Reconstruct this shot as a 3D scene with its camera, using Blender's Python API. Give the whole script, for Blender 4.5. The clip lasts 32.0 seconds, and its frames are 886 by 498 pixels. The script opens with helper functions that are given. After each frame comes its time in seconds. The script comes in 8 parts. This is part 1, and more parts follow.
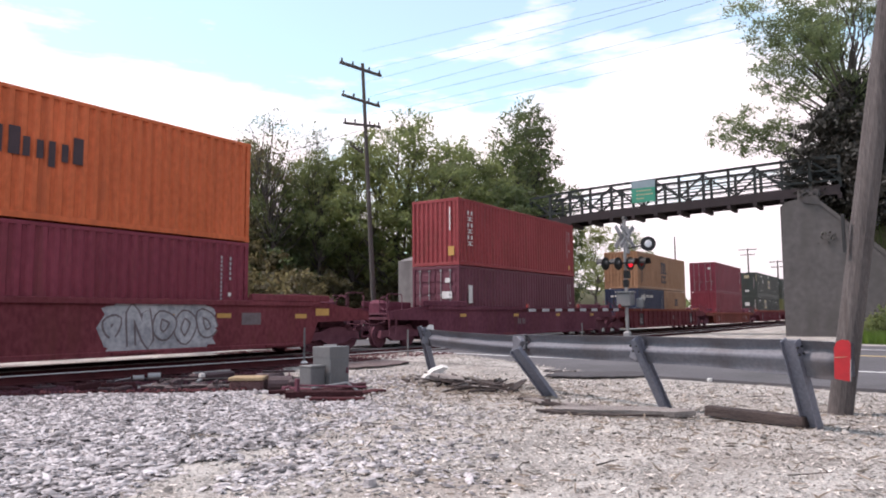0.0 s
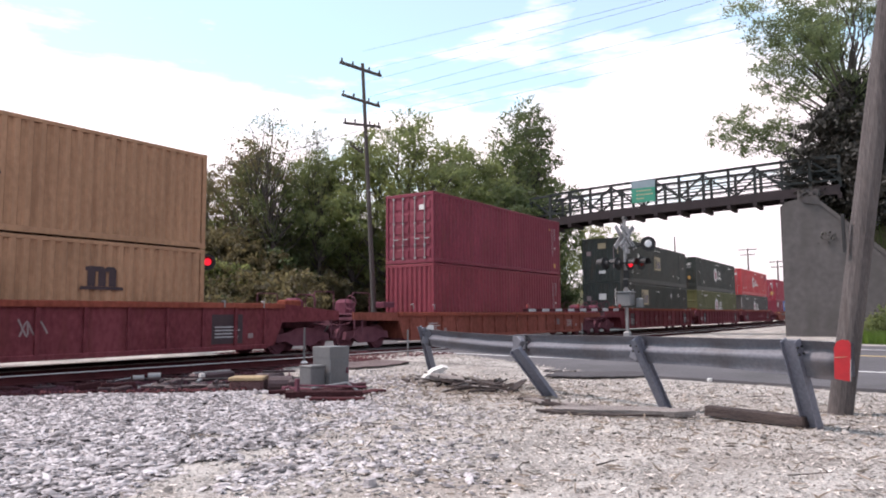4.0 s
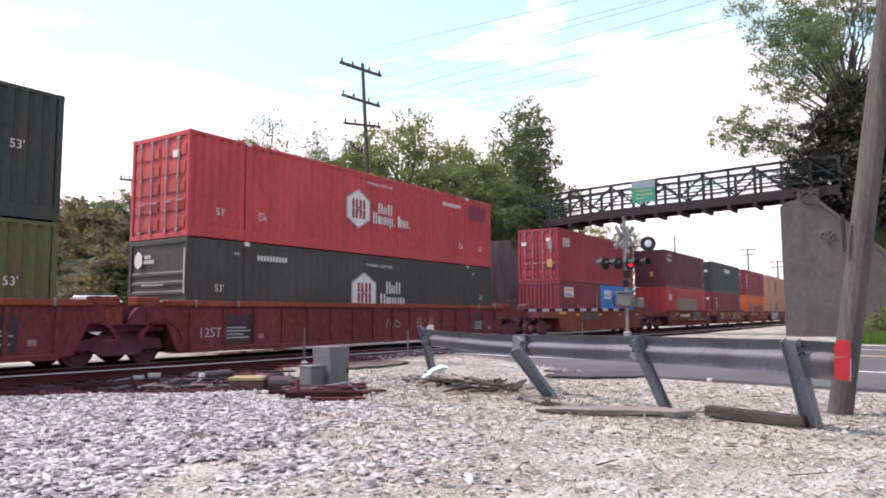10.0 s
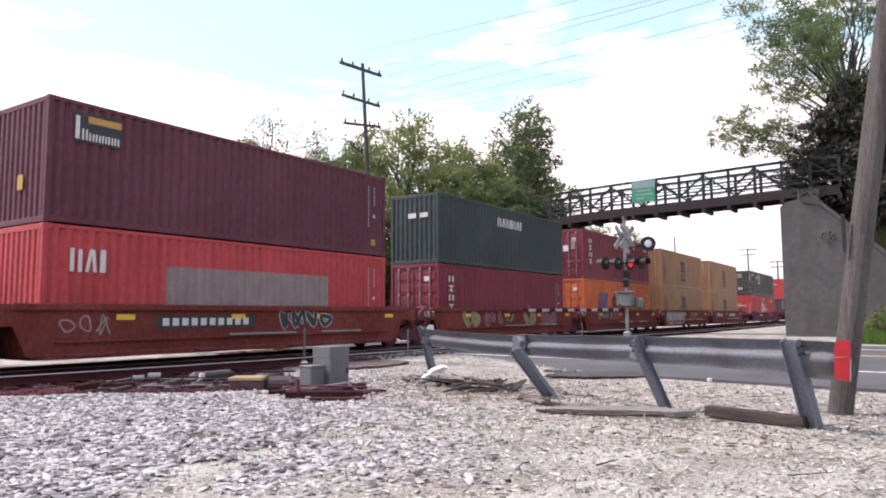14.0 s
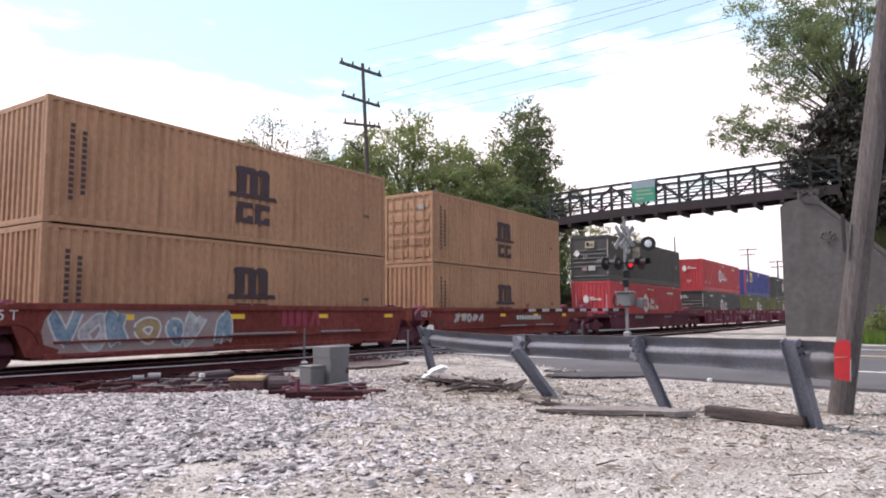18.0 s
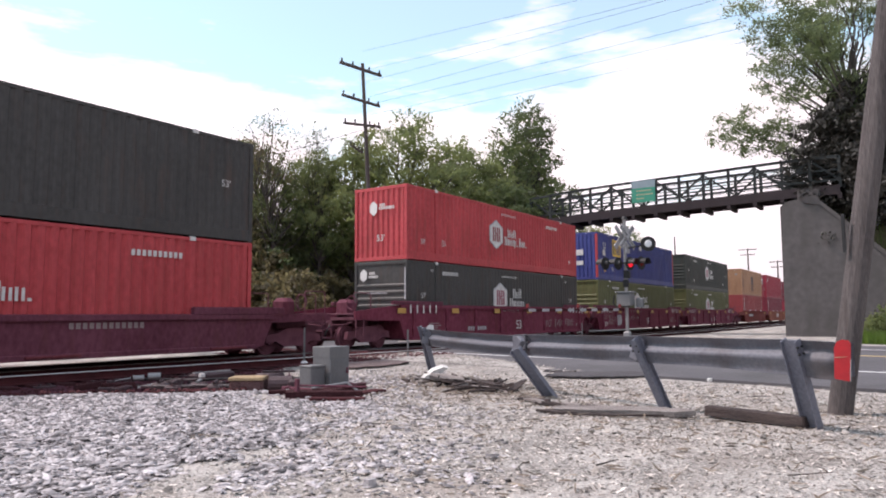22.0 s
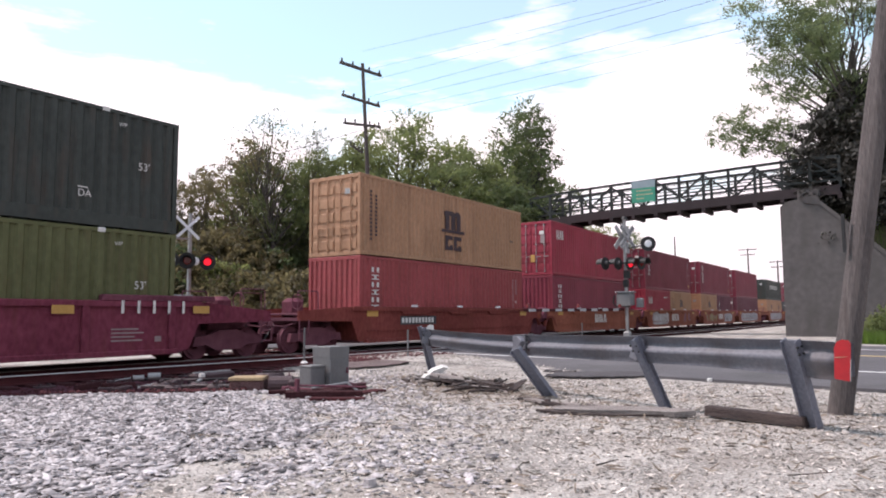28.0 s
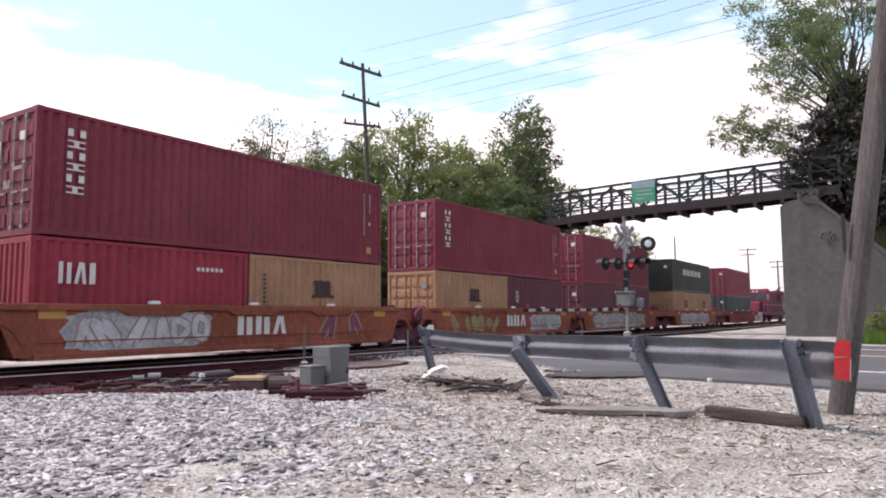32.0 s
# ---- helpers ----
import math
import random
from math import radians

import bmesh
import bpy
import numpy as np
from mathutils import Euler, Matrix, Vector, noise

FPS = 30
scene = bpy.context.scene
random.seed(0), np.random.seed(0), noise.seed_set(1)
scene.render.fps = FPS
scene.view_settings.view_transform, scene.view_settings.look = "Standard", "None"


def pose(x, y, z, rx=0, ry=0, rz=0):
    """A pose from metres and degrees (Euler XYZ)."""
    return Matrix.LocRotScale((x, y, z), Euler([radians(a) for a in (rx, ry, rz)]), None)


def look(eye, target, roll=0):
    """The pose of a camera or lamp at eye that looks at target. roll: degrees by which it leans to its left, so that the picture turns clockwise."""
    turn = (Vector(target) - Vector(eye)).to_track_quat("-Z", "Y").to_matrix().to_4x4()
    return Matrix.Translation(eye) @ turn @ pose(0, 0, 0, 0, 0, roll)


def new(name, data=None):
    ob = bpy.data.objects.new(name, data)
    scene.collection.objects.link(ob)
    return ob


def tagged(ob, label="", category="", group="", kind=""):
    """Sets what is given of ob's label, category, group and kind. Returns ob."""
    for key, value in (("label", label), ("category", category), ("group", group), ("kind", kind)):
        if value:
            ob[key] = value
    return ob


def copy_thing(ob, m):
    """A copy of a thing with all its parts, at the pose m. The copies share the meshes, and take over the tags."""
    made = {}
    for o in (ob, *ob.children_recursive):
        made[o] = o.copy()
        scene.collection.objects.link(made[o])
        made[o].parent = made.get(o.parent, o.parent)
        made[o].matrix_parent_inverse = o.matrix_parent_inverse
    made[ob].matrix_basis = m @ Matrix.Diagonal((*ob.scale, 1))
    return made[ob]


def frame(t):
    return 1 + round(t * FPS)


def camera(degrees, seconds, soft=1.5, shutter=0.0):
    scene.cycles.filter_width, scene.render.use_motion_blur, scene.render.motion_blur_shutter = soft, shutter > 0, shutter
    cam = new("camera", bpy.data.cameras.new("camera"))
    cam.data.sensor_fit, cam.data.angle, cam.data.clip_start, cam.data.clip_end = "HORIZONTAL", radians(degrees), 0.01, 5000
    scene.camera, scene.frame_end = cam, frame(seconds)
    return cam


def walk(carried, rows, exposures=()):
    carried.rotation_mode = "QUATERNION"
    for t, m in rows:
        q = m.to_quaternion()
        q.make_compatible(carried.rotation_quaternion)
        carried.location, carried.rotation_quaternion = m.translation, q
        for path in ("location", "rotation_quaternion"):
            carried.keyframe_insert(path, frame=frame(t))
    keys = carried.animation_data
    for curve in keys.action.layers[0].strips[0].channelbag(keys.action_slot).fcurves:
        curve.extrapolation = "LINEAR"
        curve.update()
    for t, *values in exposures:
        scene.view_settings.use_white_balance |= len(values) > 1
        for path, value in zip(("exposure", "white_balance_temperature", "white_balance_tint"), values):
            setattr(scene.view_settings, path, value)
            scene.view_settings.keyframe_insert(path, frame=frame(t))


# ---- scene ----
CAM = (0.0, 0.0, 1.15)
YAW, PITCH, ROLL = radians(33.559), radians(5.374), -0.365
AIM = (CAM[0] + math.cos(PITCH) * math.cos(YAW), CAM[1] + math.cos(PITCH) * math.sin(YAW), CAM[2] + math.sin(PITCH))
cam = camera(64.0, 32.0, soft=1.95, shutter=0.0)
STOPS, KELVIN, TINT = -0.25, 6760, 28.0
walk(cam, [(0.0, look(CAM, AIM, ROLL)), (32.0, look(CAM, AIM, ROLL))], [(t, STOPS + d, KELVIN, TINT) for t, d in ((0.0, -0.02), (3.0, 0.04), (6.0, 0.05), (9.0, 0.2), (14.0, 0.17), (18.0, 0.08), (21.0, 0.0), (24.0, -0.14), (28.0, 0.0), (32.0, 0.0))])

# ---- world, sun, exposure ----
SUN_FROM = Vector((-0.30, 0.62, 0.95)).normalized()
world = bpy.data.worlds.new("world")
scene.world = world
world.use_nodes = True
wn, wl = world.node_tree.nodes, world.node_tree.links
sky = wn.new("ShaderNodeTexSky")
sky.sky_type, sky.sun_disc = "NISHITA", False
sky.sun_elevation = math.asin(SUN_FROM.z)
sky.sun_rotation = math.atan2(SUN_FROM.x, SUN_FROM.y)
sky.air_density, sky.dust_density, sky.ozone_density = 1.0, 0.6, 1.2
coord = wn.new("ShaderNodeTexCoord")
squash = wn.new("ShaderNodeMapping")
squash.inputs["Scale"].default_value = (1.0, 1.0, 4.2)
squash.inputs["Location"].default_value = (0.35, 0.1, 0.0)
clouds = wn.new("ShaderNodeTexNoise")
clouds.inputs["Scale"].default_value, clouds.inputs["Detail"].default_value, clouds.inputs["Roughness"].default_value = 2.3, 9.0, 0.58
ramp = wn.new("ShaderNodeValToRGB")
ramp.color_ramp.elements[0].position, ramp.color_ramp.elements[1].position = 0.43, 0.56
ramp.color_ramp.elements[0].color = (0.22, 0.22, 0.22, 1)  # a thin veil everywhere
cloud_mix = wn.new("ShaderNodeMix")
cloud_mix.data_type = "RGBA"
# clouds are brighter towards the sun than away from it
toward = wn.new("ShaderNodeVectorMath")
toward.operation = "DOT_PRODUCT"
toward.inputs[1].default_value = SUN_FROM
wl.new(coord.outputs["Generated"], toward.inputs[0])
cloud_tone = wn.new("ShaderNodeMapRange")
cloud_tone.inputs["From Min"].default_value, cloud_tone.inputs["From Max"].default_value = -0.6, 0.1
cloud_tone.inputs["To Min"].default_value, cloud_tone.inputs["To Max"].default_value = 2.2, 13.5
wl.new(toward.outputs["Value"], cloud_tone.inputs["Value"])
wl.new(cloud_tone.outputs["Result"], cloud_mix.inputs[7])
wl.new(coord.outputs["Generated"], squash.inputs["Vector"])
wl.new(squash.outputs["Vector"], clouds.inputs["Vector"])
# the cover thickens towards the horizon, as seen through more of the layer
up = wn.new("ShaderNodeSeparateXYZ")
wl.new(coord.outputs["Generated"], up.inputs["Vector"])
lower = wn.new("ShaderNodeMapRange")
lower.inputs["From Min"].default_value, lower.inputs["From Max"].default_value = 0.265, 0.345
lower.inputs["To Min"].default_value, lower.inputs["To Max"].default_value = 0.10, -0.085
wl.new(up.outputs["Z"], lower.inputs["Value"])
cover = wn.new("ShaderNodeMath")
cover.operation = "ADD"
# more breaks in the cover to the north-west
west = wn.new("ShaderNodeVectorMath")
west.operation = "DOT_PRODUCT"
west.inputs[1].default_value = (0.025, -0.040, 0.0)
wl.new(coord.outputs["Generated"], west.inputs[0])
thin = wn.new("ShaderNodeMath")
thin.operation = "ADD"
wl.new(clouds.outputs["Fac"], thin.inputs[0])
wl.new(west.outputs["Value"], thin.inputs[1])
wl.new(thin.outputs["Value"], cover.inputs[0])
wl.new(lower.outputs["Result"], cover.inputs[1])
wl.new(cover.outputs["Value"], ramp.inputs["Fac"])
wl.new(ramp.outputs["Color"], cloud_mix.inputs["Factor"])
haze = wn.new("ShaderNodeVectorMath")
haze.operation = "MULTIPLY"
haze.inputs[1].default_value = (1.9, 2.9, 2.3)
wl.new(sky.outputs["Color"], haze.inputs[0])
wl.new(haze.outputs["Vector"], cloud_mix.inputs[6])
back = wn["Background"]
wl.new(cloud_mix.outputs[2], back.inputs["Color"])
back.inputs["Strength"].default_value = 0.13
sun_data = bpy.data.lights.new("sun", "SUN")
sun_data.energy, sun_data.angle, sun_data.color = 5.0, radians(9.0), (1.0, 0.95, 0.88)
sun = new("sun", sun_data)
sun.matrix_world = look(SUN_FROM * 50, (0, 0, 0))


# ---- materials ----
def surface(name, dark, light, rough=0.7, metal=0.0, scale=4.0, fine=40.0, bump=0.2, stretch=(1, 1, 1), island=0.0, per_object=0.0,
            stain=None, stain_at=(0.55, 0.75), stain_scale=1.5, stain_stretch=(1, 1, 1), bump_distance=0.01, gloss=0.5, spread=0.3):
    """A principled material with two scales of variation, optional stains, and fine relief."""
    m = bpy.data.materials.new(name)
    m.use_nodes = True
    n, l = m.node_tree.nodes, m.node_tree.links
    b = n["Principled BSDF"]
    tc, mp = n.new("ShaderNodeTexCoord"), n.new("ShaderNodeMapping")
    mp.inputs["Scale"].default_value = stretch
    l.new(tc.outputs["Object"], mp.inputs["Vector"])
    big, small = n.new("ShaderNodeTexNoise"), n.new("ShaderNodeTexNoise")
    for t, s, d in ((big, scale, 5.0), (small, fine, 4.0)):
        t.inputs["Scale"].default_value, t.inputs["Detail"].default_value = s, d
        l.new(mp.outputs["Vector"], t.inputs["Vector"])
    add = n.new("ShaderNodeMath")
    add.operation = "ADD"
    l.new(big.outputs["Fac"], add.inputs[0])
    l.new(small.outputs["Fac"], add.inputs[1])
    fit = n.new("ShaderNodeMapRange")
    fit.inputs["From Min"].default_value, fit.inputs["From Max"].default_value = 1 - spread, 1 + spread
    l.new(add.outputs[0], fit.inputs["Value"])
    mix = n.new("ShaderNodeMix")
    mix.data_type = "RGBA"
    mix.inputs[6].default_value, mix.inputs[7].default_value = (*dark, 1), (*light, 1)
    l.new(fit.outputs["Result"], mix.inputs["Factor"])
    out = mix.outputs[2]
    if stain:
        st, sr, sm, sp = n.new("ShaderNodeTexNoise"), n.new("ShaderNodeMapRange"), n.new("ShaderNodeMix"), n.new("ShaderNodeMapping")
        sp.inputs["Scale"].default_value = stain_stretch
        l.new(tc.outputs["Object"], sp.inputs["Vector"])
        l.new(sp.outputs["Vector"], st.inputs["Vector"])
        st.inputs["Scale"].default_value, st.inputs["Detail"].default_value = stain_scale, 7.0
        sr.inputs["From Min"].default_value, sr.inputs["From Max"].default_value = stain_at
        l.new(st.outputs["Fac"], sr.inputs["Value"])
        sm.data_type = "RGBA"
        sm.inputs[7].default_value = (*stain, 1)
        l.new(sr.outputs["Result"], sm.inputs["Factor"])
        l.new(out, sm.inputs[6])
        out = sm.outputs[2]
    if island or per_object:
        hv, mr = n.new("ShaderNodeHueSaturation"), n.new("ShaderNodeMapRange")
        amount = island or per_object
        src = n.new("ShaderNodeNewGeometry").outputs["Random Per Island"] if island else n.new("ShaderNodeObjectInfo").outputs["Random"]
        mr.inputs["To Min"].default_value, mr.inputs["To Max"].default_value = 1 - amount, 1 + amount
        l.new(src, mr.inputs["Value"])
        l.new(mr.outputs["Result"], hv.inputs["Value"])
        l.new(out, hv.inputs["Color"])
        out = hv.outputs["Color"]
    l.new(out, b.inputs["Base Color"])
    b.inputs["Roughness"].default_value, b.inputs["Metallic"].default_value = rough, metal
    b.inputs["Specular IOR Level"].default_value = gloss
    if bump:
        bp = n.new("ShaderNodeBump")
        bp.inputs["Strength"].default_value, bp.inputs["Distance"].default_value = bump, bump_distance
        l.new(add.outputs[0], bp.inputs["Height"])
        l.new(bp.outputs["Normal"], b.inputs["Normal"])
    return m


def paint(name, c, fade=0.2, rough=0.55, gloss=0.3):
    """Weathered steel paint: two tones of the colour, rust runs that stretch downwards."""
    lo = tuple(v * (1 - fade) for v in c)
    hi = tuple(min(1, v * (1 + fade) + 0.012) for v in c)
    rust = tuple(0.55 * v + 0.45 * r for v, r in zip(c, (0.11, 0.05, 0.03)))
    return surface(name, lo, hi, rough, 0.0, 0.5, 9.0, 0.05, stretch=(1, 1, 0.6), stain=rust, stain_at=(0.53, 0.82), stain_scale=1.5, stain_stretch=(2.0, 2.0, 0.35), gloss=gloss)


def leaf_material(name, dark, light, through_light=0.6):
    m = surface(name, dark, light, 0.55, 0, 0.35, 3.0, 0.0, island=0.35)
    b = m.node_tree.nodes["Principled BSDF"]
    b.inputs["Transmission Weight"].default_value = 0.0
    b.inputs["Subsurface Weight"].default_value = 0.0
    mixer, trans = m.node_tree.nodes.new("ShaderNodeMixShader"), m.node_tree.nodes.new("ShaderNodeBsdfTranslucent")
    trans.inputs["Color"].default_value = (light[0] * 1.3, light[1] * 1.25, light[2] * 1.2, 1)
    mixer.inputs["Fac"].default_value = through_light
    l = m.node_tree.links
    l.new(b.outputs["BSDF"], mixer.inputs[1])
    l.new(trans.outputs["BSDF"], mixer.inputs[2])
    l.new(mixer.outputs["Shader"], m.node_tree.nodes["Material Output"].inputs["Surface"])
    return m


def glow(name, c, strength):
    m = bpy.data.materials.new(name)
    m.use_nodes = True
    b = m.node_tree.nodes["Principled BSDF"]
    b.inputs["Base Color"].default_value = (*c, 1)
    b.inputs["Emission Color"].default_value, b.inputs["Emission Strength"].default_value = (*c, 1), strength
    return m


PAINT = {
    "orange": paint("orange_paint", (0.55, 0.118, 0.037)), "maroon": paint("maroon_paint", (0.19, 0.025, 0.045)),
    "red": paint("red_paint", (0.255, 0.034, 0.038)), "bright_red": paint("bright_red_paint", (0.47, 0.057, 0.064)),
    # dark maroon is greyed for haze over distance
    "dark_maroon": paint("dark_maroon_paint", (0.118, 0.029, 0.046)), "crimson": paint("crimson_paint", (0.285, 0.026, 0.048)),
    "yellow": paint("ochre_paint", (0.36, 0.198, 0.114)), "claret": paint("claret_paint", (0.20, 0.027, 0.042)), "navy": paint("navy_paint", (0.03, 0.042, 0.085)),
    "green": paint("dark_green_paint", (0.037, 0.045, 0.040)), "olive": paint("olive_paint", (0.098, 0.106, 0.041)),
    "blue": paint("blue_paint", (0.044, 0.058, 0.22)), "sky": paint("light_blue_paint", (0.03, 0.20, 0.55)),
    "slate": paint("dark_slate_paint", (0.052, 0.050, 0.048)), "teal": paint("grey_green_paint", (0.038, 0.052, 0.055)), "pink_red": paint("faded_red_paint", (0.285, 0.052, 0.056)),
    # car tones carry the reddish haze over shadows in their colour
    "car_brown": paint("brown_car_paint", (0.165, 0.036, 0.03), 0.3, 0.8, 0.12), "car_orange": paint("orange_car_paint", (0.25, 0.076, 0.046), 0.3, 0.75, 0.15),
    "car_rust": paint("rust_car_paint", (0.158, 0.036, 0.045), 0.3, 0.85, 0.1), "car_chord": paint("dull_orange_chord_paint", (0.23, 0.056, 0.036), 0.3, 0.8, 0.12), "car_dark": paint("dark_car_paint", (0.125, 0.035, 0.054), 0.3, 0.8, 0.12),
    "car_red": paint("dark_red_car_paint", (0.165, 0.032, 0.055), 0.3, 0.8, 0.12), "car_yellow_brown": paint("tan_car_paint", (0.215, 0.062, 0.046), 0.3, 0.8, 0.12),
}
WHITE = surface("white_marking", (0.5, 0.49, 0.47), (0.74, 0.73, 0.71), 0.6, 0, 3, 30, 0.0)
BLACK = surface("black_marking", (0.02, 0.02, 0.025), (0.045, 0.045, 0.05), 0.6, 0, 3, 30, 0.0)
YELLOW = surface("yellow_marking", (0.75, 0.45, 0.03), (0.85, 0.55, 0.06), 0.5, 0, 3, 30, 0.0)
AMBER = surface("amber_label", (0.42, 0.22, 0.05), (0.55, 0.32, 0.09), 0.6, 0, 3, 30, 0.0)
EMBLEM = surface("dark_plum_marking", (0.03, 0.016, 0.022), (0.055, 0.03, 0.038), 0.6, 0, 3, 30, 0.0)
FADED = surface("faded_beige_marking", (0.33, 0.27, 0.16), (0.45, 0.38, 0.25), 0.6, 0, 3, 30, 0.0)
NAVY = surface("navy_marking", (0.03, 0.03, 0.12), (0.05, 0.05, 0.17), 0.5, 0, 3, 30, 0.0)
MAROON = surface("maroon_marking", (0.22, 0.02, 0.05), (0.3, 0.03, 0.07), 0.5, 0, 3, 30, 0.0)
GREY_PATCH = surface("grey_overpaint", (0.23, 0.17, 0.17), (0.32, 0.25, 0.25), 0.7, 0, 2, 20, 0.0)
GREY_EDGE = surface("grey_marking", (0.32, 0.32, 0.33), (0.45, 0.45, 0.46), 0.6, 0, 3, 30, 0.0)
GRAF_PALE = surface("graffiti_pale_outline", (0.38, 0.38, 0.40), (0.58, 0.58, 0.60), 0.6, 0, 1.6, 9, 0.0)
PLUM = surface("plum_overpaint", (0.17, 0.025, 0.05), (0.25, 0.035, 0.07), 0.7, 0, 2, 20, 0.0)
OLD_BLUE = surface("unfaded_blue_patch", (0.028, 0.04, 0.20), (0.045, 0.06, 0.27), 0.6, 0, 2, 20, 0.0)
SKY_MARK = surface("light_blue_marking", (0.04, 0.2, 0.5), (0.07, 0.27, 0.6), 0.6, 0, 2, 20, 0.0)
GRAF_LINE = surface("graffiti_dark_grey_line", (0.11, 0.085, 0.09), (0.19, 0.155, 0.16), 0.7, 0, 1.6, 9, 0.0)
GRAF_GREEN = surface("graffiti_dull_green", (0.17, 0.16, 0.06), (0.3, 0.28, 0.1), 0.7, 0, 1.6, 9, 0.0)
GRAF_PLUM = surface("graffiti_dull_plum", (0.15, 0.035, 0.06), (0.25, 0.07, 0.1), 0.7, 0, 1.6, 9, 0.0)
DUST = surface("graffiti_grey", (0.22, 0.23, 0.25), (0.5, 0.5, 0.52), 0.6, 0, 1.6, 9, 0.0)
TINT_BLUE = surface("graffiti_blue", (0.08, 0.14, 0.22), (0.25, 0.35, 0.42), 0.6, 0, 1.6, 9, 0.0)
TINT_YELLOW = surface("graffiti_yellow", (0.45, 0.35, 0.08), (0.6, 0.5, 0.2), 0.6, 0, 1.6, 9, 0.0)
# underframe steel lifted and reddened: haze over the shade put into the colour
STEEL_DARK = surface("grimy_hazed_steel", (0.10, 0.036, 0.052), (0.19, 0.075, 0.096), 0.85, 0.0, 3, 40, 0.3, gloss=0.15)
# darker copy of the worn steel: the train's shade put into its colour
RAIL_SHADED = surface("shaded_rail_steel", (0.10, 0.085, 0.085), (0.22, 0.19, 0.19), 0.55, 0.4, 2, 60, 0.05, stretch=(0.2, 1, 1))
RAIL_HEAD = surface("worn_rail_steel", (0.5, 0.49, 0.49), (0.7, 0.68, 0.68), 0.38, 0.45, 2, 60, 0.05, stretch=(0.2, 1, 1))
# rust and creosote tones, pushed redder to hold the same haze
RAIL_WEB = surface("rusty_rail_steel", (0.036, 0.010, 0.013), (0.085, 0.024, 0.026), 0.9, 0.0, 3, 50, 0.3, gloss=0.15)
TIE_WOOD = surface("creosote_timber", (0.03, 0.011, 0.013), (0.075, 0.029, 0.032), 0.95, 0, 2, 30, 0.6, stretch=(6, 1, 6), per_object=0.3, gloss=0.15)
GALVANISED = surface("galvanised_steel", (0.10, 0.102, 0.122), (0.165, 0.17, 0.196), 0.62, 0.0, 1.2, 25, 0.1, gloss=0.35, stain=(0.085, 0.07, 0.068), stain_at=(0.55, 0.8), stain_stretch=(1, 1, 0.4))
BOX_GREY = surface("grey_box_paint", (0.125, 0.127, 0.13), (0.172, 0.174, 0.178), 0.6, 0.0, 2, 30, 0.05, stain=(0.14, 0.105, 0.09), stain_at=(0.62, 0.85))
# base tone darkened to hold the shade on the near wall; stains on top
CONCRETE = surface("weathered_shaded_concrete", (0.066, 0.060, 0.060), (0.11, 0.101, 0.1), 0.9, 0, 0.35, 3, 0.12, stain=(0.07, 0.065, 0.062), stain_at=(0.5, 0.72), stain_scale=0.9, stain_stretch=(1.2, 1.2, 0.3), bump_distance=0.03)
# lighter copy for the far wall, offsetting the shade on its face
PALE_CONCRETE = surface("pale_stained_concrete", (0.15, 0.138, 0.136), (0.24, 0.222, 0.218), 0.9, 0, 0.35, 3, 0.12, stain=(0.10, 0.09, 0.088), stain_at=(0.48, 0.75), stain_scale=0.9, stain_stretch=(1.2, 1.2, 0.3), bump_distance=0.03)
POLE_WOOD = surface("weathered_pole_wood", (0.046, 0.038, 0.038), (0.145, 0.124, 0.12), 0.9, 0, 1.5, 22, 0.9, stretch=(5, 5, 0.35), stain=(0.07, 0.055, 0.05), stain_at=(0.55, 0.75), stain_stretch=(6, 6, 0.3), bump_distance=0.02)
PALE_WOOD = surface("pale_grey_pole_wood", (0.16, 0.14, 0.13), (0.30, 0.27, 0.25), 0.9, 0, 1.5, 22, 0.4, stretch=(4, 4, 0.4))
FAR_WOOD = surface("dark_pole_wood", (0.05, 0.042, 0.04), (0.11, 0.095, 0.09), 0.9, 0, 1.5, 22, 0.4, stretch=(4, 4, 0.4))
# weathered boards, paled so the debris highlights sit in the colour
OLD_BOARD = surface("grey_weathered_board", (0.12, 0.1, 0.095), (0.36, 0.32, 0.3), 0.9, 0, 3, 30, 0.8, stretch=(0.5, 6, 6), bump_distance=0.02)
# board tone darkened to put the debris shadows into the colour
DARK_BOARD = surface("dark_shadow_board", (0.022, 0.015, 0.016), (0.085, 0.062, 0.056), 0.9, 0, 3, 30, 0.8, stretch=(0.5, 6, 6), bump_distance=0.02)
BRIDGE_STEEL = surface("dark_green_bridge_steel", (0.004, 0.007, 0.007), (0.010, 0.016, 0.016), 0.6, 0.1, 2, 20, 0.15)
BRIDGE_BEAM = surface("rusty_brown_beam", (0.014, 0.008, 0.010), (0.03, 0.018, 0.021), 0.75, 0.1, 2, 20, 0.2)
ASPHALT = surface("asphalt", (0.062, 0.058, 0.063), (0.112, 0.106, 0.113), 0.92, 0, 0.5, 45, 0.5, stain=(0.06, 0.058, 0.06), stain_at=(0.55, 0.7), stain_scale=0.6)
ROAD_WHITE = surface("road_line_white", (0.6, 0.6, 0.6), (0.82, 0.82, 0.8), 0.7, 0, 2, 60, 0.1, stain=(0.2, 0.2, 0.2), stain_at=(0.62, 0.75), stain_scale=8)
ROAD_YELLOW = surface("road_line_yellow", (0.42, 0.30, 0.12), (0.58, 0.44, 0.22), 0.7, 0, 2, 60, 0.1)
SIGN_GREEN = surface("green_sign_sheet", (0.012, 0.20, 0.13), (0.02, 0.26, 0.17), 0.4, 0, 2, 20, 0.0)
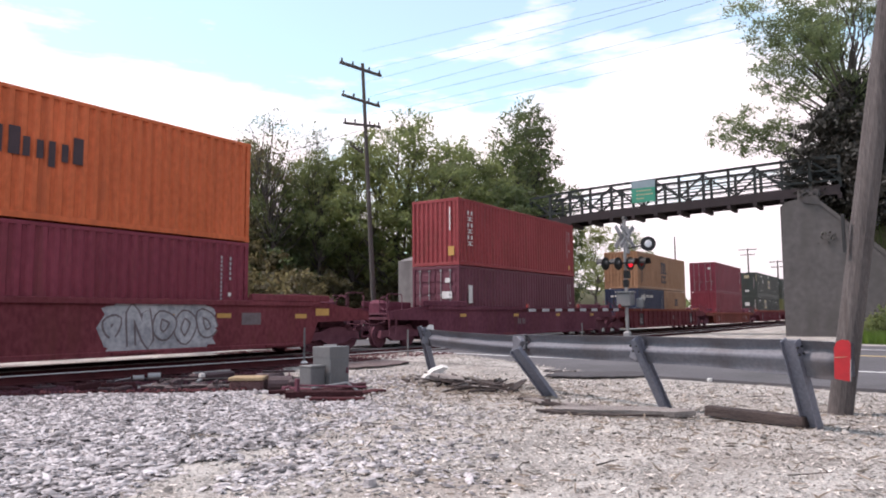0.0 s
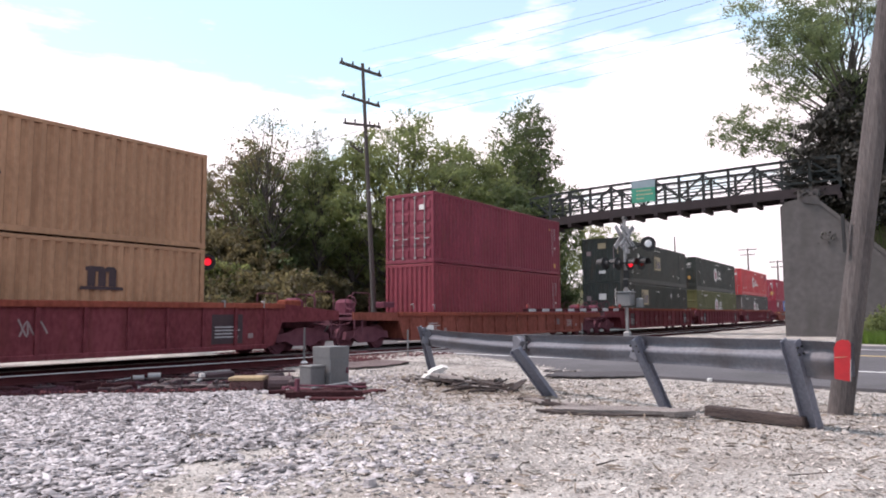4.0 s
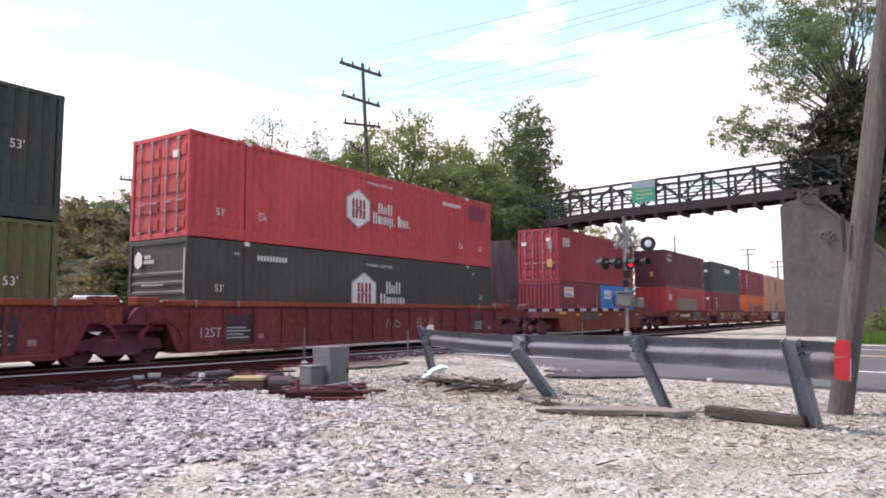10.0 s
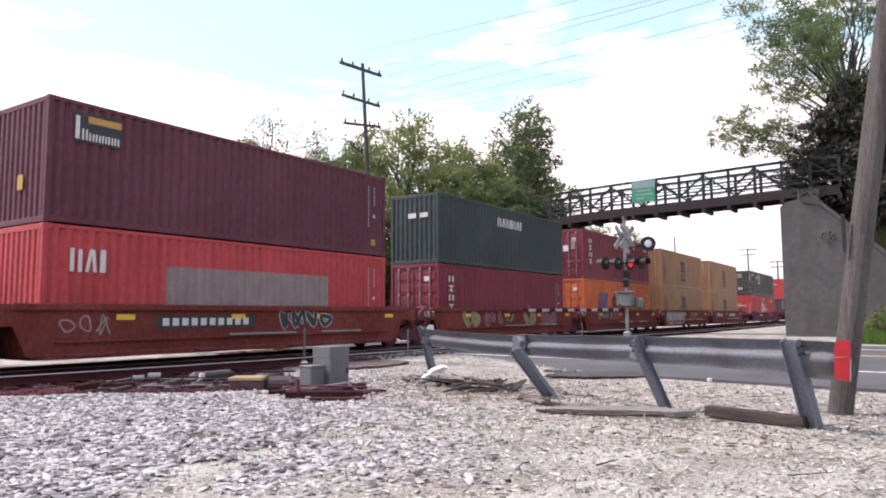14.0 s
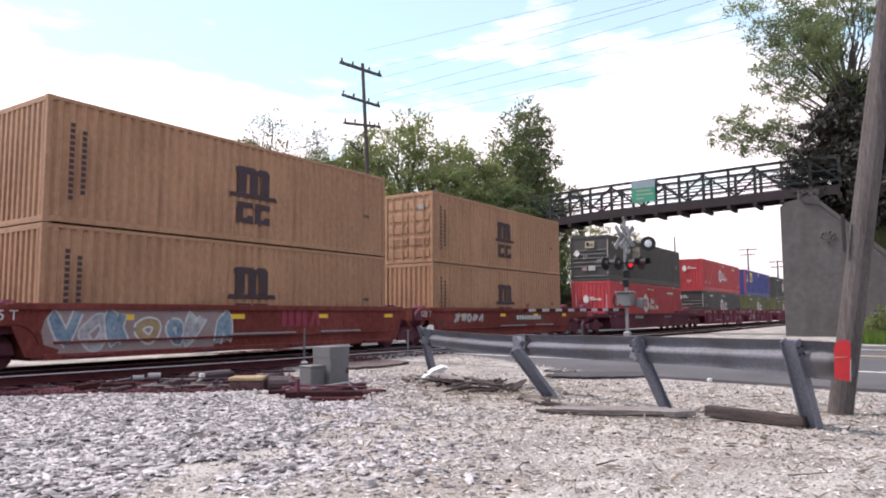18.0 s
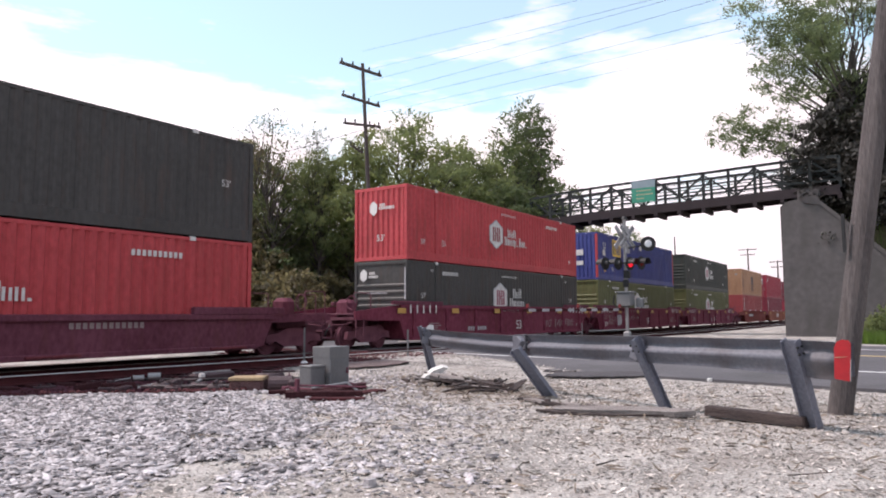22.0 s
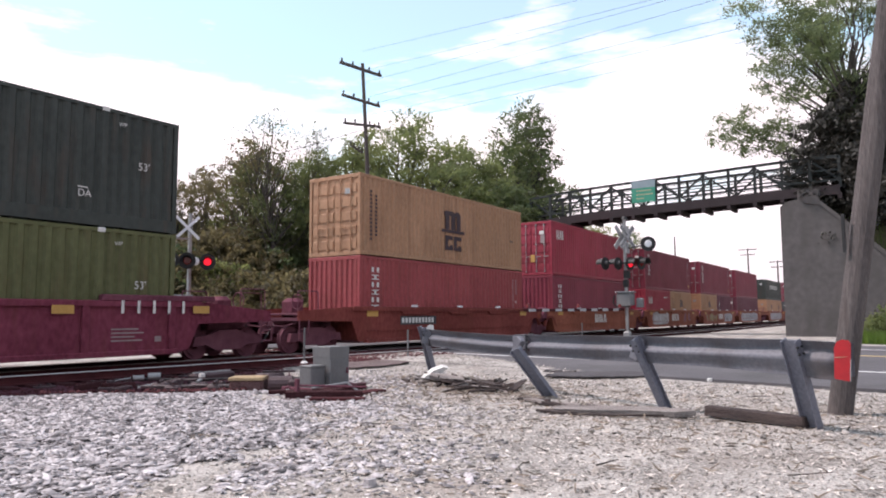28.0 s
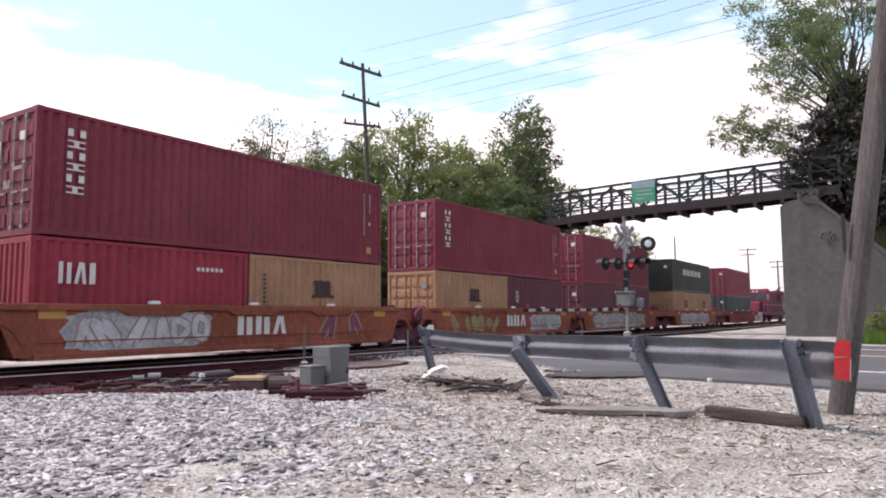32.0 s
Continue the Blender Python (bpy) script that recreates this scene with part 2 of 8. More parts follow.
SIGN_PALE = surface("pale_blue_sign_sheet", (0.17, 0.23, 0.26), (0.24, 0.31, 0.34), 0.4, 0, 2, 20, 0.0)
RED_PLASTIC = surface("red_reflector_sheet", (0.36, 0.008, 0.014), (0.47, 0.014, 0.02), 0.35, 0, 3, 20, 0.0)
LAMP_BLACK = surface("matt_black_metal", (0.012, 0.012, 0.013), (0.025, 0.025, 0.026), 0.6, 0.2, 3, 30, 0.1)
MAST_GREY = surface("aluminium_mast", (0.22, 0.22, 0.225), (0.34, 0.34, 0.34), 0.45, 0.5, 2, 25, 0.05)
LENS_LIT = glow("lit_red_lens", (1.0, 0.02, 0.04), 1.1)
LENS_DARK = surface("unlit_red_lens", (0.14, 0.01, 0.012), (0.2, 0.02, 0.02), 0.2, 0, 3, 20, 0.0)
LENS_WHITE = surface("white_lamp_back", (0.62, 0.63, 0.65), (0.75, 0.76, 0.78), 0.35, 0, 3, 20, 0.0)
WIRE = surface("black_wire", (0.02, 0.02, 0.022), (0.04, 0.04, 0.042), 0.6, 0, 3, 20, 0.0)
SOIL = surface("sandy_gravel_ground", (0.19, 0.173, 0.158), (0.53, 0.495, 0.46), 0.95, 0, 1.1, 34, 1.0, spread=0.2, stain=(0.33, 0.285, 0.25), stain_at=(0.5, 0.72), stain_scale=0.5, bump_distance=0.04)
STONE = surface("pale_limestone_chips", (0.19, 0.176, 0.18), (0.49, 0.463, 0.468), 0.9, 0, 5, 40, 0.0, island=0.68, gloss=0.3)
STONE_TAN = surface("tan_gravel_chips", (0.14, 0.125, 0.112), (0.45, 0.42, 0.385), 0.9, 0, 5, 40, 0.0, island=0.65)
# darker than the lot: shade between stones put into the colour
GAP_SHADE = surface("grey_gap_shade", (0.13, 0.119, 0.117), (0.30, 0.28, 0.275), 0.95, 0, 3, 60, 1.0, bump_distance=0.02)
FLAKE = surface("dry_mulch_flakes", (0.13, 0.112, 0.1), (0.62, 0.565, 0.52), 0.95, 0, 5, 40, 0.0, island=0.9, gloss=0.2)
TRODDEN = surface("trodden_brown_earth", (0.085, 0.06, 0.06), (0.2, 0.155, 0.15), 0.95, 0, 2, 30, 0.8, bump_distance=0.02, gloss=0.2)
GEAR = surface("greasy_black_steel", (0.028, 0.015, 0.018), (0.075, 0.044, 0.05), 0.6, 0.2, 3, 40, 0.3, gloss=0.5)
DARK_EARTH = surface("dark_brown_earth", (0.06, 0.03, 0.032), (0.15, 0.085, 0.085), 0.95, 0, 2, 30, 0.8, bump_distance=0.02, gloss=0.2)
PATCHED = surface("patched_asphalt", (0.035, 0.031, 0.034), (0.07, 0.063, 0.067), 0.9, 0, 2, 45, 0.5)
# bluer copy of the galvanised steel: reflected sky mixed into the colour
POST_STEEL = surface("sky_tinted_galvanised_steel", (0.105, 0.11, 0.138), (0.19, 0.2, 0.245), 0.55, 0.0, 1.2, 25, 0.1, gloss=0.4, stain=(0.10, 0.085, 0.09), stain_at=(0.55, 0.8), stain_stretch=(1, 1, 0.4))
CHIP = surface("dry_wood_chips", (0.07, 0.052, 0.042), (0.26, 0.21, 0.16), 0.9, 0, 5, 40, 0.0, island=0.6)
# rust plus the train's shade and red haze, all in the colour
STONE_RUST_HAZE = surface("rusty_hazed_ballast", (0.046, 0.015, 0.018), (0.11, 0.038, 0.042), 0.95, 0, 5, 40, 0.5, island=0.4, gloss=0.15)
# bed colour holds the shade under the train and the red haze
BED = surface("rusty_hazed_track_bed", (0.066, 0.026, 0.036), (0.14, 0.058, 0.074), 1.0, 0, 1.2, 26, 0.9, gloss=0.1, bump_distance=0.03)
TAN_PLATE = surface("worn_tan_plate", (0.25, 0.17, 0.09), (0.42, 0.31, 0.18), 0.7, 0.1, 4, 30, 0.1)
GRASS = leaf_material("grass_blades", (0.05, 0.10, 0.02), (0.12, 0.20, 0.035))
HILL_SOIL = surface("leafy_hill_ground", (0.06, 0.06, 0.028), (0.125, 0.12, 0.06), 0.95, 0, 0.2, 3, 0.6)
LEAF = [leaf_material("leaves_mid_green", (0.072, 0.098, 0.04), (0.19, 0.235, 0.096)), leaf_material("leaves_dark_green", (0.044, 0.062, 0.03), (0.12, 0.15, 0.066)),
        leaf_material("leaves_yellow_green", (0.098, 0.122, 0.044), (0.22, 0.255, 0.096)), leaf_material("leaves_dull_green", (0.064, 0.054, 0.033), (0.16, 0.142, 0.074)),
        # ivy leaves taken near black: the mass's shade is in their colour
        leaf_material("leaves_deep_green", (0.036, 0.056, 0.026), (0.11, 0.15, 0.062), 0.5), leaf_material("leaves_ivy_shaded", (0.013, 0.012, 0.010), (0.036, 0.034, 0.025), 0.1),
        leaf_material("leaves_greyish_green", (0.066, 0.096, 0.048), (0.18, 0.235, 0.115), 0.6)]
BARK = surface("tree_bark", (0.04, 0.033, 0.03), (0.115, 0.098, 0.088), 0.95, 0, 2, 25, 0.8, stretch=(4, 4, 0.6))
CAR_WHITE = surface("white_car_paint", (0.7, 0.7, 0.72), (0.8, 0.8, 0.82), 0.25, 0, 1, 10, 0.0)
GLASS_DARK = surface("dark_window_glass", (0.02, 0.025, 0.03), (0.04, 0.045, 0.05), 0.08, 0, 1, 10, 0.0)


# ---- mesh building ----
class Build:
    """Collects boxes, prisms and tubes into one mesh."""

    def __init__(self):
        self.v, self.f = [], []

    def add(self, verts, faces):
        k = len(self.v)
        self.v += [tuple(p) for p in verts]
        self.f += [tuple(k + i for i in face) for face in faces]
        return self

    def box(self, x0, x1, y0, y1, z0, z1):
        p = [(x, y, z) for z in (z0, z1) for x, y in ((x0, y0), (x1, y0), (x1, y1), (x0, y1))]
        return self.add(p, [(3, 2, 1, 0), (4, 5, 6, 7), (0, 1, 5, 4), (1, 2, 6, 5), (2, 3, 7, 6), (3, 0, 4, 7)])

    def soft(self, x0, x1, y0, y1, z0, z1, r=0.02):
        """A box whose vertical and top edges are chamfered."""
        ring = [(x0 + r, y0), (x1 - r, y0), (x1, y0 + r), (x1, y1 - r), (x1 - r, y1), (x0 + r, y1), (x0, y1 - r), (x0, y0 + r)]
        cx, cy = (x0 + x1) / 2, (y0 + y1) / 2
        sx, sy = 1 - 2 * r / max(x1 - x0, 1e-6), 1 - 2 * r / max(y1 - y0, 1e-6)
        top = [(cx + (x - cx) * sx, cy + (y - cy) * sy) for x, y in ring]
        p = [(x, y, z0) for x, y in ring] + [(x, y, z1 - r) for x, y in ring] + [(x, y, z1) for x, y in top]
        f = [tuple(range(7, -1, -1)), tuple(range(16, 24))]
        for a in (0, 8):
            f += [(a + i, a + (i + 1) % 8, a + 8 + (i + 1) % 8, a + 8 + i) for i in range(8)]
        return self.add(p, f)

    def prism(self, poly, a0, a1, axis="y"):
        """A polygon pushed along an axis; the polygon is given in the other two coordinates."""
        def at(p, a):
            return {"y": (p[0], a, p[1]), "x": (a, p[0], p[1]), "z": (p[0], p[1], a)}[axis]
        n = len(poly)
        p = [at(q, a0) for q in poly] + [at(q, a1) for q in poly]
        f = [tuple(range(n)), tuple(range(2 * n - 1, n - 1, -1))] + [(i, n + i, n + (i + 1) % n, (i + 1) % n) for i in range(n)]
        return self.add(p, f)

    def tube(self, a, b, r0, r1=None, n=8, caps=True):
        a, b = Vector(a), Vector(b)
        r1 = r0 if r1 is None else r1
        d = (b - a).normalized()
        s = d.orthogonal().normalized()
        t = d.cross(s)
        p = [c + (s * math.cos(2 * math.pi * i / n) + t * math.sin(2 * math.pi * i / n)) * r for c, r in ((a, r0), (b, r1)) for i in range(n)]
        f = [(i, (i + 1) % n, n + (i + 1) % n, n + i) for i in range(n)]
        if caps:
            f += [tuple(range(n - 1, -1, -1)), tuple(range(n, 2 * n))]
        return self.add(p, f)

    def path(self, pts, r, n=6, r1=None):
        """One unbroken pipe along the points, tapering from r to r1."""
        pts = [Vector(p) for p in pts]
        r1 = r if r1 is None else r1
        v, m = [], len(pts)
        s = (pts[1] - pts[0]).normalized().orthogonal().normalized()
        for i, p in enumerate(pts):
            d = (pts[min(m - 1, i + 1)] - pts[max(0, i - 1)]).normalized()
            s = (s - d * s.dot(d)).normalized()
            t, q = d.cross(s), r + (r1 - r) * i / (m - 1)
            v += [p + (s * math.cos(2 * math.pi * k / n) + t * math.sin(2 * math.pi * k / n)) * q for k in range(n)]
        f = [(i * n + k, i * n + (k + 1) % n, (i + 1) * n + (k + 1) % n, (i + 1) * n + k) for i in range(m - 1) for k in range(n)]
        return self.add(v, f + [tuple(range(n - 1, -1, -1)), tuple(range((m - 1) * n, m * n))])

    def strip(self, pts, w, h):
        """One unbroken bar along points that lie in a plane of constant x."""
        v, m = [], len(pts)
        for x, y, z in pts:
            v += [(x - w / 2, y, z - h / 2), (x + w / 2, y, z - h / 2), (x + w / 2, y, z + h / 2), (x - w / 2, y, z + h / 2)]
        f = [(4 * i + k, 4 * i + (k + 1) % 4, 4 * i + 4 + (k + 1) % 4, 4 * i + 4 + k) for i in range(m - 1) for k in range(4)]
        return self.add(v, f + [(3, 2, 1, 0), (4 * m - 4, 4 * m - 3, 4 * m - 2, 4 * m - 1)])

    def beam(self, a, b, w, h):
        """A straight bar from a to b, w wide and h high."""
        a, b = Vector(a), Vector(b)
        d = (b - a).normalized()
        s = d.cross(Vector((0, 0, 1)))
        s = s.normalized() if s.length > 1e-4 else Vector((1, 0, 0))
        u = s.cross(d)
        p = [c + s * (i * w / 2) + u * (j * h / 2) for c in (a, b) for i, j in ((-1, -1), (1, -1), (1, 1), (-1, 1))]
        return self.add(p, [(0, 3, 2, 1), (4, 5, 6, 7), (0, 1, 5, 4), (1, 2, 6, 5), (2, 3, 7, 6), (3, 0, 4, 7)])

    def mesh(self, name, material=None, smooth=False):
        me = bpy.data.meshes.new(name)
        me.from_pydata(self.v, [], self.f)
        if material:
            me.materials.append(material)
        if smooth:
            me.shade_smooth()
        me.update()
        return me


def part(name, built, material, parent, label="", at=None, smooth=False):
    """Links a mesh as one object under a thing or a part."""
    me = built.mesh(name, material, smooth) if isinstance(built, Build) else built
    ob = new(name, me)
    ob.parent = parent
    if at is not None:
        ob.matrix_basis = at
    return tagged(ob, label)


def thing(name, label, category, group="", at=None, built=None, material=None, kind="", smooth=False):
    ob = new(name, built.mesh(name, material, smooth) if built else None)
    if at is not None:
        ob.matrix_basis = at
    return tagged(ob, label, category, group, kind)


TEXT = {}


def lettering(words, height, material):
    """A flat mesh of words in the built-in font, standing in the plane y = 0 and read from -y."""
    key = (words, height, material.name)
    if key not in TEXT:
        cu = bpy.data.curves.new("lettering", "FONT")
        cu.body, cu.size, cu.extrude = words, height * 1.38, 0.002
        ob = bpy.data.objects.new("lettering", cu)
        me = bpy.data.meshes.new_from_object(ob)
        me.transform(Matrix.Rotation(radians(90), 4, "X"))
        me.materials.clear()
        me.materials.append(material)
        TEXT[key] = me
        bpy.data.objects.remove(ob)
    return TEXT[key]


# ---- ground, road, tracks ----
TRACK_Y, GAUGE = 17.2, 0.7525
ROAD_DIR = Vector((0.19, 0.98, 0)).normalized()
ROAD_SIDE = Vector((ROAD_DIR.y, -ROAD_DIR.x, 0))
ROAD_AT = Vector((17.1, 1.5, 0))


def bed_edge(x):
    """Where the dark track bed ends on the camera's side."""
    return float(np.interp(x, [-30, 0, 5.6, 8.6, 9.2, 11.0, 12.5, 14.0, 16.0, 33, 60, 500], [14, 13.5, 12.0, 9.1, 9.3, 11.2, 12.9, 13.2, 13.3, 12.4, 11.4, 11.4]))


def ground_height(x, y):
    """Level by the track, falling a little towards the camera's standing place, with small unevenness near by."""
    z = -0.10 + 0.02 * noise.noise((x * 0.7, y * 0.7, 0.0)) + 0.012 * noise.noise((x * 2.5, y * 2.5, 3.0))
    if y < 19.8 and not 15.5 < x < 31.5:
        z -= 0.2 * min(1, max(0, (y - bed_edge(x) - 0.15) / 0.5))
    return z


def axis(far0, near0, near1, far1, step):
    a = list(np.arange(near0, near1 + 1e-6, step))
    lo, hi, s = [], [], step
    p = near0
    while p > far0:
        s *= 1.5
        p -= s
        lo.append(p)
    p, s = near1, step
    while p < far1:
        s *= 1.5
        p += s
        hi.append(p)
    return lo[::-1] + a + hi


def sheet(xs, ys, height):
    v = [(x, y, height(x, y)) for y in ys for x in xs]
    n = len(xs)
    f = [(j * n + i, j * n + i + 1, (j + 1) * n + i + 1, (j + 1) * n + i) for j in range(len(ys) - 1) for i in range(n - 1)]
    return Build().add(v, f)


ground = thing("ground", "pale sandy gravel lot beside the tracks", "ground", kind="structure", material=SOIL, smooth=True,
               built=sheet(axis(-900, 0, 24, 1600, 0.2), axis(-900, -2, 22, 1600, 0.2), ground_height))

# the road lies 4 cm proud of the lot and rises to the rails
def road_strip(name, s0, s1, z, material, label, category="road", t0=-60.0, t1=13.2, kind="structure"):
    b = Build()
    ts = list(np.linspace(t0, t1, 40))
    v = []
    for t in ts:
        for s in (s0, s1):
            p = ROAD_AT + ROAD_DIR * t + ROAD_SIDE * s
            v += [(p.x, p.y, z), (p.x, p.y, z - 0.12)]
    f = []
    for i in range(len(ts) - 1):
        a, c = 4 * i, 4 * i + 4
        f += [(a, a + 2, c + 2, c), (a + 1, a, c, c + 1), (a + 2, a + 3, c + 3, c + 2)]
    b.add(v, f + [(0, 1, 3, 2), (4 * len(ts) - 4, 4 * len(ts) - 2, 4 * len(ts) - 1, 4 * len(ts) - 3)])
    return thing(name, label, category, kind=kind, built=b, material=material)


road_strip("road", -3.6, 13.0, -0.05, ASPHALT, "worn grey asphalt road crossing the tracks")
# loose gravel spills over the road's edge towards the tracks
def shoulder_reach(t):
    return float(np.interp(t, [3.6, 4.6, 6.0, 8.0, 9.9, 13.4], [-3.7, -3.4, -2.6, -1.5, -0.6, -0.5]))


spill, v = Build(), []
spill_ts = list(np.arange(4.8, 13.3, 0.12))
for t in spill_ts:
    reach = shoulder_reach(t) + 0.25 * noise.noise((t * 1.1, 0, 0)) + 0.14 * noise.noise((t * 4.0, 2.0, 0))
    for s, z in ((-3.75, -0.1), (-3.55, -0.042), (reach - 0.12, -0.040), (reach, -0.0485)):
        p = ROAD_AT + ROAD_DIR * t + ROAD_SIDE * max(s, -3.75)
        v.append((p.x, p.y, z))
thing("gravel_shoulder", "loose gravel spilled over the road edge", "gravel", kind="structure", material=SOIL,
      built=spill.add(v, [(4 * i + k, 4 * i + 1 + k, 4 * i + 5 + k, 4 * i + 4 + k) for i in range(len(spill_ts) - 1) for k in range(3)]))
road_strip("edge_line", 0.0, 0.14, -0.044, ROAD_WHITE, "white painted edge line on asphalt", t1=13.0)
road_strip("edge_line", 9.9, 10.04, -0.044, ROAD_WHITE, "white painted edge line on asphalt", t1=13.0)
road_strip("centre_line", 5.95, 6.05, -0.044, ROAD_YELLOW, "yellow painted centre line on asphalt", t1=13.0)
road_strip("centre_line", 6.2, 6.3, -0.044, ROAD_YELLOW, "yellow painted centre line on asphalt", t1=13.0)

BRANCH = [(-30, 17.2), (-10, 17.15), (0, 16.62), (7, 15.96), (10.2, 15.56), (15, 15.22), (20, 14.9), (30, 14.3), (45, 13.4), (60, 12.95), (500, 12.95)]


def branch_y(x):
    return float(np.interp(x, [p[0] for p in BRANCH], [p[1] for p in BRANCH]))


RAIL_PROFILE = [(-0.07, -0.18), (0.07, -0.18), (0.07, -0.168), (0.012, -0.15), (0.012, -0.045), (0.036, -0.034), (0.036, -0.004), (0.03, 0.0), (-0.03, 0.0), (-0.036, -0.004), (-0.036, -0.034), (-0.012, -0.045), (-0.012, -0.15), (-0.07, -0.168)]


def sweep(xs, y_of, profile):
    n = len(profile)
    v = [(x, y_of(x) + a, z) for x in xs for a, z in profile]
    f = [(i * n + k, (i + 1) * n + k, (i + 1) * n + (k + 1) % n, i * n + (k + 1) % n) for i in range(len(xs) - 1) for k in range(n)]
    return Build().add(v, f + [tuple(range(n - 1, -1, -1)), tuple(range(len(v) - n, len(v)))])


def rail(y_of, xs, group, worn):
    ob = thing("rail", "rusty steel rail with a shiny worn head", "rail", group, kind="structure", built=sweep(xs, y_of, RAIL_PROFILE), material=RAIL_WEB)
    head = [(-0.037, -0.013), (0.037, -0.013), (0.037, -0.003), (0.031, 0.004), (-0.031, 0.004), (-0.037, -0.003)]
    part("rail_head", sweep(xs, y_of, head), worn, ob, "worn running surface")


main_xs = [-60, 0, 60, 200, 520]
branch_xs = [-10, -5] + list(np.arange(0, 62, 3)) + [200, 520]
# all heads but the nearest take the steel with shade in its colour
for side in (-GAUGE, GAUGE):
    rail(lambda x, s=side: TRACK_Y + s, main_xs, "main track rails", RAIL_SHADED)
    rail(lambda x, s=side: branch_y(x) + s, branch_xs, "branch track rails", RAIL_HEAD if side < 0 else RAIL_SHADED)



bed = Build()
v = []
bed_xs = list(np.arange(-30, 16.1, 0.5)) + list(np.arange(20, 60, 4.0)) + [100, 500]
for x in bed_xs:
    e = bed_edge(x) + 0.25 * noise.noise((x * 1.3, 0, 0))
    v += [(x, e, -0.09), (x, e + 0.6, -0.235), (x, 19.3, -0.235), (x, 20.1, -0.10)]
f = []
for i in range(len(bed_xs) - 1):
    if not 15.9 < bed_xs[i] < 31:
        f += [(4 * i + k, 4 * i + 4 + k, 4 * i + 5 + k, 4 * i + 1 + k) for k in range(3)]
thing("track_bed", "rust-stained track bed, toned for train shade and red haze", "track bed", kind="structure", built=bed.add(v, f), material=BED)

TIE = Build().soft(-0.115, 0.115, -1.3, 1.3, -0.36, -0.175, 0.012).mesh("railway_tie", TIE_WOOD)
ties_main = thing("main_track_bed", "creosoted timber ties of the main track", "railway ties", kind="structure")
ties_branch = thing("branch_track_bed", "creosoted timber ties of the branch track", "railway ties", kind="structure")
for i in range(150):
    x = -16 + i * 0.56
    if not 18.4 < x < 30.2:
        part("railway_tie", TIE, None, ties_main, at=pose(x + random.uniform(-0.03, 0.03), TRACK_Y + random.uniform(-0.05, 0.05), random.uniform(-0.01, 0.01), 0, 0, random.uniform(-1.2, 1.2)))
    if -4 < x < 18.2 or x > 30.2:
        part("railway_tie", TIE, None, ties_branch, at=pose(x + random.uniform(-0.03, 0.03), branch_y(x) - 0.05 + random.uniform(-0.05, 0.05), -0.012 + random.uniform(-0.01, 0.01), 0, 0, random.uniform(-1.2, 1.2)))
far_ties = Build()
for i in range(500):
    x = 68 + i * 0.56
    far_ties.box(x, x + 0.22, TRACK_Y - 1.3, TRACK_Y + 1.3, -0.3, -0.175)
    far_ties.box(x, x + 0.22, branch_y(x) - 1.3, branch_y(x) + 1.3, -0.3, -0.18)
thing("distant_ties", "dark timber ties along the distant tracks", "railway ties", kind="stuff", built=far_ties, material=TIE_WOOD)

# crossing panels between and beside the rails where the road goes over
crossing = thing("crossing_surface", "dark rubber and timber level crossing panels", "crossing panel", kind="structure")
for y0, y1 in ((19.7, 18.02), (17.88, 16.52), (16.38, 15.85)):
    for k in range(4):
        x0 = 18.9 + k * 2.85
        part("crossing_panel", Build().soft(x0, x0 + 2.8, min(y0, y1), max(y0, y1), -0.16, -0.015, 0.01), ASPHALT, crossing)


# ---- loose stones ----
STONE_V = np.array([(0.62, -0.30, -0.2), (0.50, 0.34, -0.2), (-0.55, 0.30, -0.2), (-0.6, -0.32, -0.2), (0.32, 0.04, 0.28), (-0.28, -0.05, 0.26)])
STONE_F = np.array([(0, 1, 4), (1, 2, 5), (1, 5, 4), (2, 3, 5), (3, 0, 4), (3, 4, 5)])
# a flat angular chip: five-cornered foot, smaller top, broken edges
CHUNK_V = np.array([(0.60, -0.12, -0.3), (0.28, 0.44, -0.3), (-0.40, 0.42, -0.3), (-0.60, -0.14, -0.3), (0.02, -0.48, -0.3), (0.46, -0.06, 0.2), (0.20, 0.34, 0.26), (-0.30, 0.33, 0.24), (-0.46, -0.12, 0.2), (0.02, -0.38, 0.22)])
CHUNK_F = np.array([(0, 1, 6), (0, 6, 5), (1, 2, 7), (1, 7, 6), (2, 3, 8), (2, 8, 7), (3, 4, 9), (3, 9, 8), (4, 0, 5), (4, 5, 9), (5, 6, 7), (5, 7, 8), (5, 8, 9)])


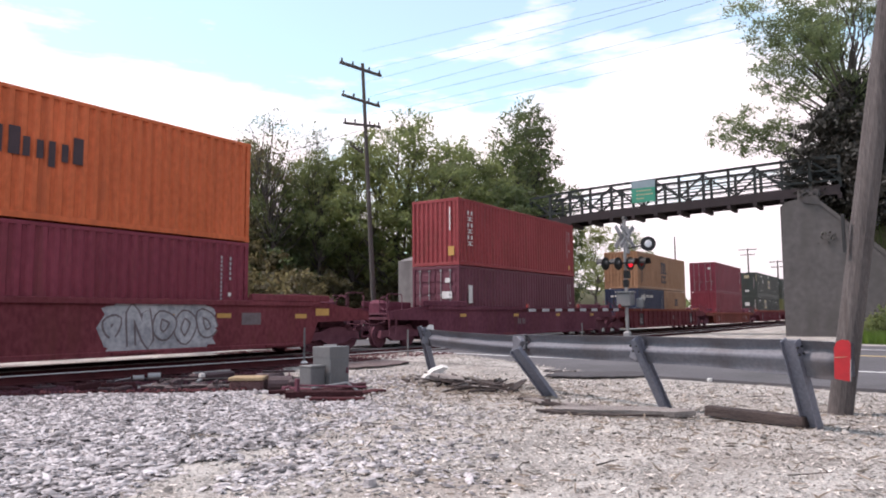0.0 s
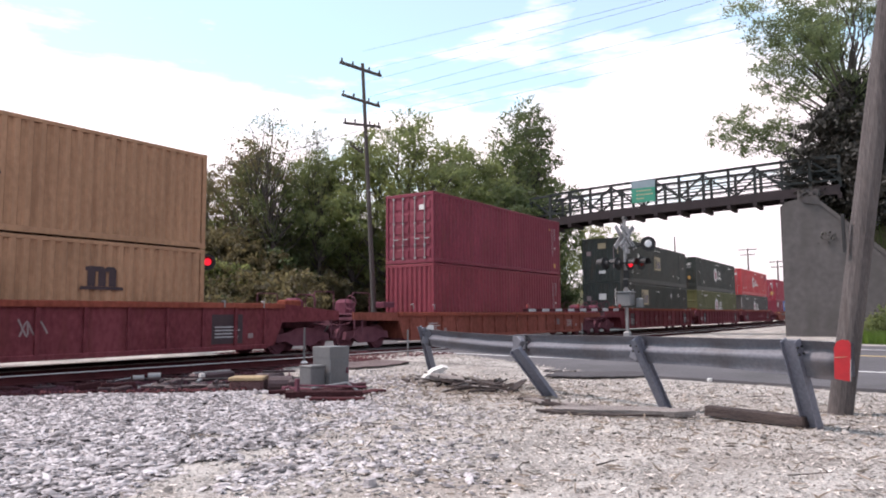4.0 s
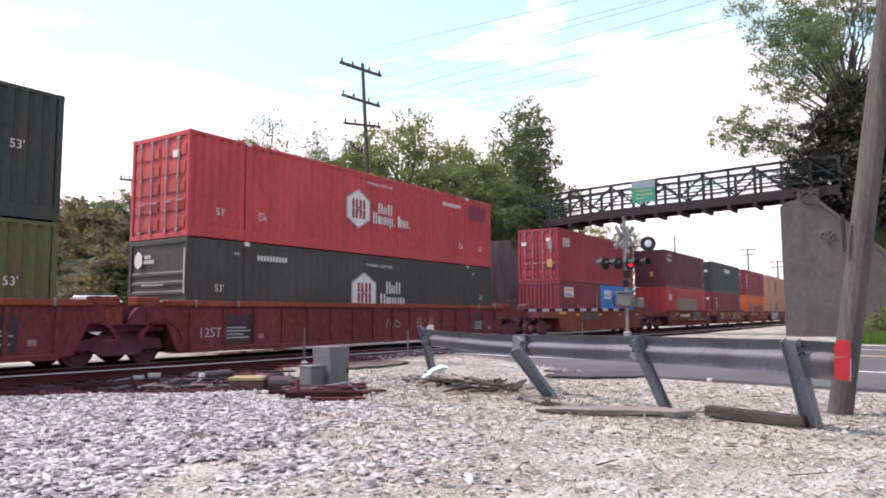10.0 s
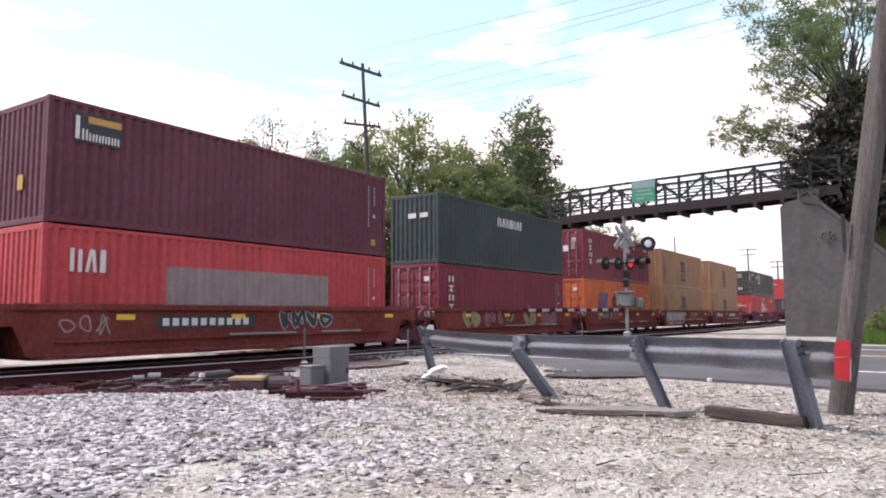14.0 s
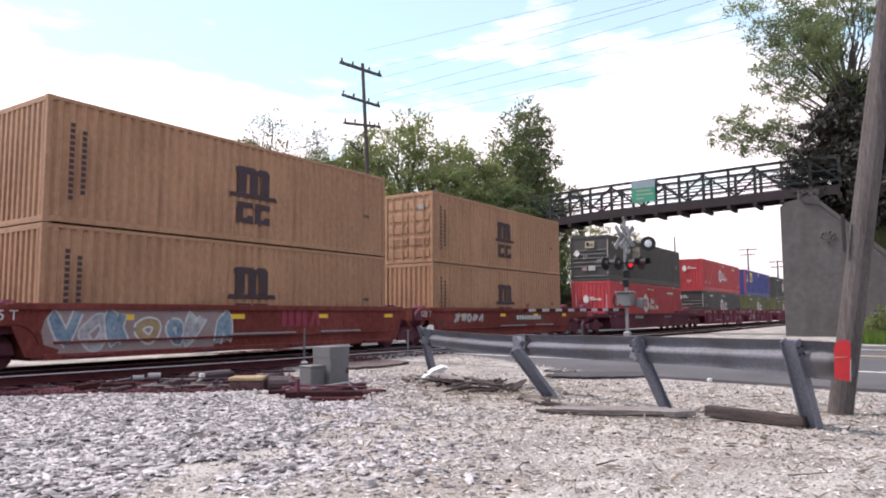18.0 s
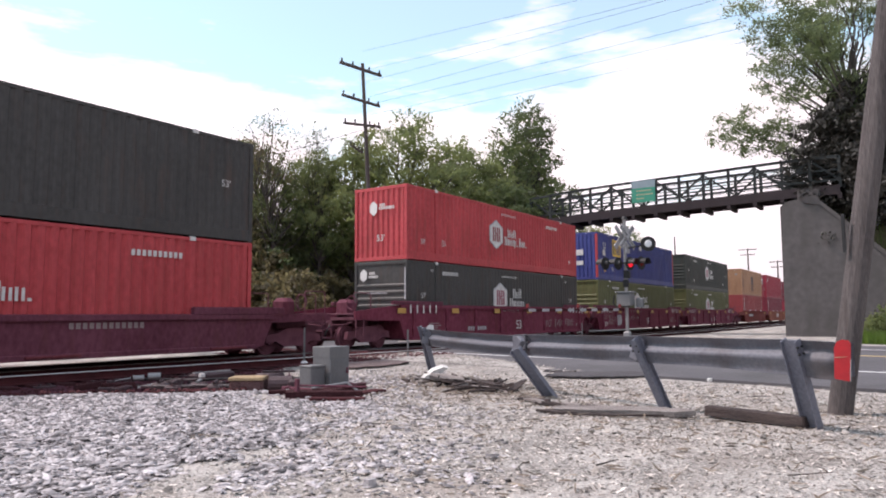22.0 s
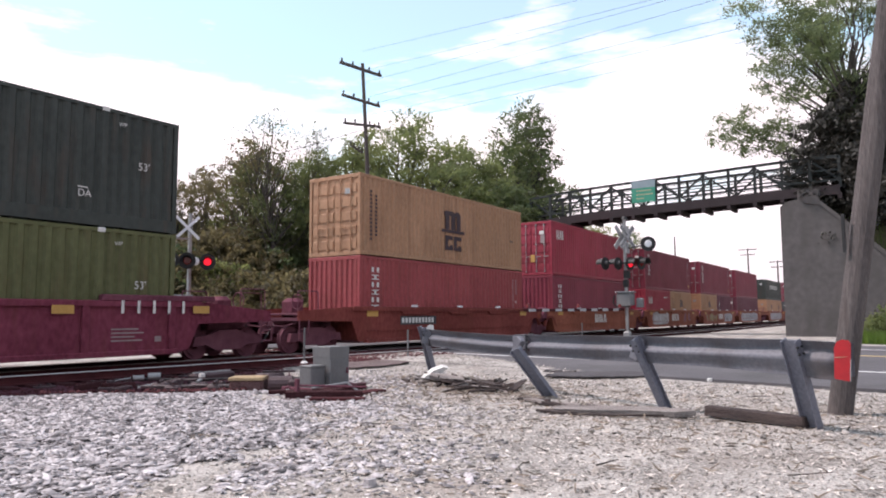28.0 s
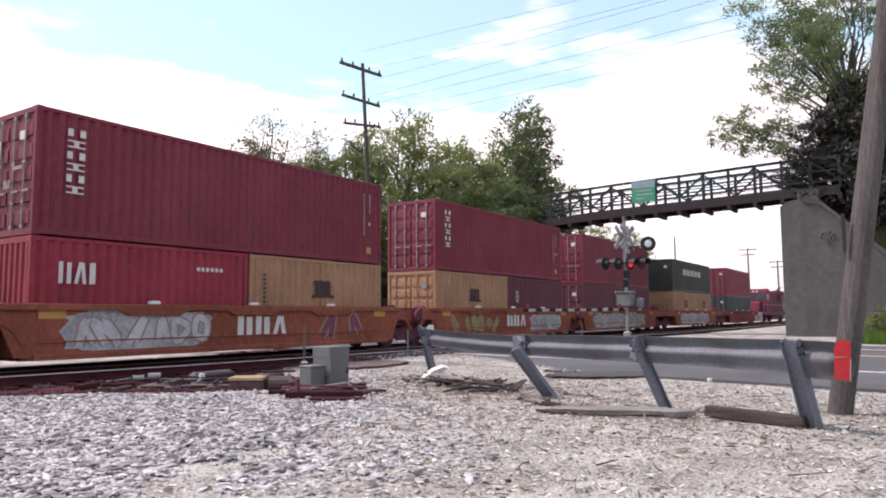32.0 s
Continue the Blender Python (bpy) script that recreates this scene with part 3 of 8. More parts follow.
def stones(name, label, material, xy, lo, hi, lift, seed, stretch=(1, 1, 1), tilt=0.42, form=(STONE_V, STONE_F), rough=0.55, small=2.2):
    """Angular stones scattered over the ground, one mesh."""
    rng = np.random.default_rng(seed)
    n = len(xy)
    shape_v, shape_f = form
    k = len(shape_v)
    size = lo + (hi - lo) * rng.random(n) ** small
    # most chips lie flat, some stand on edge
    yaw, tip, way = rng.uniform(0, 2 * math.pi, n), tilt * rng.normal(size=n), rng.uniform(0, 2 * math.pi, n)
    ct, st = np.cos(tip / 2), np.sin(tip / 2)
    cy, sy = np.cos(yaw / 2), np.sin(yaw / 2)
    ax, ay = np.cos(way) * st, np.sin(way) * st
    q = np.stack([ct * cy, ax * cy + ay * sy, ay * cy - ax * sy, ct * sy], -1)
    w, x, y, z = q.T
    rot = np.stack([1 - 2 * (y * y + z * z), 2 * (x * y - z * w), 2 * (x * z + y * w), 2 * (x * y + z * w), 1 - 2 * (x * x + z * z), 2 * (y * z - x * w),
                    2 * (x * z - y * w), 2 * (y * z + x * w), 1 - 2 * (x * x + y * y)], -1).reshape(n, 3, 3)
    shape = shape_v[None] * np.array(stretch) * (1 + rough * rng.uniform(-1, 1, (n, k, 3)))
    v = np.einsum("nij,nkj->nki", rot, shape) * size[:, None, None]
    base = np.array([ground_height(a, b) for a, b in xy])
    v += np.stack([xy[:, 0], xy[:, 1], base + size * (0.05 + 0.3 * rng.random(n)) + lift(xy[:, 0], xy[:, 1])], -1)[:, None]
    f = (shape_f[None] + k * np.arange(n)[:, None, None]).reshape(-1, 3)
    me = bpy.data.meshes.new(name)
    me.vertices.add(n * k)
    me.vertices.foreach_set("co", v.reshape(-1))
    me.loops.add(len(f) * 3)
    me.loops.foreach_set("vertex_index", f.reshape(-1).astype(np.int32))
    me.polygons.add(len(f))
    me.polygons.foreach_set("loop_start", np.arange(len(f), dtype=np.int32) * 3)
    me.update(calc_edges=True)
    me.materials.append(material)
    ob = new(name, me)
    return tagged(ob, label, "gravel", kind="stuff")


def scatter(n, x0, x1, y0, y1, keep, seed):
    rng = np.random.default_rng(seed)
    p = np.stack([rng.uniform(x0, x1, n), rng.uniform(y0, y1, n)], -1)
    return p[keep(p[:, 0], p[:, 1], rng.random(n))]


def pile_edge(x):
    """How near to the camera's side the pale ballast pile reaches."""
    return np.interp(x, [-5, 2, 3.1, 3.8, 5.0, 6.2, 8, 9, 10.5], [2.0, 4.5, 4.6, 4.0, 4.6, 5.7, 6.7, 7.6, 9.2])


def branch_near(x):
    return np.interp(x, [p[0] for p in BRANCH], [p[1] for p in BRANCH]) - 1.9


def pile_lift(x, y):
    return 0.014 * np.clip((y - pile_edge(x)) / 1.5, 0, 1) * np.clip((12.1 - 1.1 * (x - 5.64) - y) / 0.8, 0.2, 1)


def wobble(x, y):
    return 0.5 * np.sin(1.7 * x + 0.8 * y) + 0.4 * np.sin(3.1 * y - 1.3 * x + 1.0)


def bare(x, y, r):
    """Sandy patches where the pale stones lie thin."""
    near = np.full(x.shape, 9.0)
    for a, c, size in ((4.56, 4.95, 0.45), (3.8, 4.85, 0.45), (3.25, 4.55, 0.5), (2.6, 4.9, 0.3), (5.6, 5.25, 0.35), (4.9, 6.2, 0.25), (6.6, 6.2, 0.4)):
        near = np.minimum(near, np.hypot(x - a, y - c) / size)
    return (near + 0.25 * np.sin(9 * x + 5 * y) < 0.5 + 0.6 * r)


def even(step, x0, x1, y0, y1, keep, seed):
    """Places on a shaken grid, so that the stones lie side by side."""
    rng = np.random.default_rng(seed)
    x, y = np.meshgrid(np.arange(x0, x1, step), np.arange(y0, y1, step))
    x, y = x.ravel() + rng.uniform(-0.42, 0.42, x.size) * step, y.ravel() + rng.uniform(-0.42, 0.42, x.size) * step
    ok = keep(x, y, rng.random(x.size))
    return np.stack([x, y], -1)[ok]


def frame_shade(x, y):
    """Dark ground in front of the relay box, painted as its frame's shade."""
    dx, dy = x - 8.15, y - 7.85
    return (np.abs(0.58 * dx - 0.81 * dy) < 0.85 - 0.2 * np.sin(5 * dx)) & (np.abs(0.81 * dx + 0.58 * dy) < 0.42 + 0.08 * np.sin(7 * dy))


def on_pile(x, y, r):
    return ~bare(x, y, r) & ~(frame_shade(x, y) & (r < 0.93)) & (y > pile_edge(x) + wobble(x, y) * 0.7 - (r ** 8) * 2.6) & (y < 12.1 - 1.1 * (x - 5.64) + 0.3 * wobble(x, y) + 3.0 * np.clip(x - 8.9, 0, 1)) & (x < 11.2 - 0.25 * np.abs(y - 9)) & ~((x > 8.45) & (x < 10.1) & (y > 7.75) & (y < 9.4))


def thin_spread(x, y, r):
    """Loose ballast strewn past the pile, towards the guardrail."""
    near = np.minimum(np.hypot((x - 10.9) / 1.7, (y - 8.7) / 1.3), np.hypot((x - 5.3 + 0.5 * (y - 3.9)) / 1.0, (y - 3.9) / 0.5))
    past = np.clip((pile_edge(x) - y) / 2.2, 0, 1)
    return (r < np.maximum(0.62 - 0.5 * near, 0.14 * (1 - past))) & ~((x > 8.45) & (x < 10.1) & (y > 7.75) & (y < 9.4))


def blotch(name, label, points, z, material, seed):
    """A thin flat patch with a ragged edge."""
    r, ring = random.Random(seed), []
    for (x0, y0), (x1, y1) in zip(points, points[1:] + points[:1]):
        for k in range(6):
            t = k / 6
            ring.append((x0 + (x1 - x0) * t + r.uniform(-0.09, 0.09), y0 + (y1 - y0) * t + r.uniform(-0.09, 0.09)))
    thing(name, label, "ground patch", kind="structure", built=Build().prism(ring, z - 0.02, z, "z"), material=material)


# first patch: shade below the cabinet frame laid down as dark ground
blotch("oily_ground", "dark ground patch painting the shade under the relay box frame", [(8.9, 9.1), (7.9, 8.3), (7.5, 7.2), (7.9, 6.8), (8.55, 7.2), (9.4, 7.9)], -0.088, DARK_EARTH, 1)
blotch("rusty_ground", "rust-stained dark earth between the tracks and the road", [(12.4, 12.0), (12.9, 11.0), (14.2, 10.9), (15.2, 11.2), (17.4, 12.6), (16.2, 13.2), (14.0, 12.7)], -0.045, TRODDEN, 2)
blotch("asphalt_patch", "dark patched asphalt at the road edge", [(13.0, 6.2), (13.9, 6.4), (14.9, 5.1), (14.6, 4.5), (13.6, 4.6), (13.1, 5.4)], -0.0455, PATCHED, 3)

# a darker sheet under the stones paints the shade in their gaps
gap_xs, gap_ys = list(np.arange(0.6, 11.4, 0.15)), list(np.arange(2.6, 13.4, 0.15))
gap_x, gap_y = np.meshgrid(np.array(gap_xs), np.array(gap_ys))
gap_on = on_pile(gap_x.ravel(), gap_y.ravel(), np.full(gap_x.size, 0.3)).reshape(gap_x.shape)
grit, gap_v, gap_f, gap_id = Build(), [], [], {}
for j in range(len(gap_ys) - 1):
    for i in range(len(gap_xs) - 1):
        if gap_on[j, i] and gap_on[j + 1, i] and gap_on[j, i + 1] and gap_on[j + 1, i + 1]:
            ids = []
            for a, c in ((i, j), (i + 1, j), (i + 1, j + 1), (i, j + 1)):
                if (a, c) not in gap_id:
                    gap_id[a, c] = len(gap_v)
                    x, y = gap_xs[a], gap_ys[c]
                    gap_v.append((x, y, ground_height(x, y) + 0.004))
                ids.append(gap_id[a, c])
            gap_f.append(tuple(ids))
thing("ballast_grit", "dark sheet standing for the shade between the ballast stones", "grit", kind="structure", built=grit.add(gap_v, gap_f), material=GAP_SHADE)
stones("ballast_pile", "pale grey crushed limestone ballast beside the track", STONE, even(0.043, 0.8, 11.2, 2.5, 13.5, on_pile, 5), 0.032, 0.068, pile_lift, 6, (1.25, 0.85, 0.42), 0.2, rough=0.48, small=1.5)
stones("ballast_top", "loose upper stones of the ballast pile", STONE, even(0.075, 0.8, 11.2, 2.5, 13.5, on_pile, 15), 0.032, 0.088, lambda x, y: pile_lift(x, y) + 0.01, 16, (1.3, 0.8, 0.34), 0.22, (CHUNK_V, CHUNK_F), 0.55, 2.2)
stones("ballast_strew", "thinly strewn ballast near the guardrail", STONE, even(0.06, 4.6, 13, 3.2, 10.6, thin_spread, 25), 0.03, 0.08, lambda x, y: 0 * x, 26, (1.15, 0.9, 0.5), 0.25, (CHUNK_V, CHUNK_F), 0.45, 1.8)
stones("lot_gravel", "tan and grey loose gravel on the lot", STONE_TAN,
       scatter(46000, 2, 15, -1.5, 13, lambda x, y, r: (x - ROAD_AT.x - (y - ROAD_AT.y) * 0.194 < -3.75) & (np.hypot(x, y) > 3.0) & ((y < pile_edge(x) + 1.5) | (x > 9.5) | bare(x, y, r)), 7),
       0.009, 0.036, lambda x, y: 0 * x, 8)
stones("lot_flakes", "dry bark flakes and chips thinly covering the lot", FLAKE,
       scatter(42000, 2.5, 13.5, -1.5, 11, lambda x, y, r: (x - ROAD_AT.x - (y - ROAD_AT.y) * 0.194 < -3.7) & (np.hypot(x, y) > 3.0) & ((y < pile_edge(x) + 0.6) | (x > 9.8)), 27), 0.012, 0.046, lambda x, y: 0 * x, 28, (1.5, 0.6, 0.25), 0.3)
def on_spill(x, y, r):
    t = (x - ROAD_AT.x) * ROAD_DIR.x + (y - ROAD_AT.y) * ROAD_DIR.y
    q = (x - ROAD_AT.x) * ROAD_SIDE.x + (y - ROAD_AT.y) * ROAD_SIDE.y
    return (q > -3.7) & (q < np.interp(t, [3.6, 4.6, 6.0, 8.0, 9.9, 13.4], [-3.7, -3.4, -2.6, -1.5, -0.6, -0.5]) + 0.5 * r ** 4) & (t > 3.8) & (t < 13)


stones("shoulder_gravel", "loose tan gravel over the road edge", STONE_TAN, scatter(16000, 12, 20, 5, 14, on_spill, 15), 0.012, 0.05, lambda x, y: 0.05 + 0 * x, 16)
stones("track_ballast", "rust-stained ballast between the rails, toned for shade and haze", STONE_RUST_HAZE,
       scatter(27000, 0, 19, 8.6, 19.6, lambda x, y, r: (y > np.minimum(branch_near(x) + 0.2, 12.0 - 1.1 * (x - 5.64))) & (y > branch_near(x) - 4.5) & ((x < 9.6) | (y > branch_near(x) - 1.0)), 9), 0.035, 0.085, lambda x, y: 0.05 + 0 * x, 10)
stones("wood_chips", "dry brown wood chips and bark strewn over the lot", CHIP,
       scatter(6800, 4, 13, -1, 9, lambda x, y, r: (x - (y * 0.194) < 12.6) & (r < np.exp(-((x - 9.4 - 0.2 * (y - 4)) / 1.9) ** 2) + 0.25), 13), 0.03, 0.10, lambda x, y: 0.0 * x, 14, (1.3, 0.25, 0.3))
stones("bark_chips", "torn bark and wood chips round a debris heap", CHIP,
       scatter(9000, 8.5, 13, 3.5, 9, lambda x, y, r: r < 0.9 * np.exp(-((x - 10.8 - 0.45 * (y - 7)) / 0.75) ** 2 - ((y - 6.9) / 1.5) ** 2), 23), 0.03, 0.11, lambda x, y: 0.0 * x, 24, (1.4, 0.3, 0.3))
stones("lot_stones", "scattered dark and pale stones on the lot", STONE_TAN,
       scatter(420, 3, 13, -0.5, 11, lambda x, y, r: x - (y * 0.194) < 12.5, 11), 0.03, 0.085, lambda x, y: 0 * x, 12)


# ---- hill, embankment, abutments ----
def smooth(a, b, t):
    t = min(1, max(0, (t - a) / (b - a)))
    return t * t * (3 - 2 * t)


def hill_height(x, y):
    """A wooded bank beyond the tracks, ending at its left."""
    foot = 26.5 + 5.5 * smooth(40, 14, x)
    z = 5.2 * smooth(foot, foot + 13, y) * smooth(-1.5, 3.5, x - y / 2.2)
    return -0.35 + z + 0.25 * noise.noise((x * 0.3, y * 0.3, 1.0))


thing("wooded_hill", "steep bank with dark undergrowth beyond the tracks", "hill", kind="structure", material=HILL_SOIL, smooth=True,
      built=sheet(list(np.arange(2, 112, 2.0)), list(np.arange(24, 90, 2.0)), hill_height))


def bank_height(x, y):
    z = 7.0 * smooth(43.4, 45.2, x) * smooth(6.4, 4.2, y) * smooth(75, 55, x)
    return -0.3 + z + 0.2 * noise.noise((x * 0.4, y * 0.4, 2.0))


thing("approach_embankment", "grassy embankment behind the concrete wing wall", "embankment", kind="structure", material=HILL_SOIL, smooth=True,
      built=sheet(list(np.arange(43.5, 80, 0.6)), list(np.arange(-40, 6.9, 0.7)), bank_height))

WALL_X = 43.0
abut = thing("bridge_abutment", "weathered grey concrete abutment with a sloping wing wall", "abutment",
             built=Build().prism([(6.0, -0.5), (5.97, 7.05), (5.7, 7.3), (4.6, 7.5), (4.1, 7.35), (1.1, 4.3), (-4.5, 0.4), (-4.5, -0.5)], WALL_X, WALL_X + 1.3, "x"), material=CONCRETE)
part("coping", Build().prism([(4.75, 7.52), (4.1, 7.37), (1.05, 4.32), (1.05, 4.02), (4.0, 7.02), (4.75, 7.15)], WALL_X - 0.07, WALL_X + 1.4, "x"), CONCRETE, abut, "slightly projecting sloped coping")
part("bearing_block", Build().soft(WALL_X + 0.15, WALL_X + 2.9, 4.0, 5.1, 7.3, 7.95, 0.05), CONCRETE, abut)
part("front_wall", Build().soft(WALL_X + 1.3, WALL_X + 3.4, 4.4, 5.96, -0.4, 7.3, 0.04), CONCRETE, abut)
far_wall = thing("far_abutment", "pale concrete abutment on the far side of the tracks", "abutment",
                 built=Build().prism([(30.6, -0.3), (30.6, 4.1), (36.0, 5.5), (46.5, 6.7), (46.5, -0.3)], 22.0, 23.2), material=PALE_CONCRETE)
part("panel_rib", Build().box(34.9, 35.1, 21.95, 22.0, -0.2, 4.0), PALE_CONCRETE, far_wall)
part("panel_rib", Build().box(31.4, 31.6, 21.95, 22.0, -0.2, 3.4), PALE_CONCRETE, far_wall)
part("panel_rib", Build().box(38.9, 39.1, 21.95, 22.0, -0.2, 5.6), PALE_CONCRETE, far_wall)
part("panel_rib", Build().box(42.9, 43.1, 21.95, 22.0, -0.2, 6.2), PALE_CONCRETE, far_wall)

# ---- footbridge ----
def deck_z(y):
    return float(np.interp(y, [3, 6, 10, 14, 17, 20.5, 24], [7.62, 7.62, 7.5, 7.42, 7.32, 7.12, 6.8]))


bridge = thing("footbridge", "dark green steel truss footbridge over the tracks", "bridge")
ys = [3.0 + 1.42 * i for i in range(14)]
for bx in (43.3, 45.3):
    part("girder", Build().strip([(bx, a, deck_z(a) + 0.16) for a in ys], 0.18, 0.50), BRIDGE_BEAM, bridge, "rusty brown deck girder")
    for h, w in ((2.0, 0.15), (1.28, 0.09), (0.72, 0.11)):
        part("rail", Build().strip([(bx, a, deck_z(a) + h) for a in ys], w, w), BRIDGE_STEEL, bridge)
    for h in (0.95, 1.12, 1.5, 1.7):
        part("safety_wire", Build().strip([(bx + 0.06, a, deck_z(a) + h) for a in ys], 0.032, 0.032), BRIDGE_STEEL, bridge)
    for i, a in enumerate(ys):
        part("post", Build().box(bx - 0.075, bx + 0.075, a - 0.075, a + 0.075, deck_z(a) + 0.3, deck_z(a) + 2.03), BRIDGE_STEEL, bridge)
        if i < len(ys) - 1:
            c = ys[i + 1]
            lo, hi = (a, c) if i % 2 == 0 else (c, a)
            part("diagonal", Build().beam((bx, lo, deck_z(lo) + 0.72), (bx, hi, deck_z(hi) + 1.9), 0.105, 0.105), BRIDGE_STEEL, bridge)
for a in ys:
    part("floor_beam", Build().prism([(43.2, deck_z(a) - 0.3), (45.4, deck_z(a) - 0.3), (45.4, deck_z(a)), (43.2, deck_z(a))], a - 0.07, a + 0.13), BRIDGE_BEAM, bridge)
for a, c in zip(ys, ys[1:]):
    part("deck_plank", Build().add([(x, y, deck_z(y) + h) for y in (a, c - 0.02) for h in (0.4, 0.48) for x in (43.4, 45.2)], [(0, 1, 3, 2), (4, 6, 7, 5), (0, 4, 5, 1), (2, 3, 7, 6), (0, 2, 6, 4), (1, 5, 7, 3)]), DARK_BOARD, bridge)
sign = thing("bridge_sign", "green and pale blue road sign on the footbridge", "sign", built=Build().soft(43.14, 43.18, 12.93, 14.42, 8.08, 8.98, 0.01), material=SIGN_GREEN)
part("upper_panel", Build().soft(43.14, 43.18, 12.93, 14.42, 8.99, 9.46, 0.01), SIGN_PALE, sign, "pale blue upper panel")
for k, (n, w) in enumerate(((6, 0.95), (7, 1.05), (4, 0.5))):
    for i in range(n):
        part("text_bar", Build().box(43.132, 43.138, 14.2 - (i + 0.75) * w / n - 0.1, 14.2 - i * w / n - 0.1, 8.77 - 0.24 * k, 8.84 - 0.24 * k), FADED, sign)


# ---- trees and shrubs ----
def leaf_mesh(name, lobes, count, lo, hi, material, seed, spray=0.3, droop=0.0):
    """Many small bent leaves on sprays; the sprays lie in the outer part of lobes (x, y, z, radius, flatness), with gaps between them."""
    rng = np.random.default_rng(seed)
    w = np.array([l[3] ** 2 for l in lobes])
    n = max(len(lobes) * 3, int(w.sum() * 1.15 / spray ** 2))
    L = np.array(lobes)[rng.choice(len(lobes), n, p=w / w.sum())]
    d = rng.normal(size=(n, 3))
    d[:, 2] += 0.25
    d /= np.linalg.norm(d, axis=1)[:, None]
    r = L[:, 3] * (1.05 - 0.6 * rng.random(n) ** 1.6)
    centre = L[:, :3] + d * r[:, None] * np.stack([np.ones(n), np.ones(n), L[:, 4]], -1)
    size = spray * rng.uniform(0.5, 1.25, n)
    pick = rng.choice(n, count, p=size ** 2 / (size ** 2).sum())
    d = d[pick]
    out = rng.normal(size=(count, 3)) * size[pick][:, None] * np.array([0.62, 0.62, 0.42])
    c = centre[pick] + out
    c[:, 2] -= droop * (out[:, 0] ** 2 + out[:, 1] ** 2) / spray
    s = rng.uniform(lo, hi, count)
    a = rng.normal(size=(count, 3))
    a /= np.linalg.norm(a, axis=1)[:, None]
    b = np.cross(a, d + 0.6 * rng.normal(size=(count, 3)))
    b /= np.linalg.norm(b, axis=1)[:, None] + 1e-9
    n = np.cross(a, b)
    v = np.stack([c - a * s[:, None], c + b * s[:, None] * 0.42 + n * s[:, None] * 0.15, c + a * s[:, None], c - b * s[:, None] * 0.42 + n * s[:, None] * 0.15], 1)
    f = np.array([[0, 1, 2], [0, 2, 3]])[None] + 4 * np.arange(count)[:, None, None]
    f = f.reshape(-1, 3)
    me = bpy.data.meshes.new(name)
    me.vertices.add(count * 4)
    me.vertices.foreach_set("co", v.reshape(-1))
    me.loops.add(len(f) * 3)
    me.loops.foreach_set("vertex_index", f.reshape(-1).astype(np.int32))
    me.polygons.add(len(f))
    me.polygons.foreach_set("loop_start", np.arange(len(f), dtype=np.int32) * 3)
    me.update(calc_edges=True)
    me.materials.append(material)
    return me


def tree(name, label, height, spread, leaves, material, seed, trunk=0.25, clear=0.25, leaf=(0.07, 0.145), sparse=0.0, lobes_n=22, lobe_size=0.24, extra=(), spray=0.3):
    """A tapered trunk, forking limbs and a crown of leaves in uneven lobes at the limbs' ends. One unit, standing on z = 0."""
    rng = random.Random(seed)
    ob = thing(name, label, "tree")
    wood, lobes = Build(), []
    p = Vector((0, 0, -0.6))
    top = height * 0.72
    line = [p]
    for i in range(6):
        line.append(Vector((rng.uniform(-0.03, 0.03) * height, rng.uniform(-0.03, 0.03) * height, top * (i + 1) / 6)))
    for i, (a, b) in enumerate(zip(line, line[1:])):
        wood.tube(a, b, trunk * (1 - 0.14 * i), trunk * (1 - 0.14 * (i + 1)), 9, False)
    for k in range(lobes_n):
        h = clear + (1 - clear) * (k + rng.random()) / lobes_n
        start = line[min(6, max(1, int(h * 6 * 0.85)))]
        ang = k * 2.4 + rng.uniform(-0.5, 0.5)
        reach = spread * math.sin(math.pi * min(1, 0.22 + 0.74 * (h - clear) / (1 - clear))) * rng.uniform(0.45, 1.05)
        tip = Vector((math.cos(ang) * reach, math.sin(ang) * reach, height * (h * 0.93 + 0.03)))
        mid = start.lerp(tip, 0.5) + Vector((rng.uniform(-0.1, 0.1), rng.uniform(-0.1, 0.1), -0.03)) * height * 0.5
        wood.tube(start, mid, trunk * 0.32, trunk * 0.2, 6, False)
        wood.tube(mid, tip, trunk * 0.2, trunk * 0.05, 5, False)
        r = spread * lobe_size * rng.uniform(0.75, 1.35) * 2
        lobes.append((tip.x, tip.y, tip.z, r, rng.uniform(0.55, 0.85)))
        for _ in range(2 if sparse > 0.4 and height > 14 else 3):
            end = tip + Vector((rng.uniform(-1, 1), rng.uniform(-1, 1), rng.uniform(-0.3, 1))) * r
            wood.tube(mid.lerp(tip, rng.uniform(0.55, 0.95)), end, trunk * 0.09, trunk * 0.025, 4, False)
        if rng.random() > sparse:
            q = mid.lerp(tip, rng.uniform(0.2, 0.7))
            lobes.append((q.x + rng.uniform(-r, r) * 0.7, q.y + rng.uniform(-r, r) * 0.7, q.z + rng.uniform(-r, r) * 0.4, r * 0.75, 0.7))
    for x, y, z, r in extra:
        tip = Vector((x, y, z))
        start = line[min(6, max(1, int(z / height * 5)))]
        wood.tube(start, tip, trunk * 0.22, trunk * 0.05, 5, False)
        lobes.append((x, y, z, r, 0.7))
        lobes.append((*start.lerp(tip, 0.75), r * 0.8, 0.7))
    part("trunk", wood, BARK, ob, smooth=True)
    part("crown", leaf_mesh("crown", lobes, leaves, leaf[0], leaf[1], material, seed, spray), None, ob, "leafy green crown with gaps")
    return ob


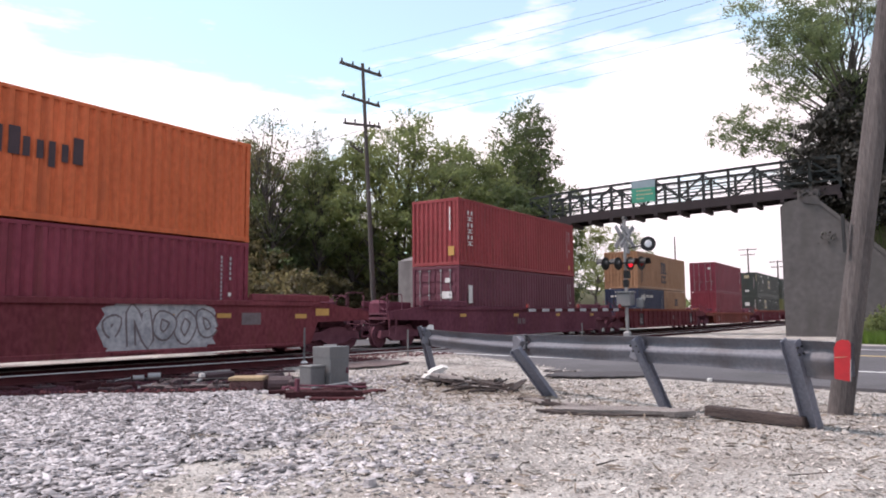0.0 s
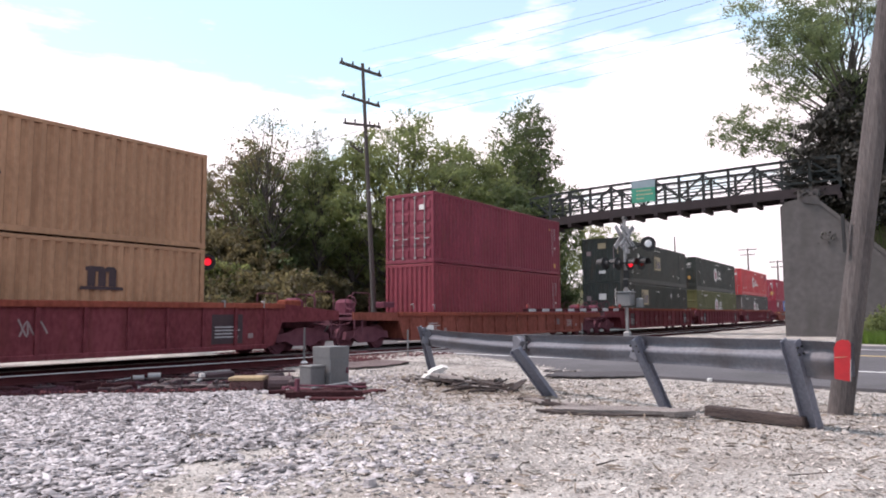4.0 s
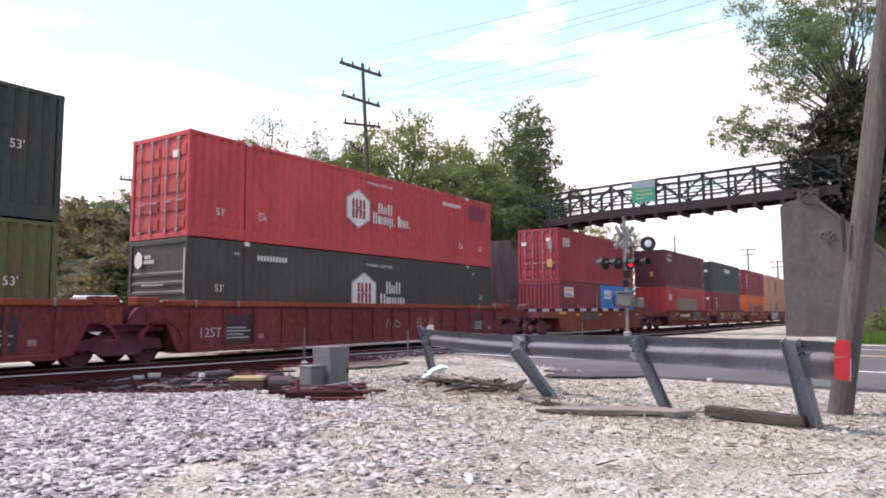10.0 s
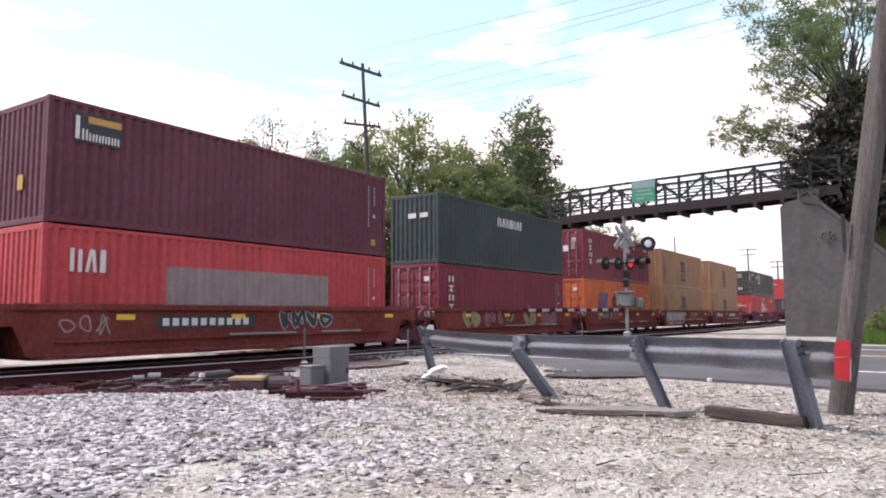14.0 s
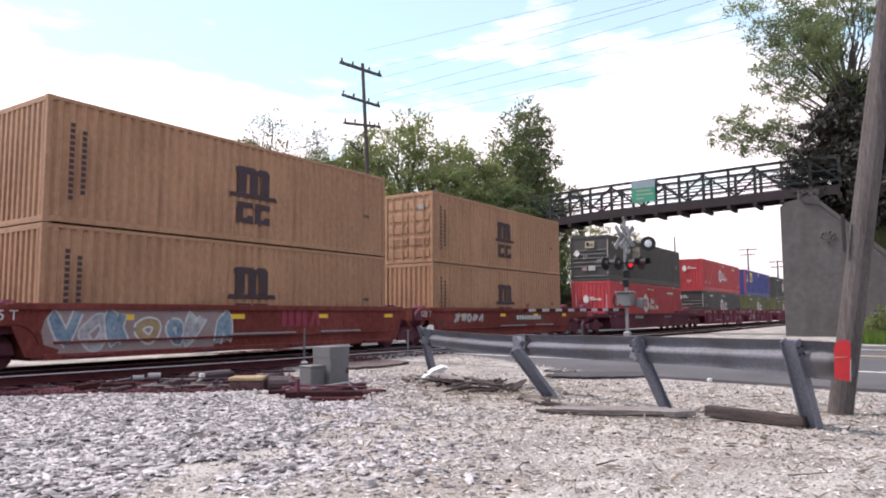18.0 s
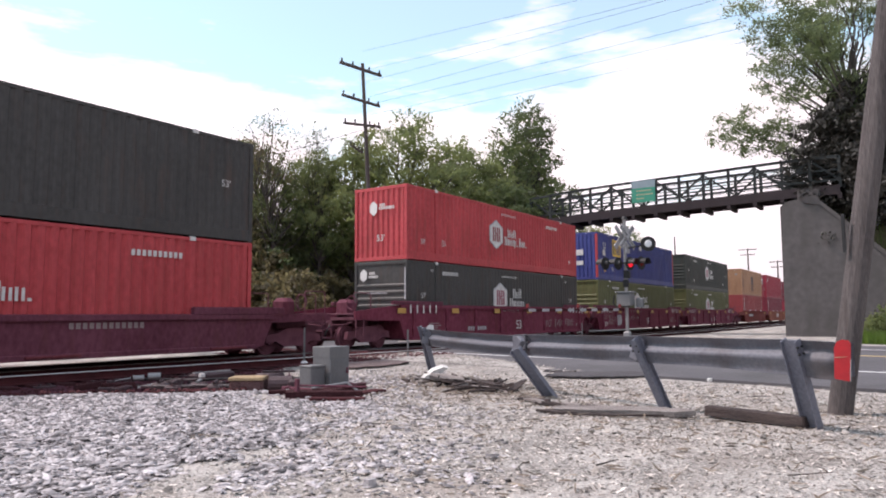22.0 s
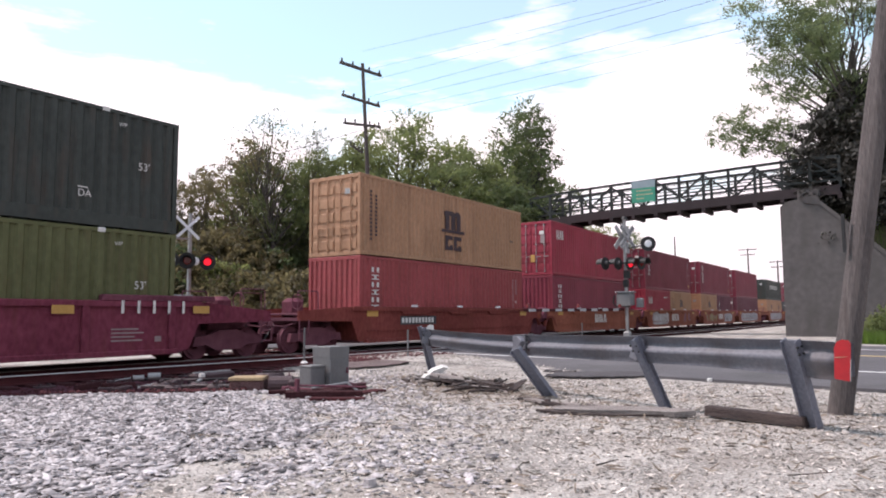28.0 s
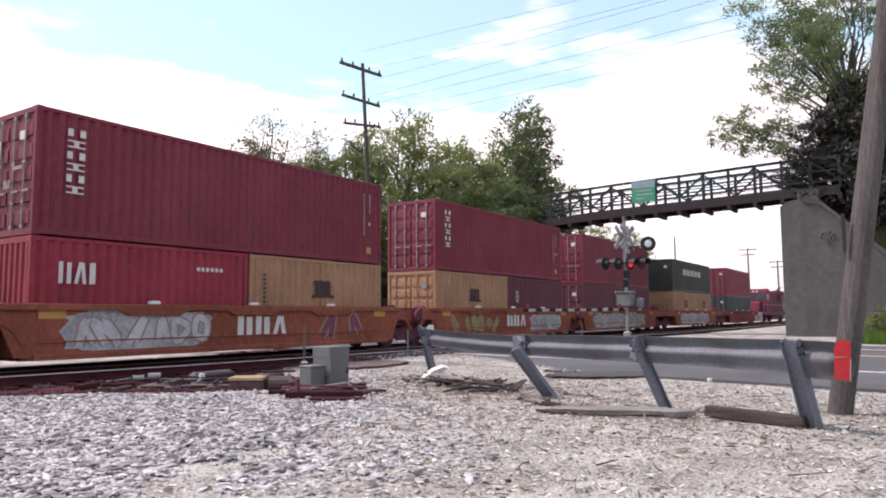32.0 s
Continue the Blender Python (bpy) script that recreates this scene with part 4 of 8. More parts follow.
def shrub(seed, material, leaves=1850, label="dense leafy green shrub on the bank", leaf=(0.06, 0.125)):
    rng = random.Random(seed)
    ob = thing("shrub", label, "shrub", "shrubs on the bank")
    lobes = [(rng.uniform(-0.9, 0.9), rng.uniform(-0.9, 0.9), rng.uniform(0.2, 1.5), rng.uniform(0.45, 0.85), 0.8) for _ in range(9)]
    wood = Build()
    for l in lobes:
        wood.tube((0, 0, -0.5), l[:3], 0.045, 0.012, 5, False)
    part("branching_stem", wood, BARK, ob)
    part("foliage", leaf_mesh("foliage", lobes, leaves, leaf[0], leaf[1], material, seed, 0.2), None, ob)
    return ob


def set_tree(proto, x, y, z, turn, size=1.0, tall=1.0, label=""):
    m = pose(x, y, z, 0, 0, turn)
    ob = copy_thing(proto, m)
    ob.scale = (size, size, size * tall)
    return tagged(ob, label)


kinds = [
    tree("tree", "broad leafy tree on the bank", 10, 3.5, 11500, LEAF[0], 3, 0.2, 0.2, leaf=(0.06, 0.125), lobes_n=26, lobe_size=0.135, sparse=0.2, spray=0.27),
    tree("tree", "dark dense leafy tree beside the footbridge", 13, 3.9, 21000, LEAF[4], 5, 0.26, 0.12, leaf=(0.06, 0.13), lobes_n=40, lobe_size=0.13, sparse=0.1, spray=0.28),
    tree("tree", "thin half-bare tree with wispy branches", 9, 2.3, 3600, LEAF[1], 7, 0.14, 0.2, sparse=0.9, leaf=(0.045, 0.09), lobe_size=0.16, lobes_n=46, spray=0.2),
    tree("tree", "dull green leafy tree on the far bank", 9, 3.2, 8000, LEAF[3], 11, 0.2, 0.12, leaf=(0.075, 0.15), lobes_n=26, lobe_size=0.15, spray=0.3),
    tree("tree", "yellowish-green leafy tree on the bank", 9, 3.3, 10000, LEAF[2], 9, 0.18, 0.18, leaf=(0.06, 0.125), lobes_n=24, lobe_size=0.14, sparse=0.2, spray=0.27),
]
spots = [  # kind, x, y, top, size factor across
    (2, 32.7, 35.6, 14.9, 1.0), (0, 35.5, 33.6, 12.6, 0.7), (0, 38.0, 33.0, 13.6, 0.9), (0, 41.0, 31.0, 16.2, 1.1), (3, 43.5, 30.5, 14.5, 0.9), (0, 46.0, 29.5, 15.4, 1.0),
    (1, 53.0, 26.6, 19.2, 0.95), (1, 57.0, 28.5, 16.5, 0.85), (0, 49.5, 27.6, 13.0, 0.8), (3, 33.4, 39.0, 12.0, 0.8), (0, 32.2, 41.5, 11.2, 0.8), (3, 31.0, 46.5, 12.0, 0.9),
    (0, 32.6, 55.5, 11.0, 1.0), (0, 31.6, 61.0, 11.2, 1.0), (3, 32.5, 65.5, 9.6, 1.0), (2, 34.2, 44.0, 12.6, 0.8),
    (3, 62.0, 31.0, 12.5, 0.9), (0, 70.0, 31.0, 11.5, 0.9), (3, 84.0, 33.0, 12.6, 1.0), (0, 92.0, 31.8, 13.0, 0.9), (0, 50.0, 33.0, 14.5, 0.9), (3, 26.5, 70.0, 5.5, 0.8), (0, 24.5, 74.0, 5.8, 0.8),
    (0, 31.0, 63.5, 10.2, 1.0), (0, 32.0, 58.0, 11.0, 1.0), (3, 32.0, 50.5, 11.0, 1.0), (0, 31.6, 44.0, 11.0, 1.0), (0, 34.5, 36.5, 11.5, 0.9), (3, 39.5, 32.0, 14.2, 0.9), (0, 48.0, 28.8, 14.6, 1.0), (0, 51.5, 27.2, 15.8, 0.9),
    (3, 37.0, 35.5, 12.6, 0.9), (2, 36.0, 34.6, 14.6, 0.8),
    (5, 33.2, 37.8, 13.2, 0.9), (5, 35.0, 39.5, 13.6, 1.0), (0, 36.6, 36.5, 13.0, 0.8),
]
heights = [10, 13, 9, 9, 9]
for i, (k, x, y, top, wide) in enumerate(spots):
    k = 3 if k == 5 or y > 41 else 4 if k == 3 else k
    z = hill_height(x, y)
    s = (top - z) / heights[k]
    set_tree(kinds[k], x, y, z, 47 * i, s * wide, 1 / wide)
for k in kinds:
    for o in (*k.children_recursive, k):
        bpy.data.objects.remove(o)
EXTRA = [(-0.7, y, z, r * 1.55) for y, z, r in ((5.5, 14.1, 0.7), (3.4, 13.7, 1.0), (1.9, 13.4, 0.9), (4.4, 12.4, 0.7), (3.2, 12.3, 0.8), (1.8, 12.2, 0.9), (4.6, 11.4, 0.5), (3.3, 11.2, 0.8), (1.8, 10.8, 0.8), (5.6, 10.3, 0.6),
                                             (4.5, 10.2, 0.6), (3.3, 10.0, 0.8), (4.9, 9.3, 0.45), (3.6, 9.1, 0.6), (7.5, 6.3, 0.5), (6.7, 7.0, 0.6), (5.9, 6.1, 0.85), (4.9, 6.0, 0.8), (4.5, 7.1, 0.7), (5.8, 7.7, 0.4), (4.2, 5.2, 0.5))]
big_tree = tree("tree", "large leafy tree hanging over the footbridge end", 15.5, 3.6, 44000, LEAF[6], 31, 0.3, 0.4, leaf=(0.055, 0.12), lobes_n=34, lobe_size=0.15, sparse=0.5,
                extra=EXTRA, spray=0.36)
big_tree.matrix_basis = pose(46.2, 2.2, 5.6)
# ivy-dark mass, its shade carried by the near-black leaf colour
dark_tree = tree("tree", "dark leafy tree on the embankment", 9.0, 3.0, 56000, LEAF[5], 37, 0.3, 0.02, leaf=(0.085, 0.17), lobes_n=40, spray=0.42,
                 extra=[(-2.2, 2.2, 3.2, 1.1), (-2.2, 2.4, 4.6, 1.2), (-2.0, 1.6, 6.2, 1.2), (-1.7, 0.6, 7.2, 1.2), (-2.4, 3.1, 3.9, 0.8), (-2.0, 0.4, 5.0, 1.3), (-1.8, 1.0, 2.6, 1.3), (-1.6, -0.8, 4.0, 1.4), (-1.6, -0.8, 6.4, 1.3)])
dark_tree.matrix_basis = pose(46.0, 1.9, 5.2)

rng = random.Random(4)
bushes = [shrub(41 + i, LEAF[(0, 4, 2, 3, 3)[i]]) for i in range(5)]
n_bush = 0
for i in range(900):
    x, y = rng.uniform(8, 66), rng.uniform(27, 68)
    foot = 26.5 + 5.5 * smooth(40, 14, x)
    if y < foot + 0.5 or x - y / 2.2 < -0.5 or y > foot + 17 and rng.random() < 0.75:
        continue
    s = rng.uniform(0.9, 1.9)
    set_tree(bushes[rng.choice((1, 3, 4, 3, 4)) if x < 36 else rng.choice((0, 2, 3, 4, 3))], x, y, hill_height(x, y) - 0.1, rng.uniform(0, 360), s, rng.uniform(0.8, 1.15))
    n_bush += 1
    if n_bush > 104:
        break
for i in range(34):
    x, y = rng.uniform(22, 32), rng.uniform(31.2, 39)
    set_tree(bushes[rng.choice((1, 4, 3, 3, 2))], x, y, hill_height(x, y) - 0.15, rng.uniform(0, 360), rng.uniform(0.9, 1.7), rng.uniform(0.8, 1.2))
for i in range(26):
    x, y = rng.uniform(13, 21), rng.uniform(32.5, 44)
    set_tree(bushes[rng.choice((3, 4, 3))], x, y, hill_height(x, y) - 0.1, rng.uniform(0, 360), rng.uniform(0.8, 1.4), 1.0)
for i in range(15):
    x, y = 26.5 + 0.85 * i, 45.5 + 0.45 * i + 1.6 * math.sin(i * 2.1)
    set_tree(bushes[(3, 4, 1)[i % 3]], x, y, hill_height(x, y) - 0.3, 70 * i, 1.9 + 0.3 * math.sin(i * 1.3), 1.15, "tall dull green thicket behind the bank")
for i in range(26):
    x, y = rng.uniform(44.5, 50), rng.uniform(-8, 3.6)
    set_tree(bushes[rng.choice((1, 1, 0))], x, y, bank_height(x, y) - 0.1, rng.uniform(0, 360), rng.uniform(0.6, 1.1), 1.0, "dark leafy shrub on the embankment")
for x, y, z, s in ((42.9, 21.6, 6.3, 1.0), (43.6, 22.2, 6.4, 1.3), (42.4, 22.6, 5.9, 1.3), (44.6, 22.5, 6.8, 1.4), (43.4, 23.0, 7.6, 1.3)):
    set_tree(bushes[1], x, y, z, rng.uniform(0, 360), s, 1.1, "dark leafy shrub over the bridge end")
for i in range(7):
    x, y = rng.uniform(37, 41.5), rng.uniform(-1.5, 1.9)
    set_tree(bushes[rng.choice((0, 2))], x, y, -0.2, rng.uniform(0, 360), rng.uniform(0.55, 1.0), 1.0, "bright green weeds beside the wall")
for i in range(9):
    x, y = rng.uniform(37.5, 46), rng.uniform(23.6, 25.5)
    set_tree(bushes[rng.choice((0, 1))], x, y, 3.2 + 0.2 * (x - 37), rng.uniform(0, 360), rng.uniform(0.9, 1.5), 1.0)
for k in bushes:
    for o in (*k.children_recursive, k):
        bpy.data.objects.remove(o)

# low grass by the wing wall
def blades(name, label, x0, x1, y0, y1, n, h, seed, height):
    rng = np.random.default_rng(seed)
    x, y, a = rng.uniform(x0, x1, n), rng.uniform(y0, y1, n), rng.uniform(0, 6.28, n)
    z = np.array([height(p, q) for p, q in zip(x, y)])
    t = h * rng.uniform(0.4, 1.1, n)
    dx, dy = np.cos(a) * 0.03, np.sin(a) * 0.03
    v = np.stack([np.stack([x - dx, y - dy, z], -1), np.stack([x + dx, y + dy, z], -1), np.stack([x + rng.normal(0, 0.12, n), y + rng.normal(0, 0.12, n), z + t], -1)], 1)
    me = bpy.data.meshes.new(name)
    me.from_pydata(v.reshape(-1, 3).tolist(), [], np.arange(3 * n).reshape(n, 3).tolist())
    me.materials.append(GRASS)
    tagged(new(name, me), label, "grass", kind="stuff")


blades("grass", "bright green grass at the foot of the wall", 33, 43, -9, 2.2, 16000, 0.5, 3, lambda x, y: -0.1)
blades("grass", "rough green grass on the embankment", 43.6, 50, -10, 4.6, 14000, 0.6, 4, bank_height)

# far woods close the horizon all round
far = []
for i in range(420):
    a = rng.uniform(0, 2 * math.pi)
    d = rng.uniform(190, 420)
    if abs(math.atan2(math.sin(a), math.cos(a))) < 0.035:
        continue
    far.append((math.cos(a) * d, math.sin(a) * d + 10, rng.uniform(1, 5), rng.uniform(5, 11), rng.uniform(0.6, 1.0)))
for i in range(40):
    far.append((rng.uniform(150, 330), rng.uniform(22, 40), rng.uniform(1, 3), rng.uniform(4, 7), 0.8))
me = leaf_mesh("distant_woods", far, 22000, 0.75, 1.7, LEAF[1], 77, 2.2)
tagged(new("distant_woods", me), "distant dark green tree line on the horizon", "woods", kind="stuff")

# road beyond the crossing turns to the left
b = Build()
curve = [(26.0, 19.75), (23.5, 23.0), (19.5, 26.0), (13.0, 28.6), (4.0, 31.0), (-10.0, 34.0), (-40.0, 39.0), (-120.0, 50.0)]
v = []
for i, (x, y) in enumerate(curve):
    p, q = curve[max(0, i - 1)], curve[min(len(curve) - 1, i + 1)]
    d = Vector((q[0] - p[0], q[1] - p[1], 0)).normalized()
    s = Vector((-d.y, d.x, 0)) * (4.2 if i else 5.0)
    v += [(x + s.x, y + s.y, -0.04), (x - s.x, y - s.y, -0.04)]
b.add(v, [(2 * i, 2 * i + 1, 2 * i + 3, 2 * i + 2) for i in range(len(curve) - 1)])
thing("road_beyond", "grey asphalt road curving away beyond the tracks", "road", kind="structure", built=b, material=ASPHALT)


# ---- poles and wires ----
def utility_pole(name, label, base, top, r0, r1, arms, material, wires_from=None):
    ob = thing(name, label, "utility pole", at=pose(*base))
    base, top = Vector(base), Vector(top)
    pole = Build().path([base.lerp(top, k / 8) - base for k in range(9)], r0, 14, r1)
    part("pole", pole, material, ob, smooth=False)
    for a, b, size in arms:
        a, b = Vector(a) - base, Vector(b) - base
        part("crossarm", Build().beam(a, b, size, size * 1.25), material, ob)
        m = (a + b) / 2
        for k in (0.04, 0.3, 0.7, 0.96):
            q = a.lerp(b, k)
            part("insulator", Build().tube(q + Vector((0, 0, size * 0.6)), q + Vector((0, 0, size * 0.6 + 0.1)), 0.03, 0.05, 8).tube(q + Vector((0, 0, size * 0.6 + 0.1)), q + Vector((0, 0, size * 0.6 + 0.2)), 0.06, 0.03, 8), LAMP_BLACK, ob)
    return ob


utility_pole("utility_pole", "tall dark wooden utility pole with four crossarms", (28.4, 23.0, -0.3), (27.28, 23.0, 14.1), 0.14, 0.085,
             [((25.85, 23.25, 13.8), (28.5, 22.75, 13.75), 0.11), ((25.95, 23.2, 12.15), (28.45, 22.8, 12.1), 0.10), ((26.1, 23.2, 10.75), (28.5, 22.8, 11.0), 0.10), ((27.2, 22.9, 9.4), (26.4, 23.0, 9.65), 0.07)], FAR_WOOD)
utility_pole("utility_pole", "grey wooden utility pole before the bank", (26.35, 40.0, 0.2), (25.55, 40.0, 9.75), 0.17, 0.12,
             [((24.6, 39.9, 9.55), (26.9, 40.1, 9.75), 0.11), ((24.7, 39.9, 6.9), (26.8, 40.1, 7.2), 0.1), ((24.9, 39.9, 6.55), (26.5, 40.1, 6.6), 0.1)], PALE_WOOD)
p3 = utility_pole("utility_pole", "slim wooden utility pole with pale transformers", (26.8, 55.0, 0.0), (26.5, 55.0, 7.6), 0.14, 0.1, [], PALE_WOOD)
for dx in (-0.75, 0.0, 0.75):
    part("transformer", Build().tube((dx - 0.2, -0.25, 4.2), (dx - 0.2, -0.25, 4.8), 0.22, n=12), MAST_GREY, p3, "pale grey transformer can")
for x, y, h, arm in ((161.0, 29.0, 15.0, 1.8), (165.0, 23.9, 12.4, 1.6), (153.0, 42.0, 17.6, 0.0)):
    utility_pole("utility_pole", "distant utility pole by the railway", (x, y, -0.3), (x - 0.3, y, h), 0.22, 0.14,
                 [((x - 0.3, y - arm, h - 0.3), (x - 0.3, y + arm, h - 0.3), 0.14), ((x - 0.3, y - arm * 0.8, h - 1.4), (x - 0.3, y + arm * 0.8, h - 1.4), 0.14)] if arm else [], FAR_WOOD)

near_pole = utility_pole("utility_pole", "leaning weathered grey wooden pole beside the guardrail", (10.11, 0.89, -0.35), (10.06, -0.52, 8.6), 0.142, 0.122, [], POLE_WOOD)
part("conduit", Build().soft(-0.165, -0.12, -0.225, -0.185, 2.24, 2.72, 0.008), LAMP_BLACK, near_pole, "short black conduit strip")


def wire(a, b, sag, r=0.006):
    a, b = Vector(a), Vector(b)
    pts = [a.lerp(b, k / 14) - Vector((0, 0, sag * 4 * (k / 14) * (1 - k / 14))) for k in range(15)]
    thing("overhead_wire", "thin black overhead power wire", "wire", "overhead wires", built=Build().path(pts, r, 5), material=WIRE)


for a, c in (((27.21, 23.0, 14.73), (21.38, 0.56, 11.4)),
             ((27.9, 23.0, 13.99), (21.41, 0.58, 10.98)),
             ((27.22, 23.0, 13.06), (21.41, 0.58, 10.99)),
             ((27.9, 23.0, 12.52), (21.43, 0.6, 10.67)),
             ((27.23, 23.0, 11.84), (21.48, 0.64, 9.96)),
             ((27.91, 23.0, 11.55), (21.51, 0.66, 9.56)),
             ((27.24, 23.0, 10.74), (21.54, 0.68, 9.14))):
    wire(a, c, 0.06)
for k, y_off in enumerate((39.9, 40.1)):
    wire((24.7 + 2 * k, y_off, 9.75), (-30.0 + 2 * k, 44.0, 10.8), 0.5)
    wire((26.0, y_off, 9.7), (28.0, 23.0 + k * 0.4, 10.9), 0.3, 0.01)


# ---- guardrail ----
RAIL_LINE = [(12.10, 8.50, 0.70), (11.4, 7.2, 0.66), (10.62, 5.68, 0.635), (10.3, 5.25, 0.675), (9.36, 3.21, 0.685), (8.88, 2.11, 0.69), (8.45, 1.14, 0.695), (8.20, 0.70, 0.685)]
guard = thing("guardrail", "bent galvanised W-beam guardrail with leaning posts", "guardrail")
W_SHAPE = [(0.0, 0.165), (0.015, 0.15), (0.062, 0.09), (0.062, 0.06), (0.016, 0.01), (0.006, -0.01), (0.014, -0.035), (0.045, -0.085), (0.06, -0.125), (0.064, -0.15), (0.062, -0.155)]


def w_beam(line, sag=0.0):
    v = []
    n = len(W_SHAPE) * 2
    for i, p in enumerate(line):
        a, c = Vector(line[max(0, i - 1)]), Vector(line[min(len(line) - 1, i + 1)])
        d = (c - a).normalized()
        side = Vector((-d.y, d.x, 0)).normalized() * -1
        lean = 0.10 * math.sin(i * 1.9)
        drop = 1.1 + sag * min(1, max(0, (i / (len(line) - 1) - 0.5) / 0.3))
        shape = [(q * 1.35, h * (drop if h < 0 else 1.08)) for q, h in W_SHAPE]
        ring = shape + [(q + 0.012, h) for q, h in shape[::-1]]
        v += [tuple(Vector(p) - side * (q + h * lean) + Vector((0, 0, h))) for q, h in ring]
    f = [(i * n + k, (i + 1) * n + k, (i + 1) * n + (k + 1) % n, i * n + (k + 1) % n) for i in range(len(line) - 1) for k in range(n)]
    return Build().add(v, f + [tuple(range(n)), tuple(range(len(v) - 1, len(v) - n - 1, -1))])


fine = []
for a, c in zip(RAIL_LINE[:4], RAIL_LINE[1:4]):
    fine += [tuple(Vector(a).lerp(Vector(c), k / 4)) for k in range(4)]
part("beam", w_beam(fine + [RAIL_LINE[3]]), GALVANISED, guard, "dented galvanised beam", smooth=True)
fine = []
near_line = [(10.45, 5.52, 0.66)] + RAIL_LINE[4:]
for a, c in zip(near_line, near_line[1:]):
    fine += [tuple(Vector(a).lerp(Vector(c), k / 4) + Vector((-0.014, 0, 0))) for k in range(4)]
part("beam", w_beam(fine + [near_line[-1]], 0.3), GALVANISED, guard, "galvanised beam", smooth=True)


def i_post(top, base, turn, wide=1.0):
    """A rolled steel post between two points."""
    top, base = Vector(top), Vector(base)
    d = (top - base)
    b = Build()
    z = d.length
    for x0, x1, y0, y1 in ((-0.05, 0.05, -0.075, -0.066), (-0.05, 0.05, 0.066, 0.075), (-0.005, 0.005, -0.066, 0.066)):
        b.box(x0 * wide, x1 * wide, y0 * wide, y1 * wide, -0.25, z)
    q = d.to_track_quat("Z", "Y").to_matrix().to_4x4()
    return b, Matrix.Translation(base) @ q @ pose(0, 0, 0, 0, 0, turn)


for top, base, turn, wide in (((12.0, 8.5, 0.92), (12.5, 8.55, -0.1), 60, 1.1), ((9.56, 5.05, 0.64), (10.03, 4.70, -0.1), -50, 1.08), ((9.17, 3.08, 0.84), (9.54, 2.81, -0.1), 20, 0.94), ((8.34, 1.13, 0.87), (8.71, 0.99, -0.1), 86, 1.14)):
    b, m = i_post(top, base, turn, wide)
    long = (Vector(top) - Vector(base)).length
    post = part("post", b, POST_STEEL, guard, "leaning galvanised steel post", at=m)
    for dz in (0.06, 0.14):
        part("bolt", Build().tube((-0.05, -0.078 * wide, long - dz), (-0.05, -0.095 * wide, long - dz), 0.014, n=7).tube((0.03, -0.078 * wide, long - dz - 0.02), (0.03, -0.095 * wide, long - dz - 0.02), 0.012, n=7), LAMP_BLACK, post)
# spacer blocks between the posts and the beam, tilted as the posts are
for at, lean, turn, tall in (((12.08, 8.42, 0.72), 18, 30, 0.3), ((9.78, 5.12, 0.66), 34, -28, 0.34), ((9.34, 3.1, 0.7), 22, -20, 0.3), ((8.47, 0.93, 0.66), 14, -20, 0.36)):
    part("block", Build().soft(-0.045, 0.045, -0.075, 0.075, -tall / 2, tall / 2, 0.012), GALVANISED, guard, at=pose(*at, lean, 0, turn))
part("splice", Build().soft(-0.012, 0.012, -0.16, 0.16, -0.14, 0.14, 0.006), GALVANISED, guard, "overlapping splice plate", at=pose(10.36, 5.40, 0.675, 0, 0, -25))
for k in range(6):
    part("bolt", Build().tube((0, 0, 0), (-0.022, 0.0, 0), 0.014, n=7), RAIL_WEB, guard, at=pose(10.31 - 0.06 * (k % 3), 5.38 - 0.12 * (k % 3), 0.73 - 0.13 * (k // 3), 0, 0, 30))
nose = Build()
for k in range(7):
    a0, a1 = math.pi * k / 7, math.pi * (k + 1) / 7
    ring = [(8.14 - 0.07 * math.cos(q), 0.62 - 0.09 * math.sin(q)) for q in (a0, a1)]
    nose.add([(ring[0][0], ring[0][1], 0.53), (ring[1][0], ring[1][1], 0.53), (ring[1][0], ring[1][1], 0.86), (ring[0][0], ring[0][1], 0.86)], [(0, 1, 2, 3), (3, 2, 1, 0)])
part("end_nose", nose, GALVANISED, guard, "rounded beam end")
marker = part("end_marker", Build().prism([(0.565, 0.49), (0.70, 0.51), (0.69, 0.81), (0.665, 0.87), (0.62, 0.892), (0.56, 0.885), (0.545, 0.85)], 7.98, 8.0, "x"), RED_PLASTIC, guard, "red reflective end marker")
part("marker_edge", Build().prism([(0.561, 0.49), (0.567, 0.49), (0.555, 0.7), (0.549, 0.7)], 7.974, 7.979, "x"), GREY_EDGE, marker, "scuffed pale edge")
part("marker_seam", Build().prism([(0.58, 0.725), (0.69, 0.715), (0.69, 0.72), (0.58, 0.73)], 7.974, 7.979, "x"), FADED, marker)
part("end_cap", Build().prism([(-0.1, 0.0), (-0.02, -0.03), (0.1, 0.05), (0.08, 0.16), (0.0, 0.17), (-0.07, 0.1)], -0.03, 0.03), WHITE, guard, "white torn end cap", at=pose(12.16, 8.42, 0.8, 0, 0, -55))

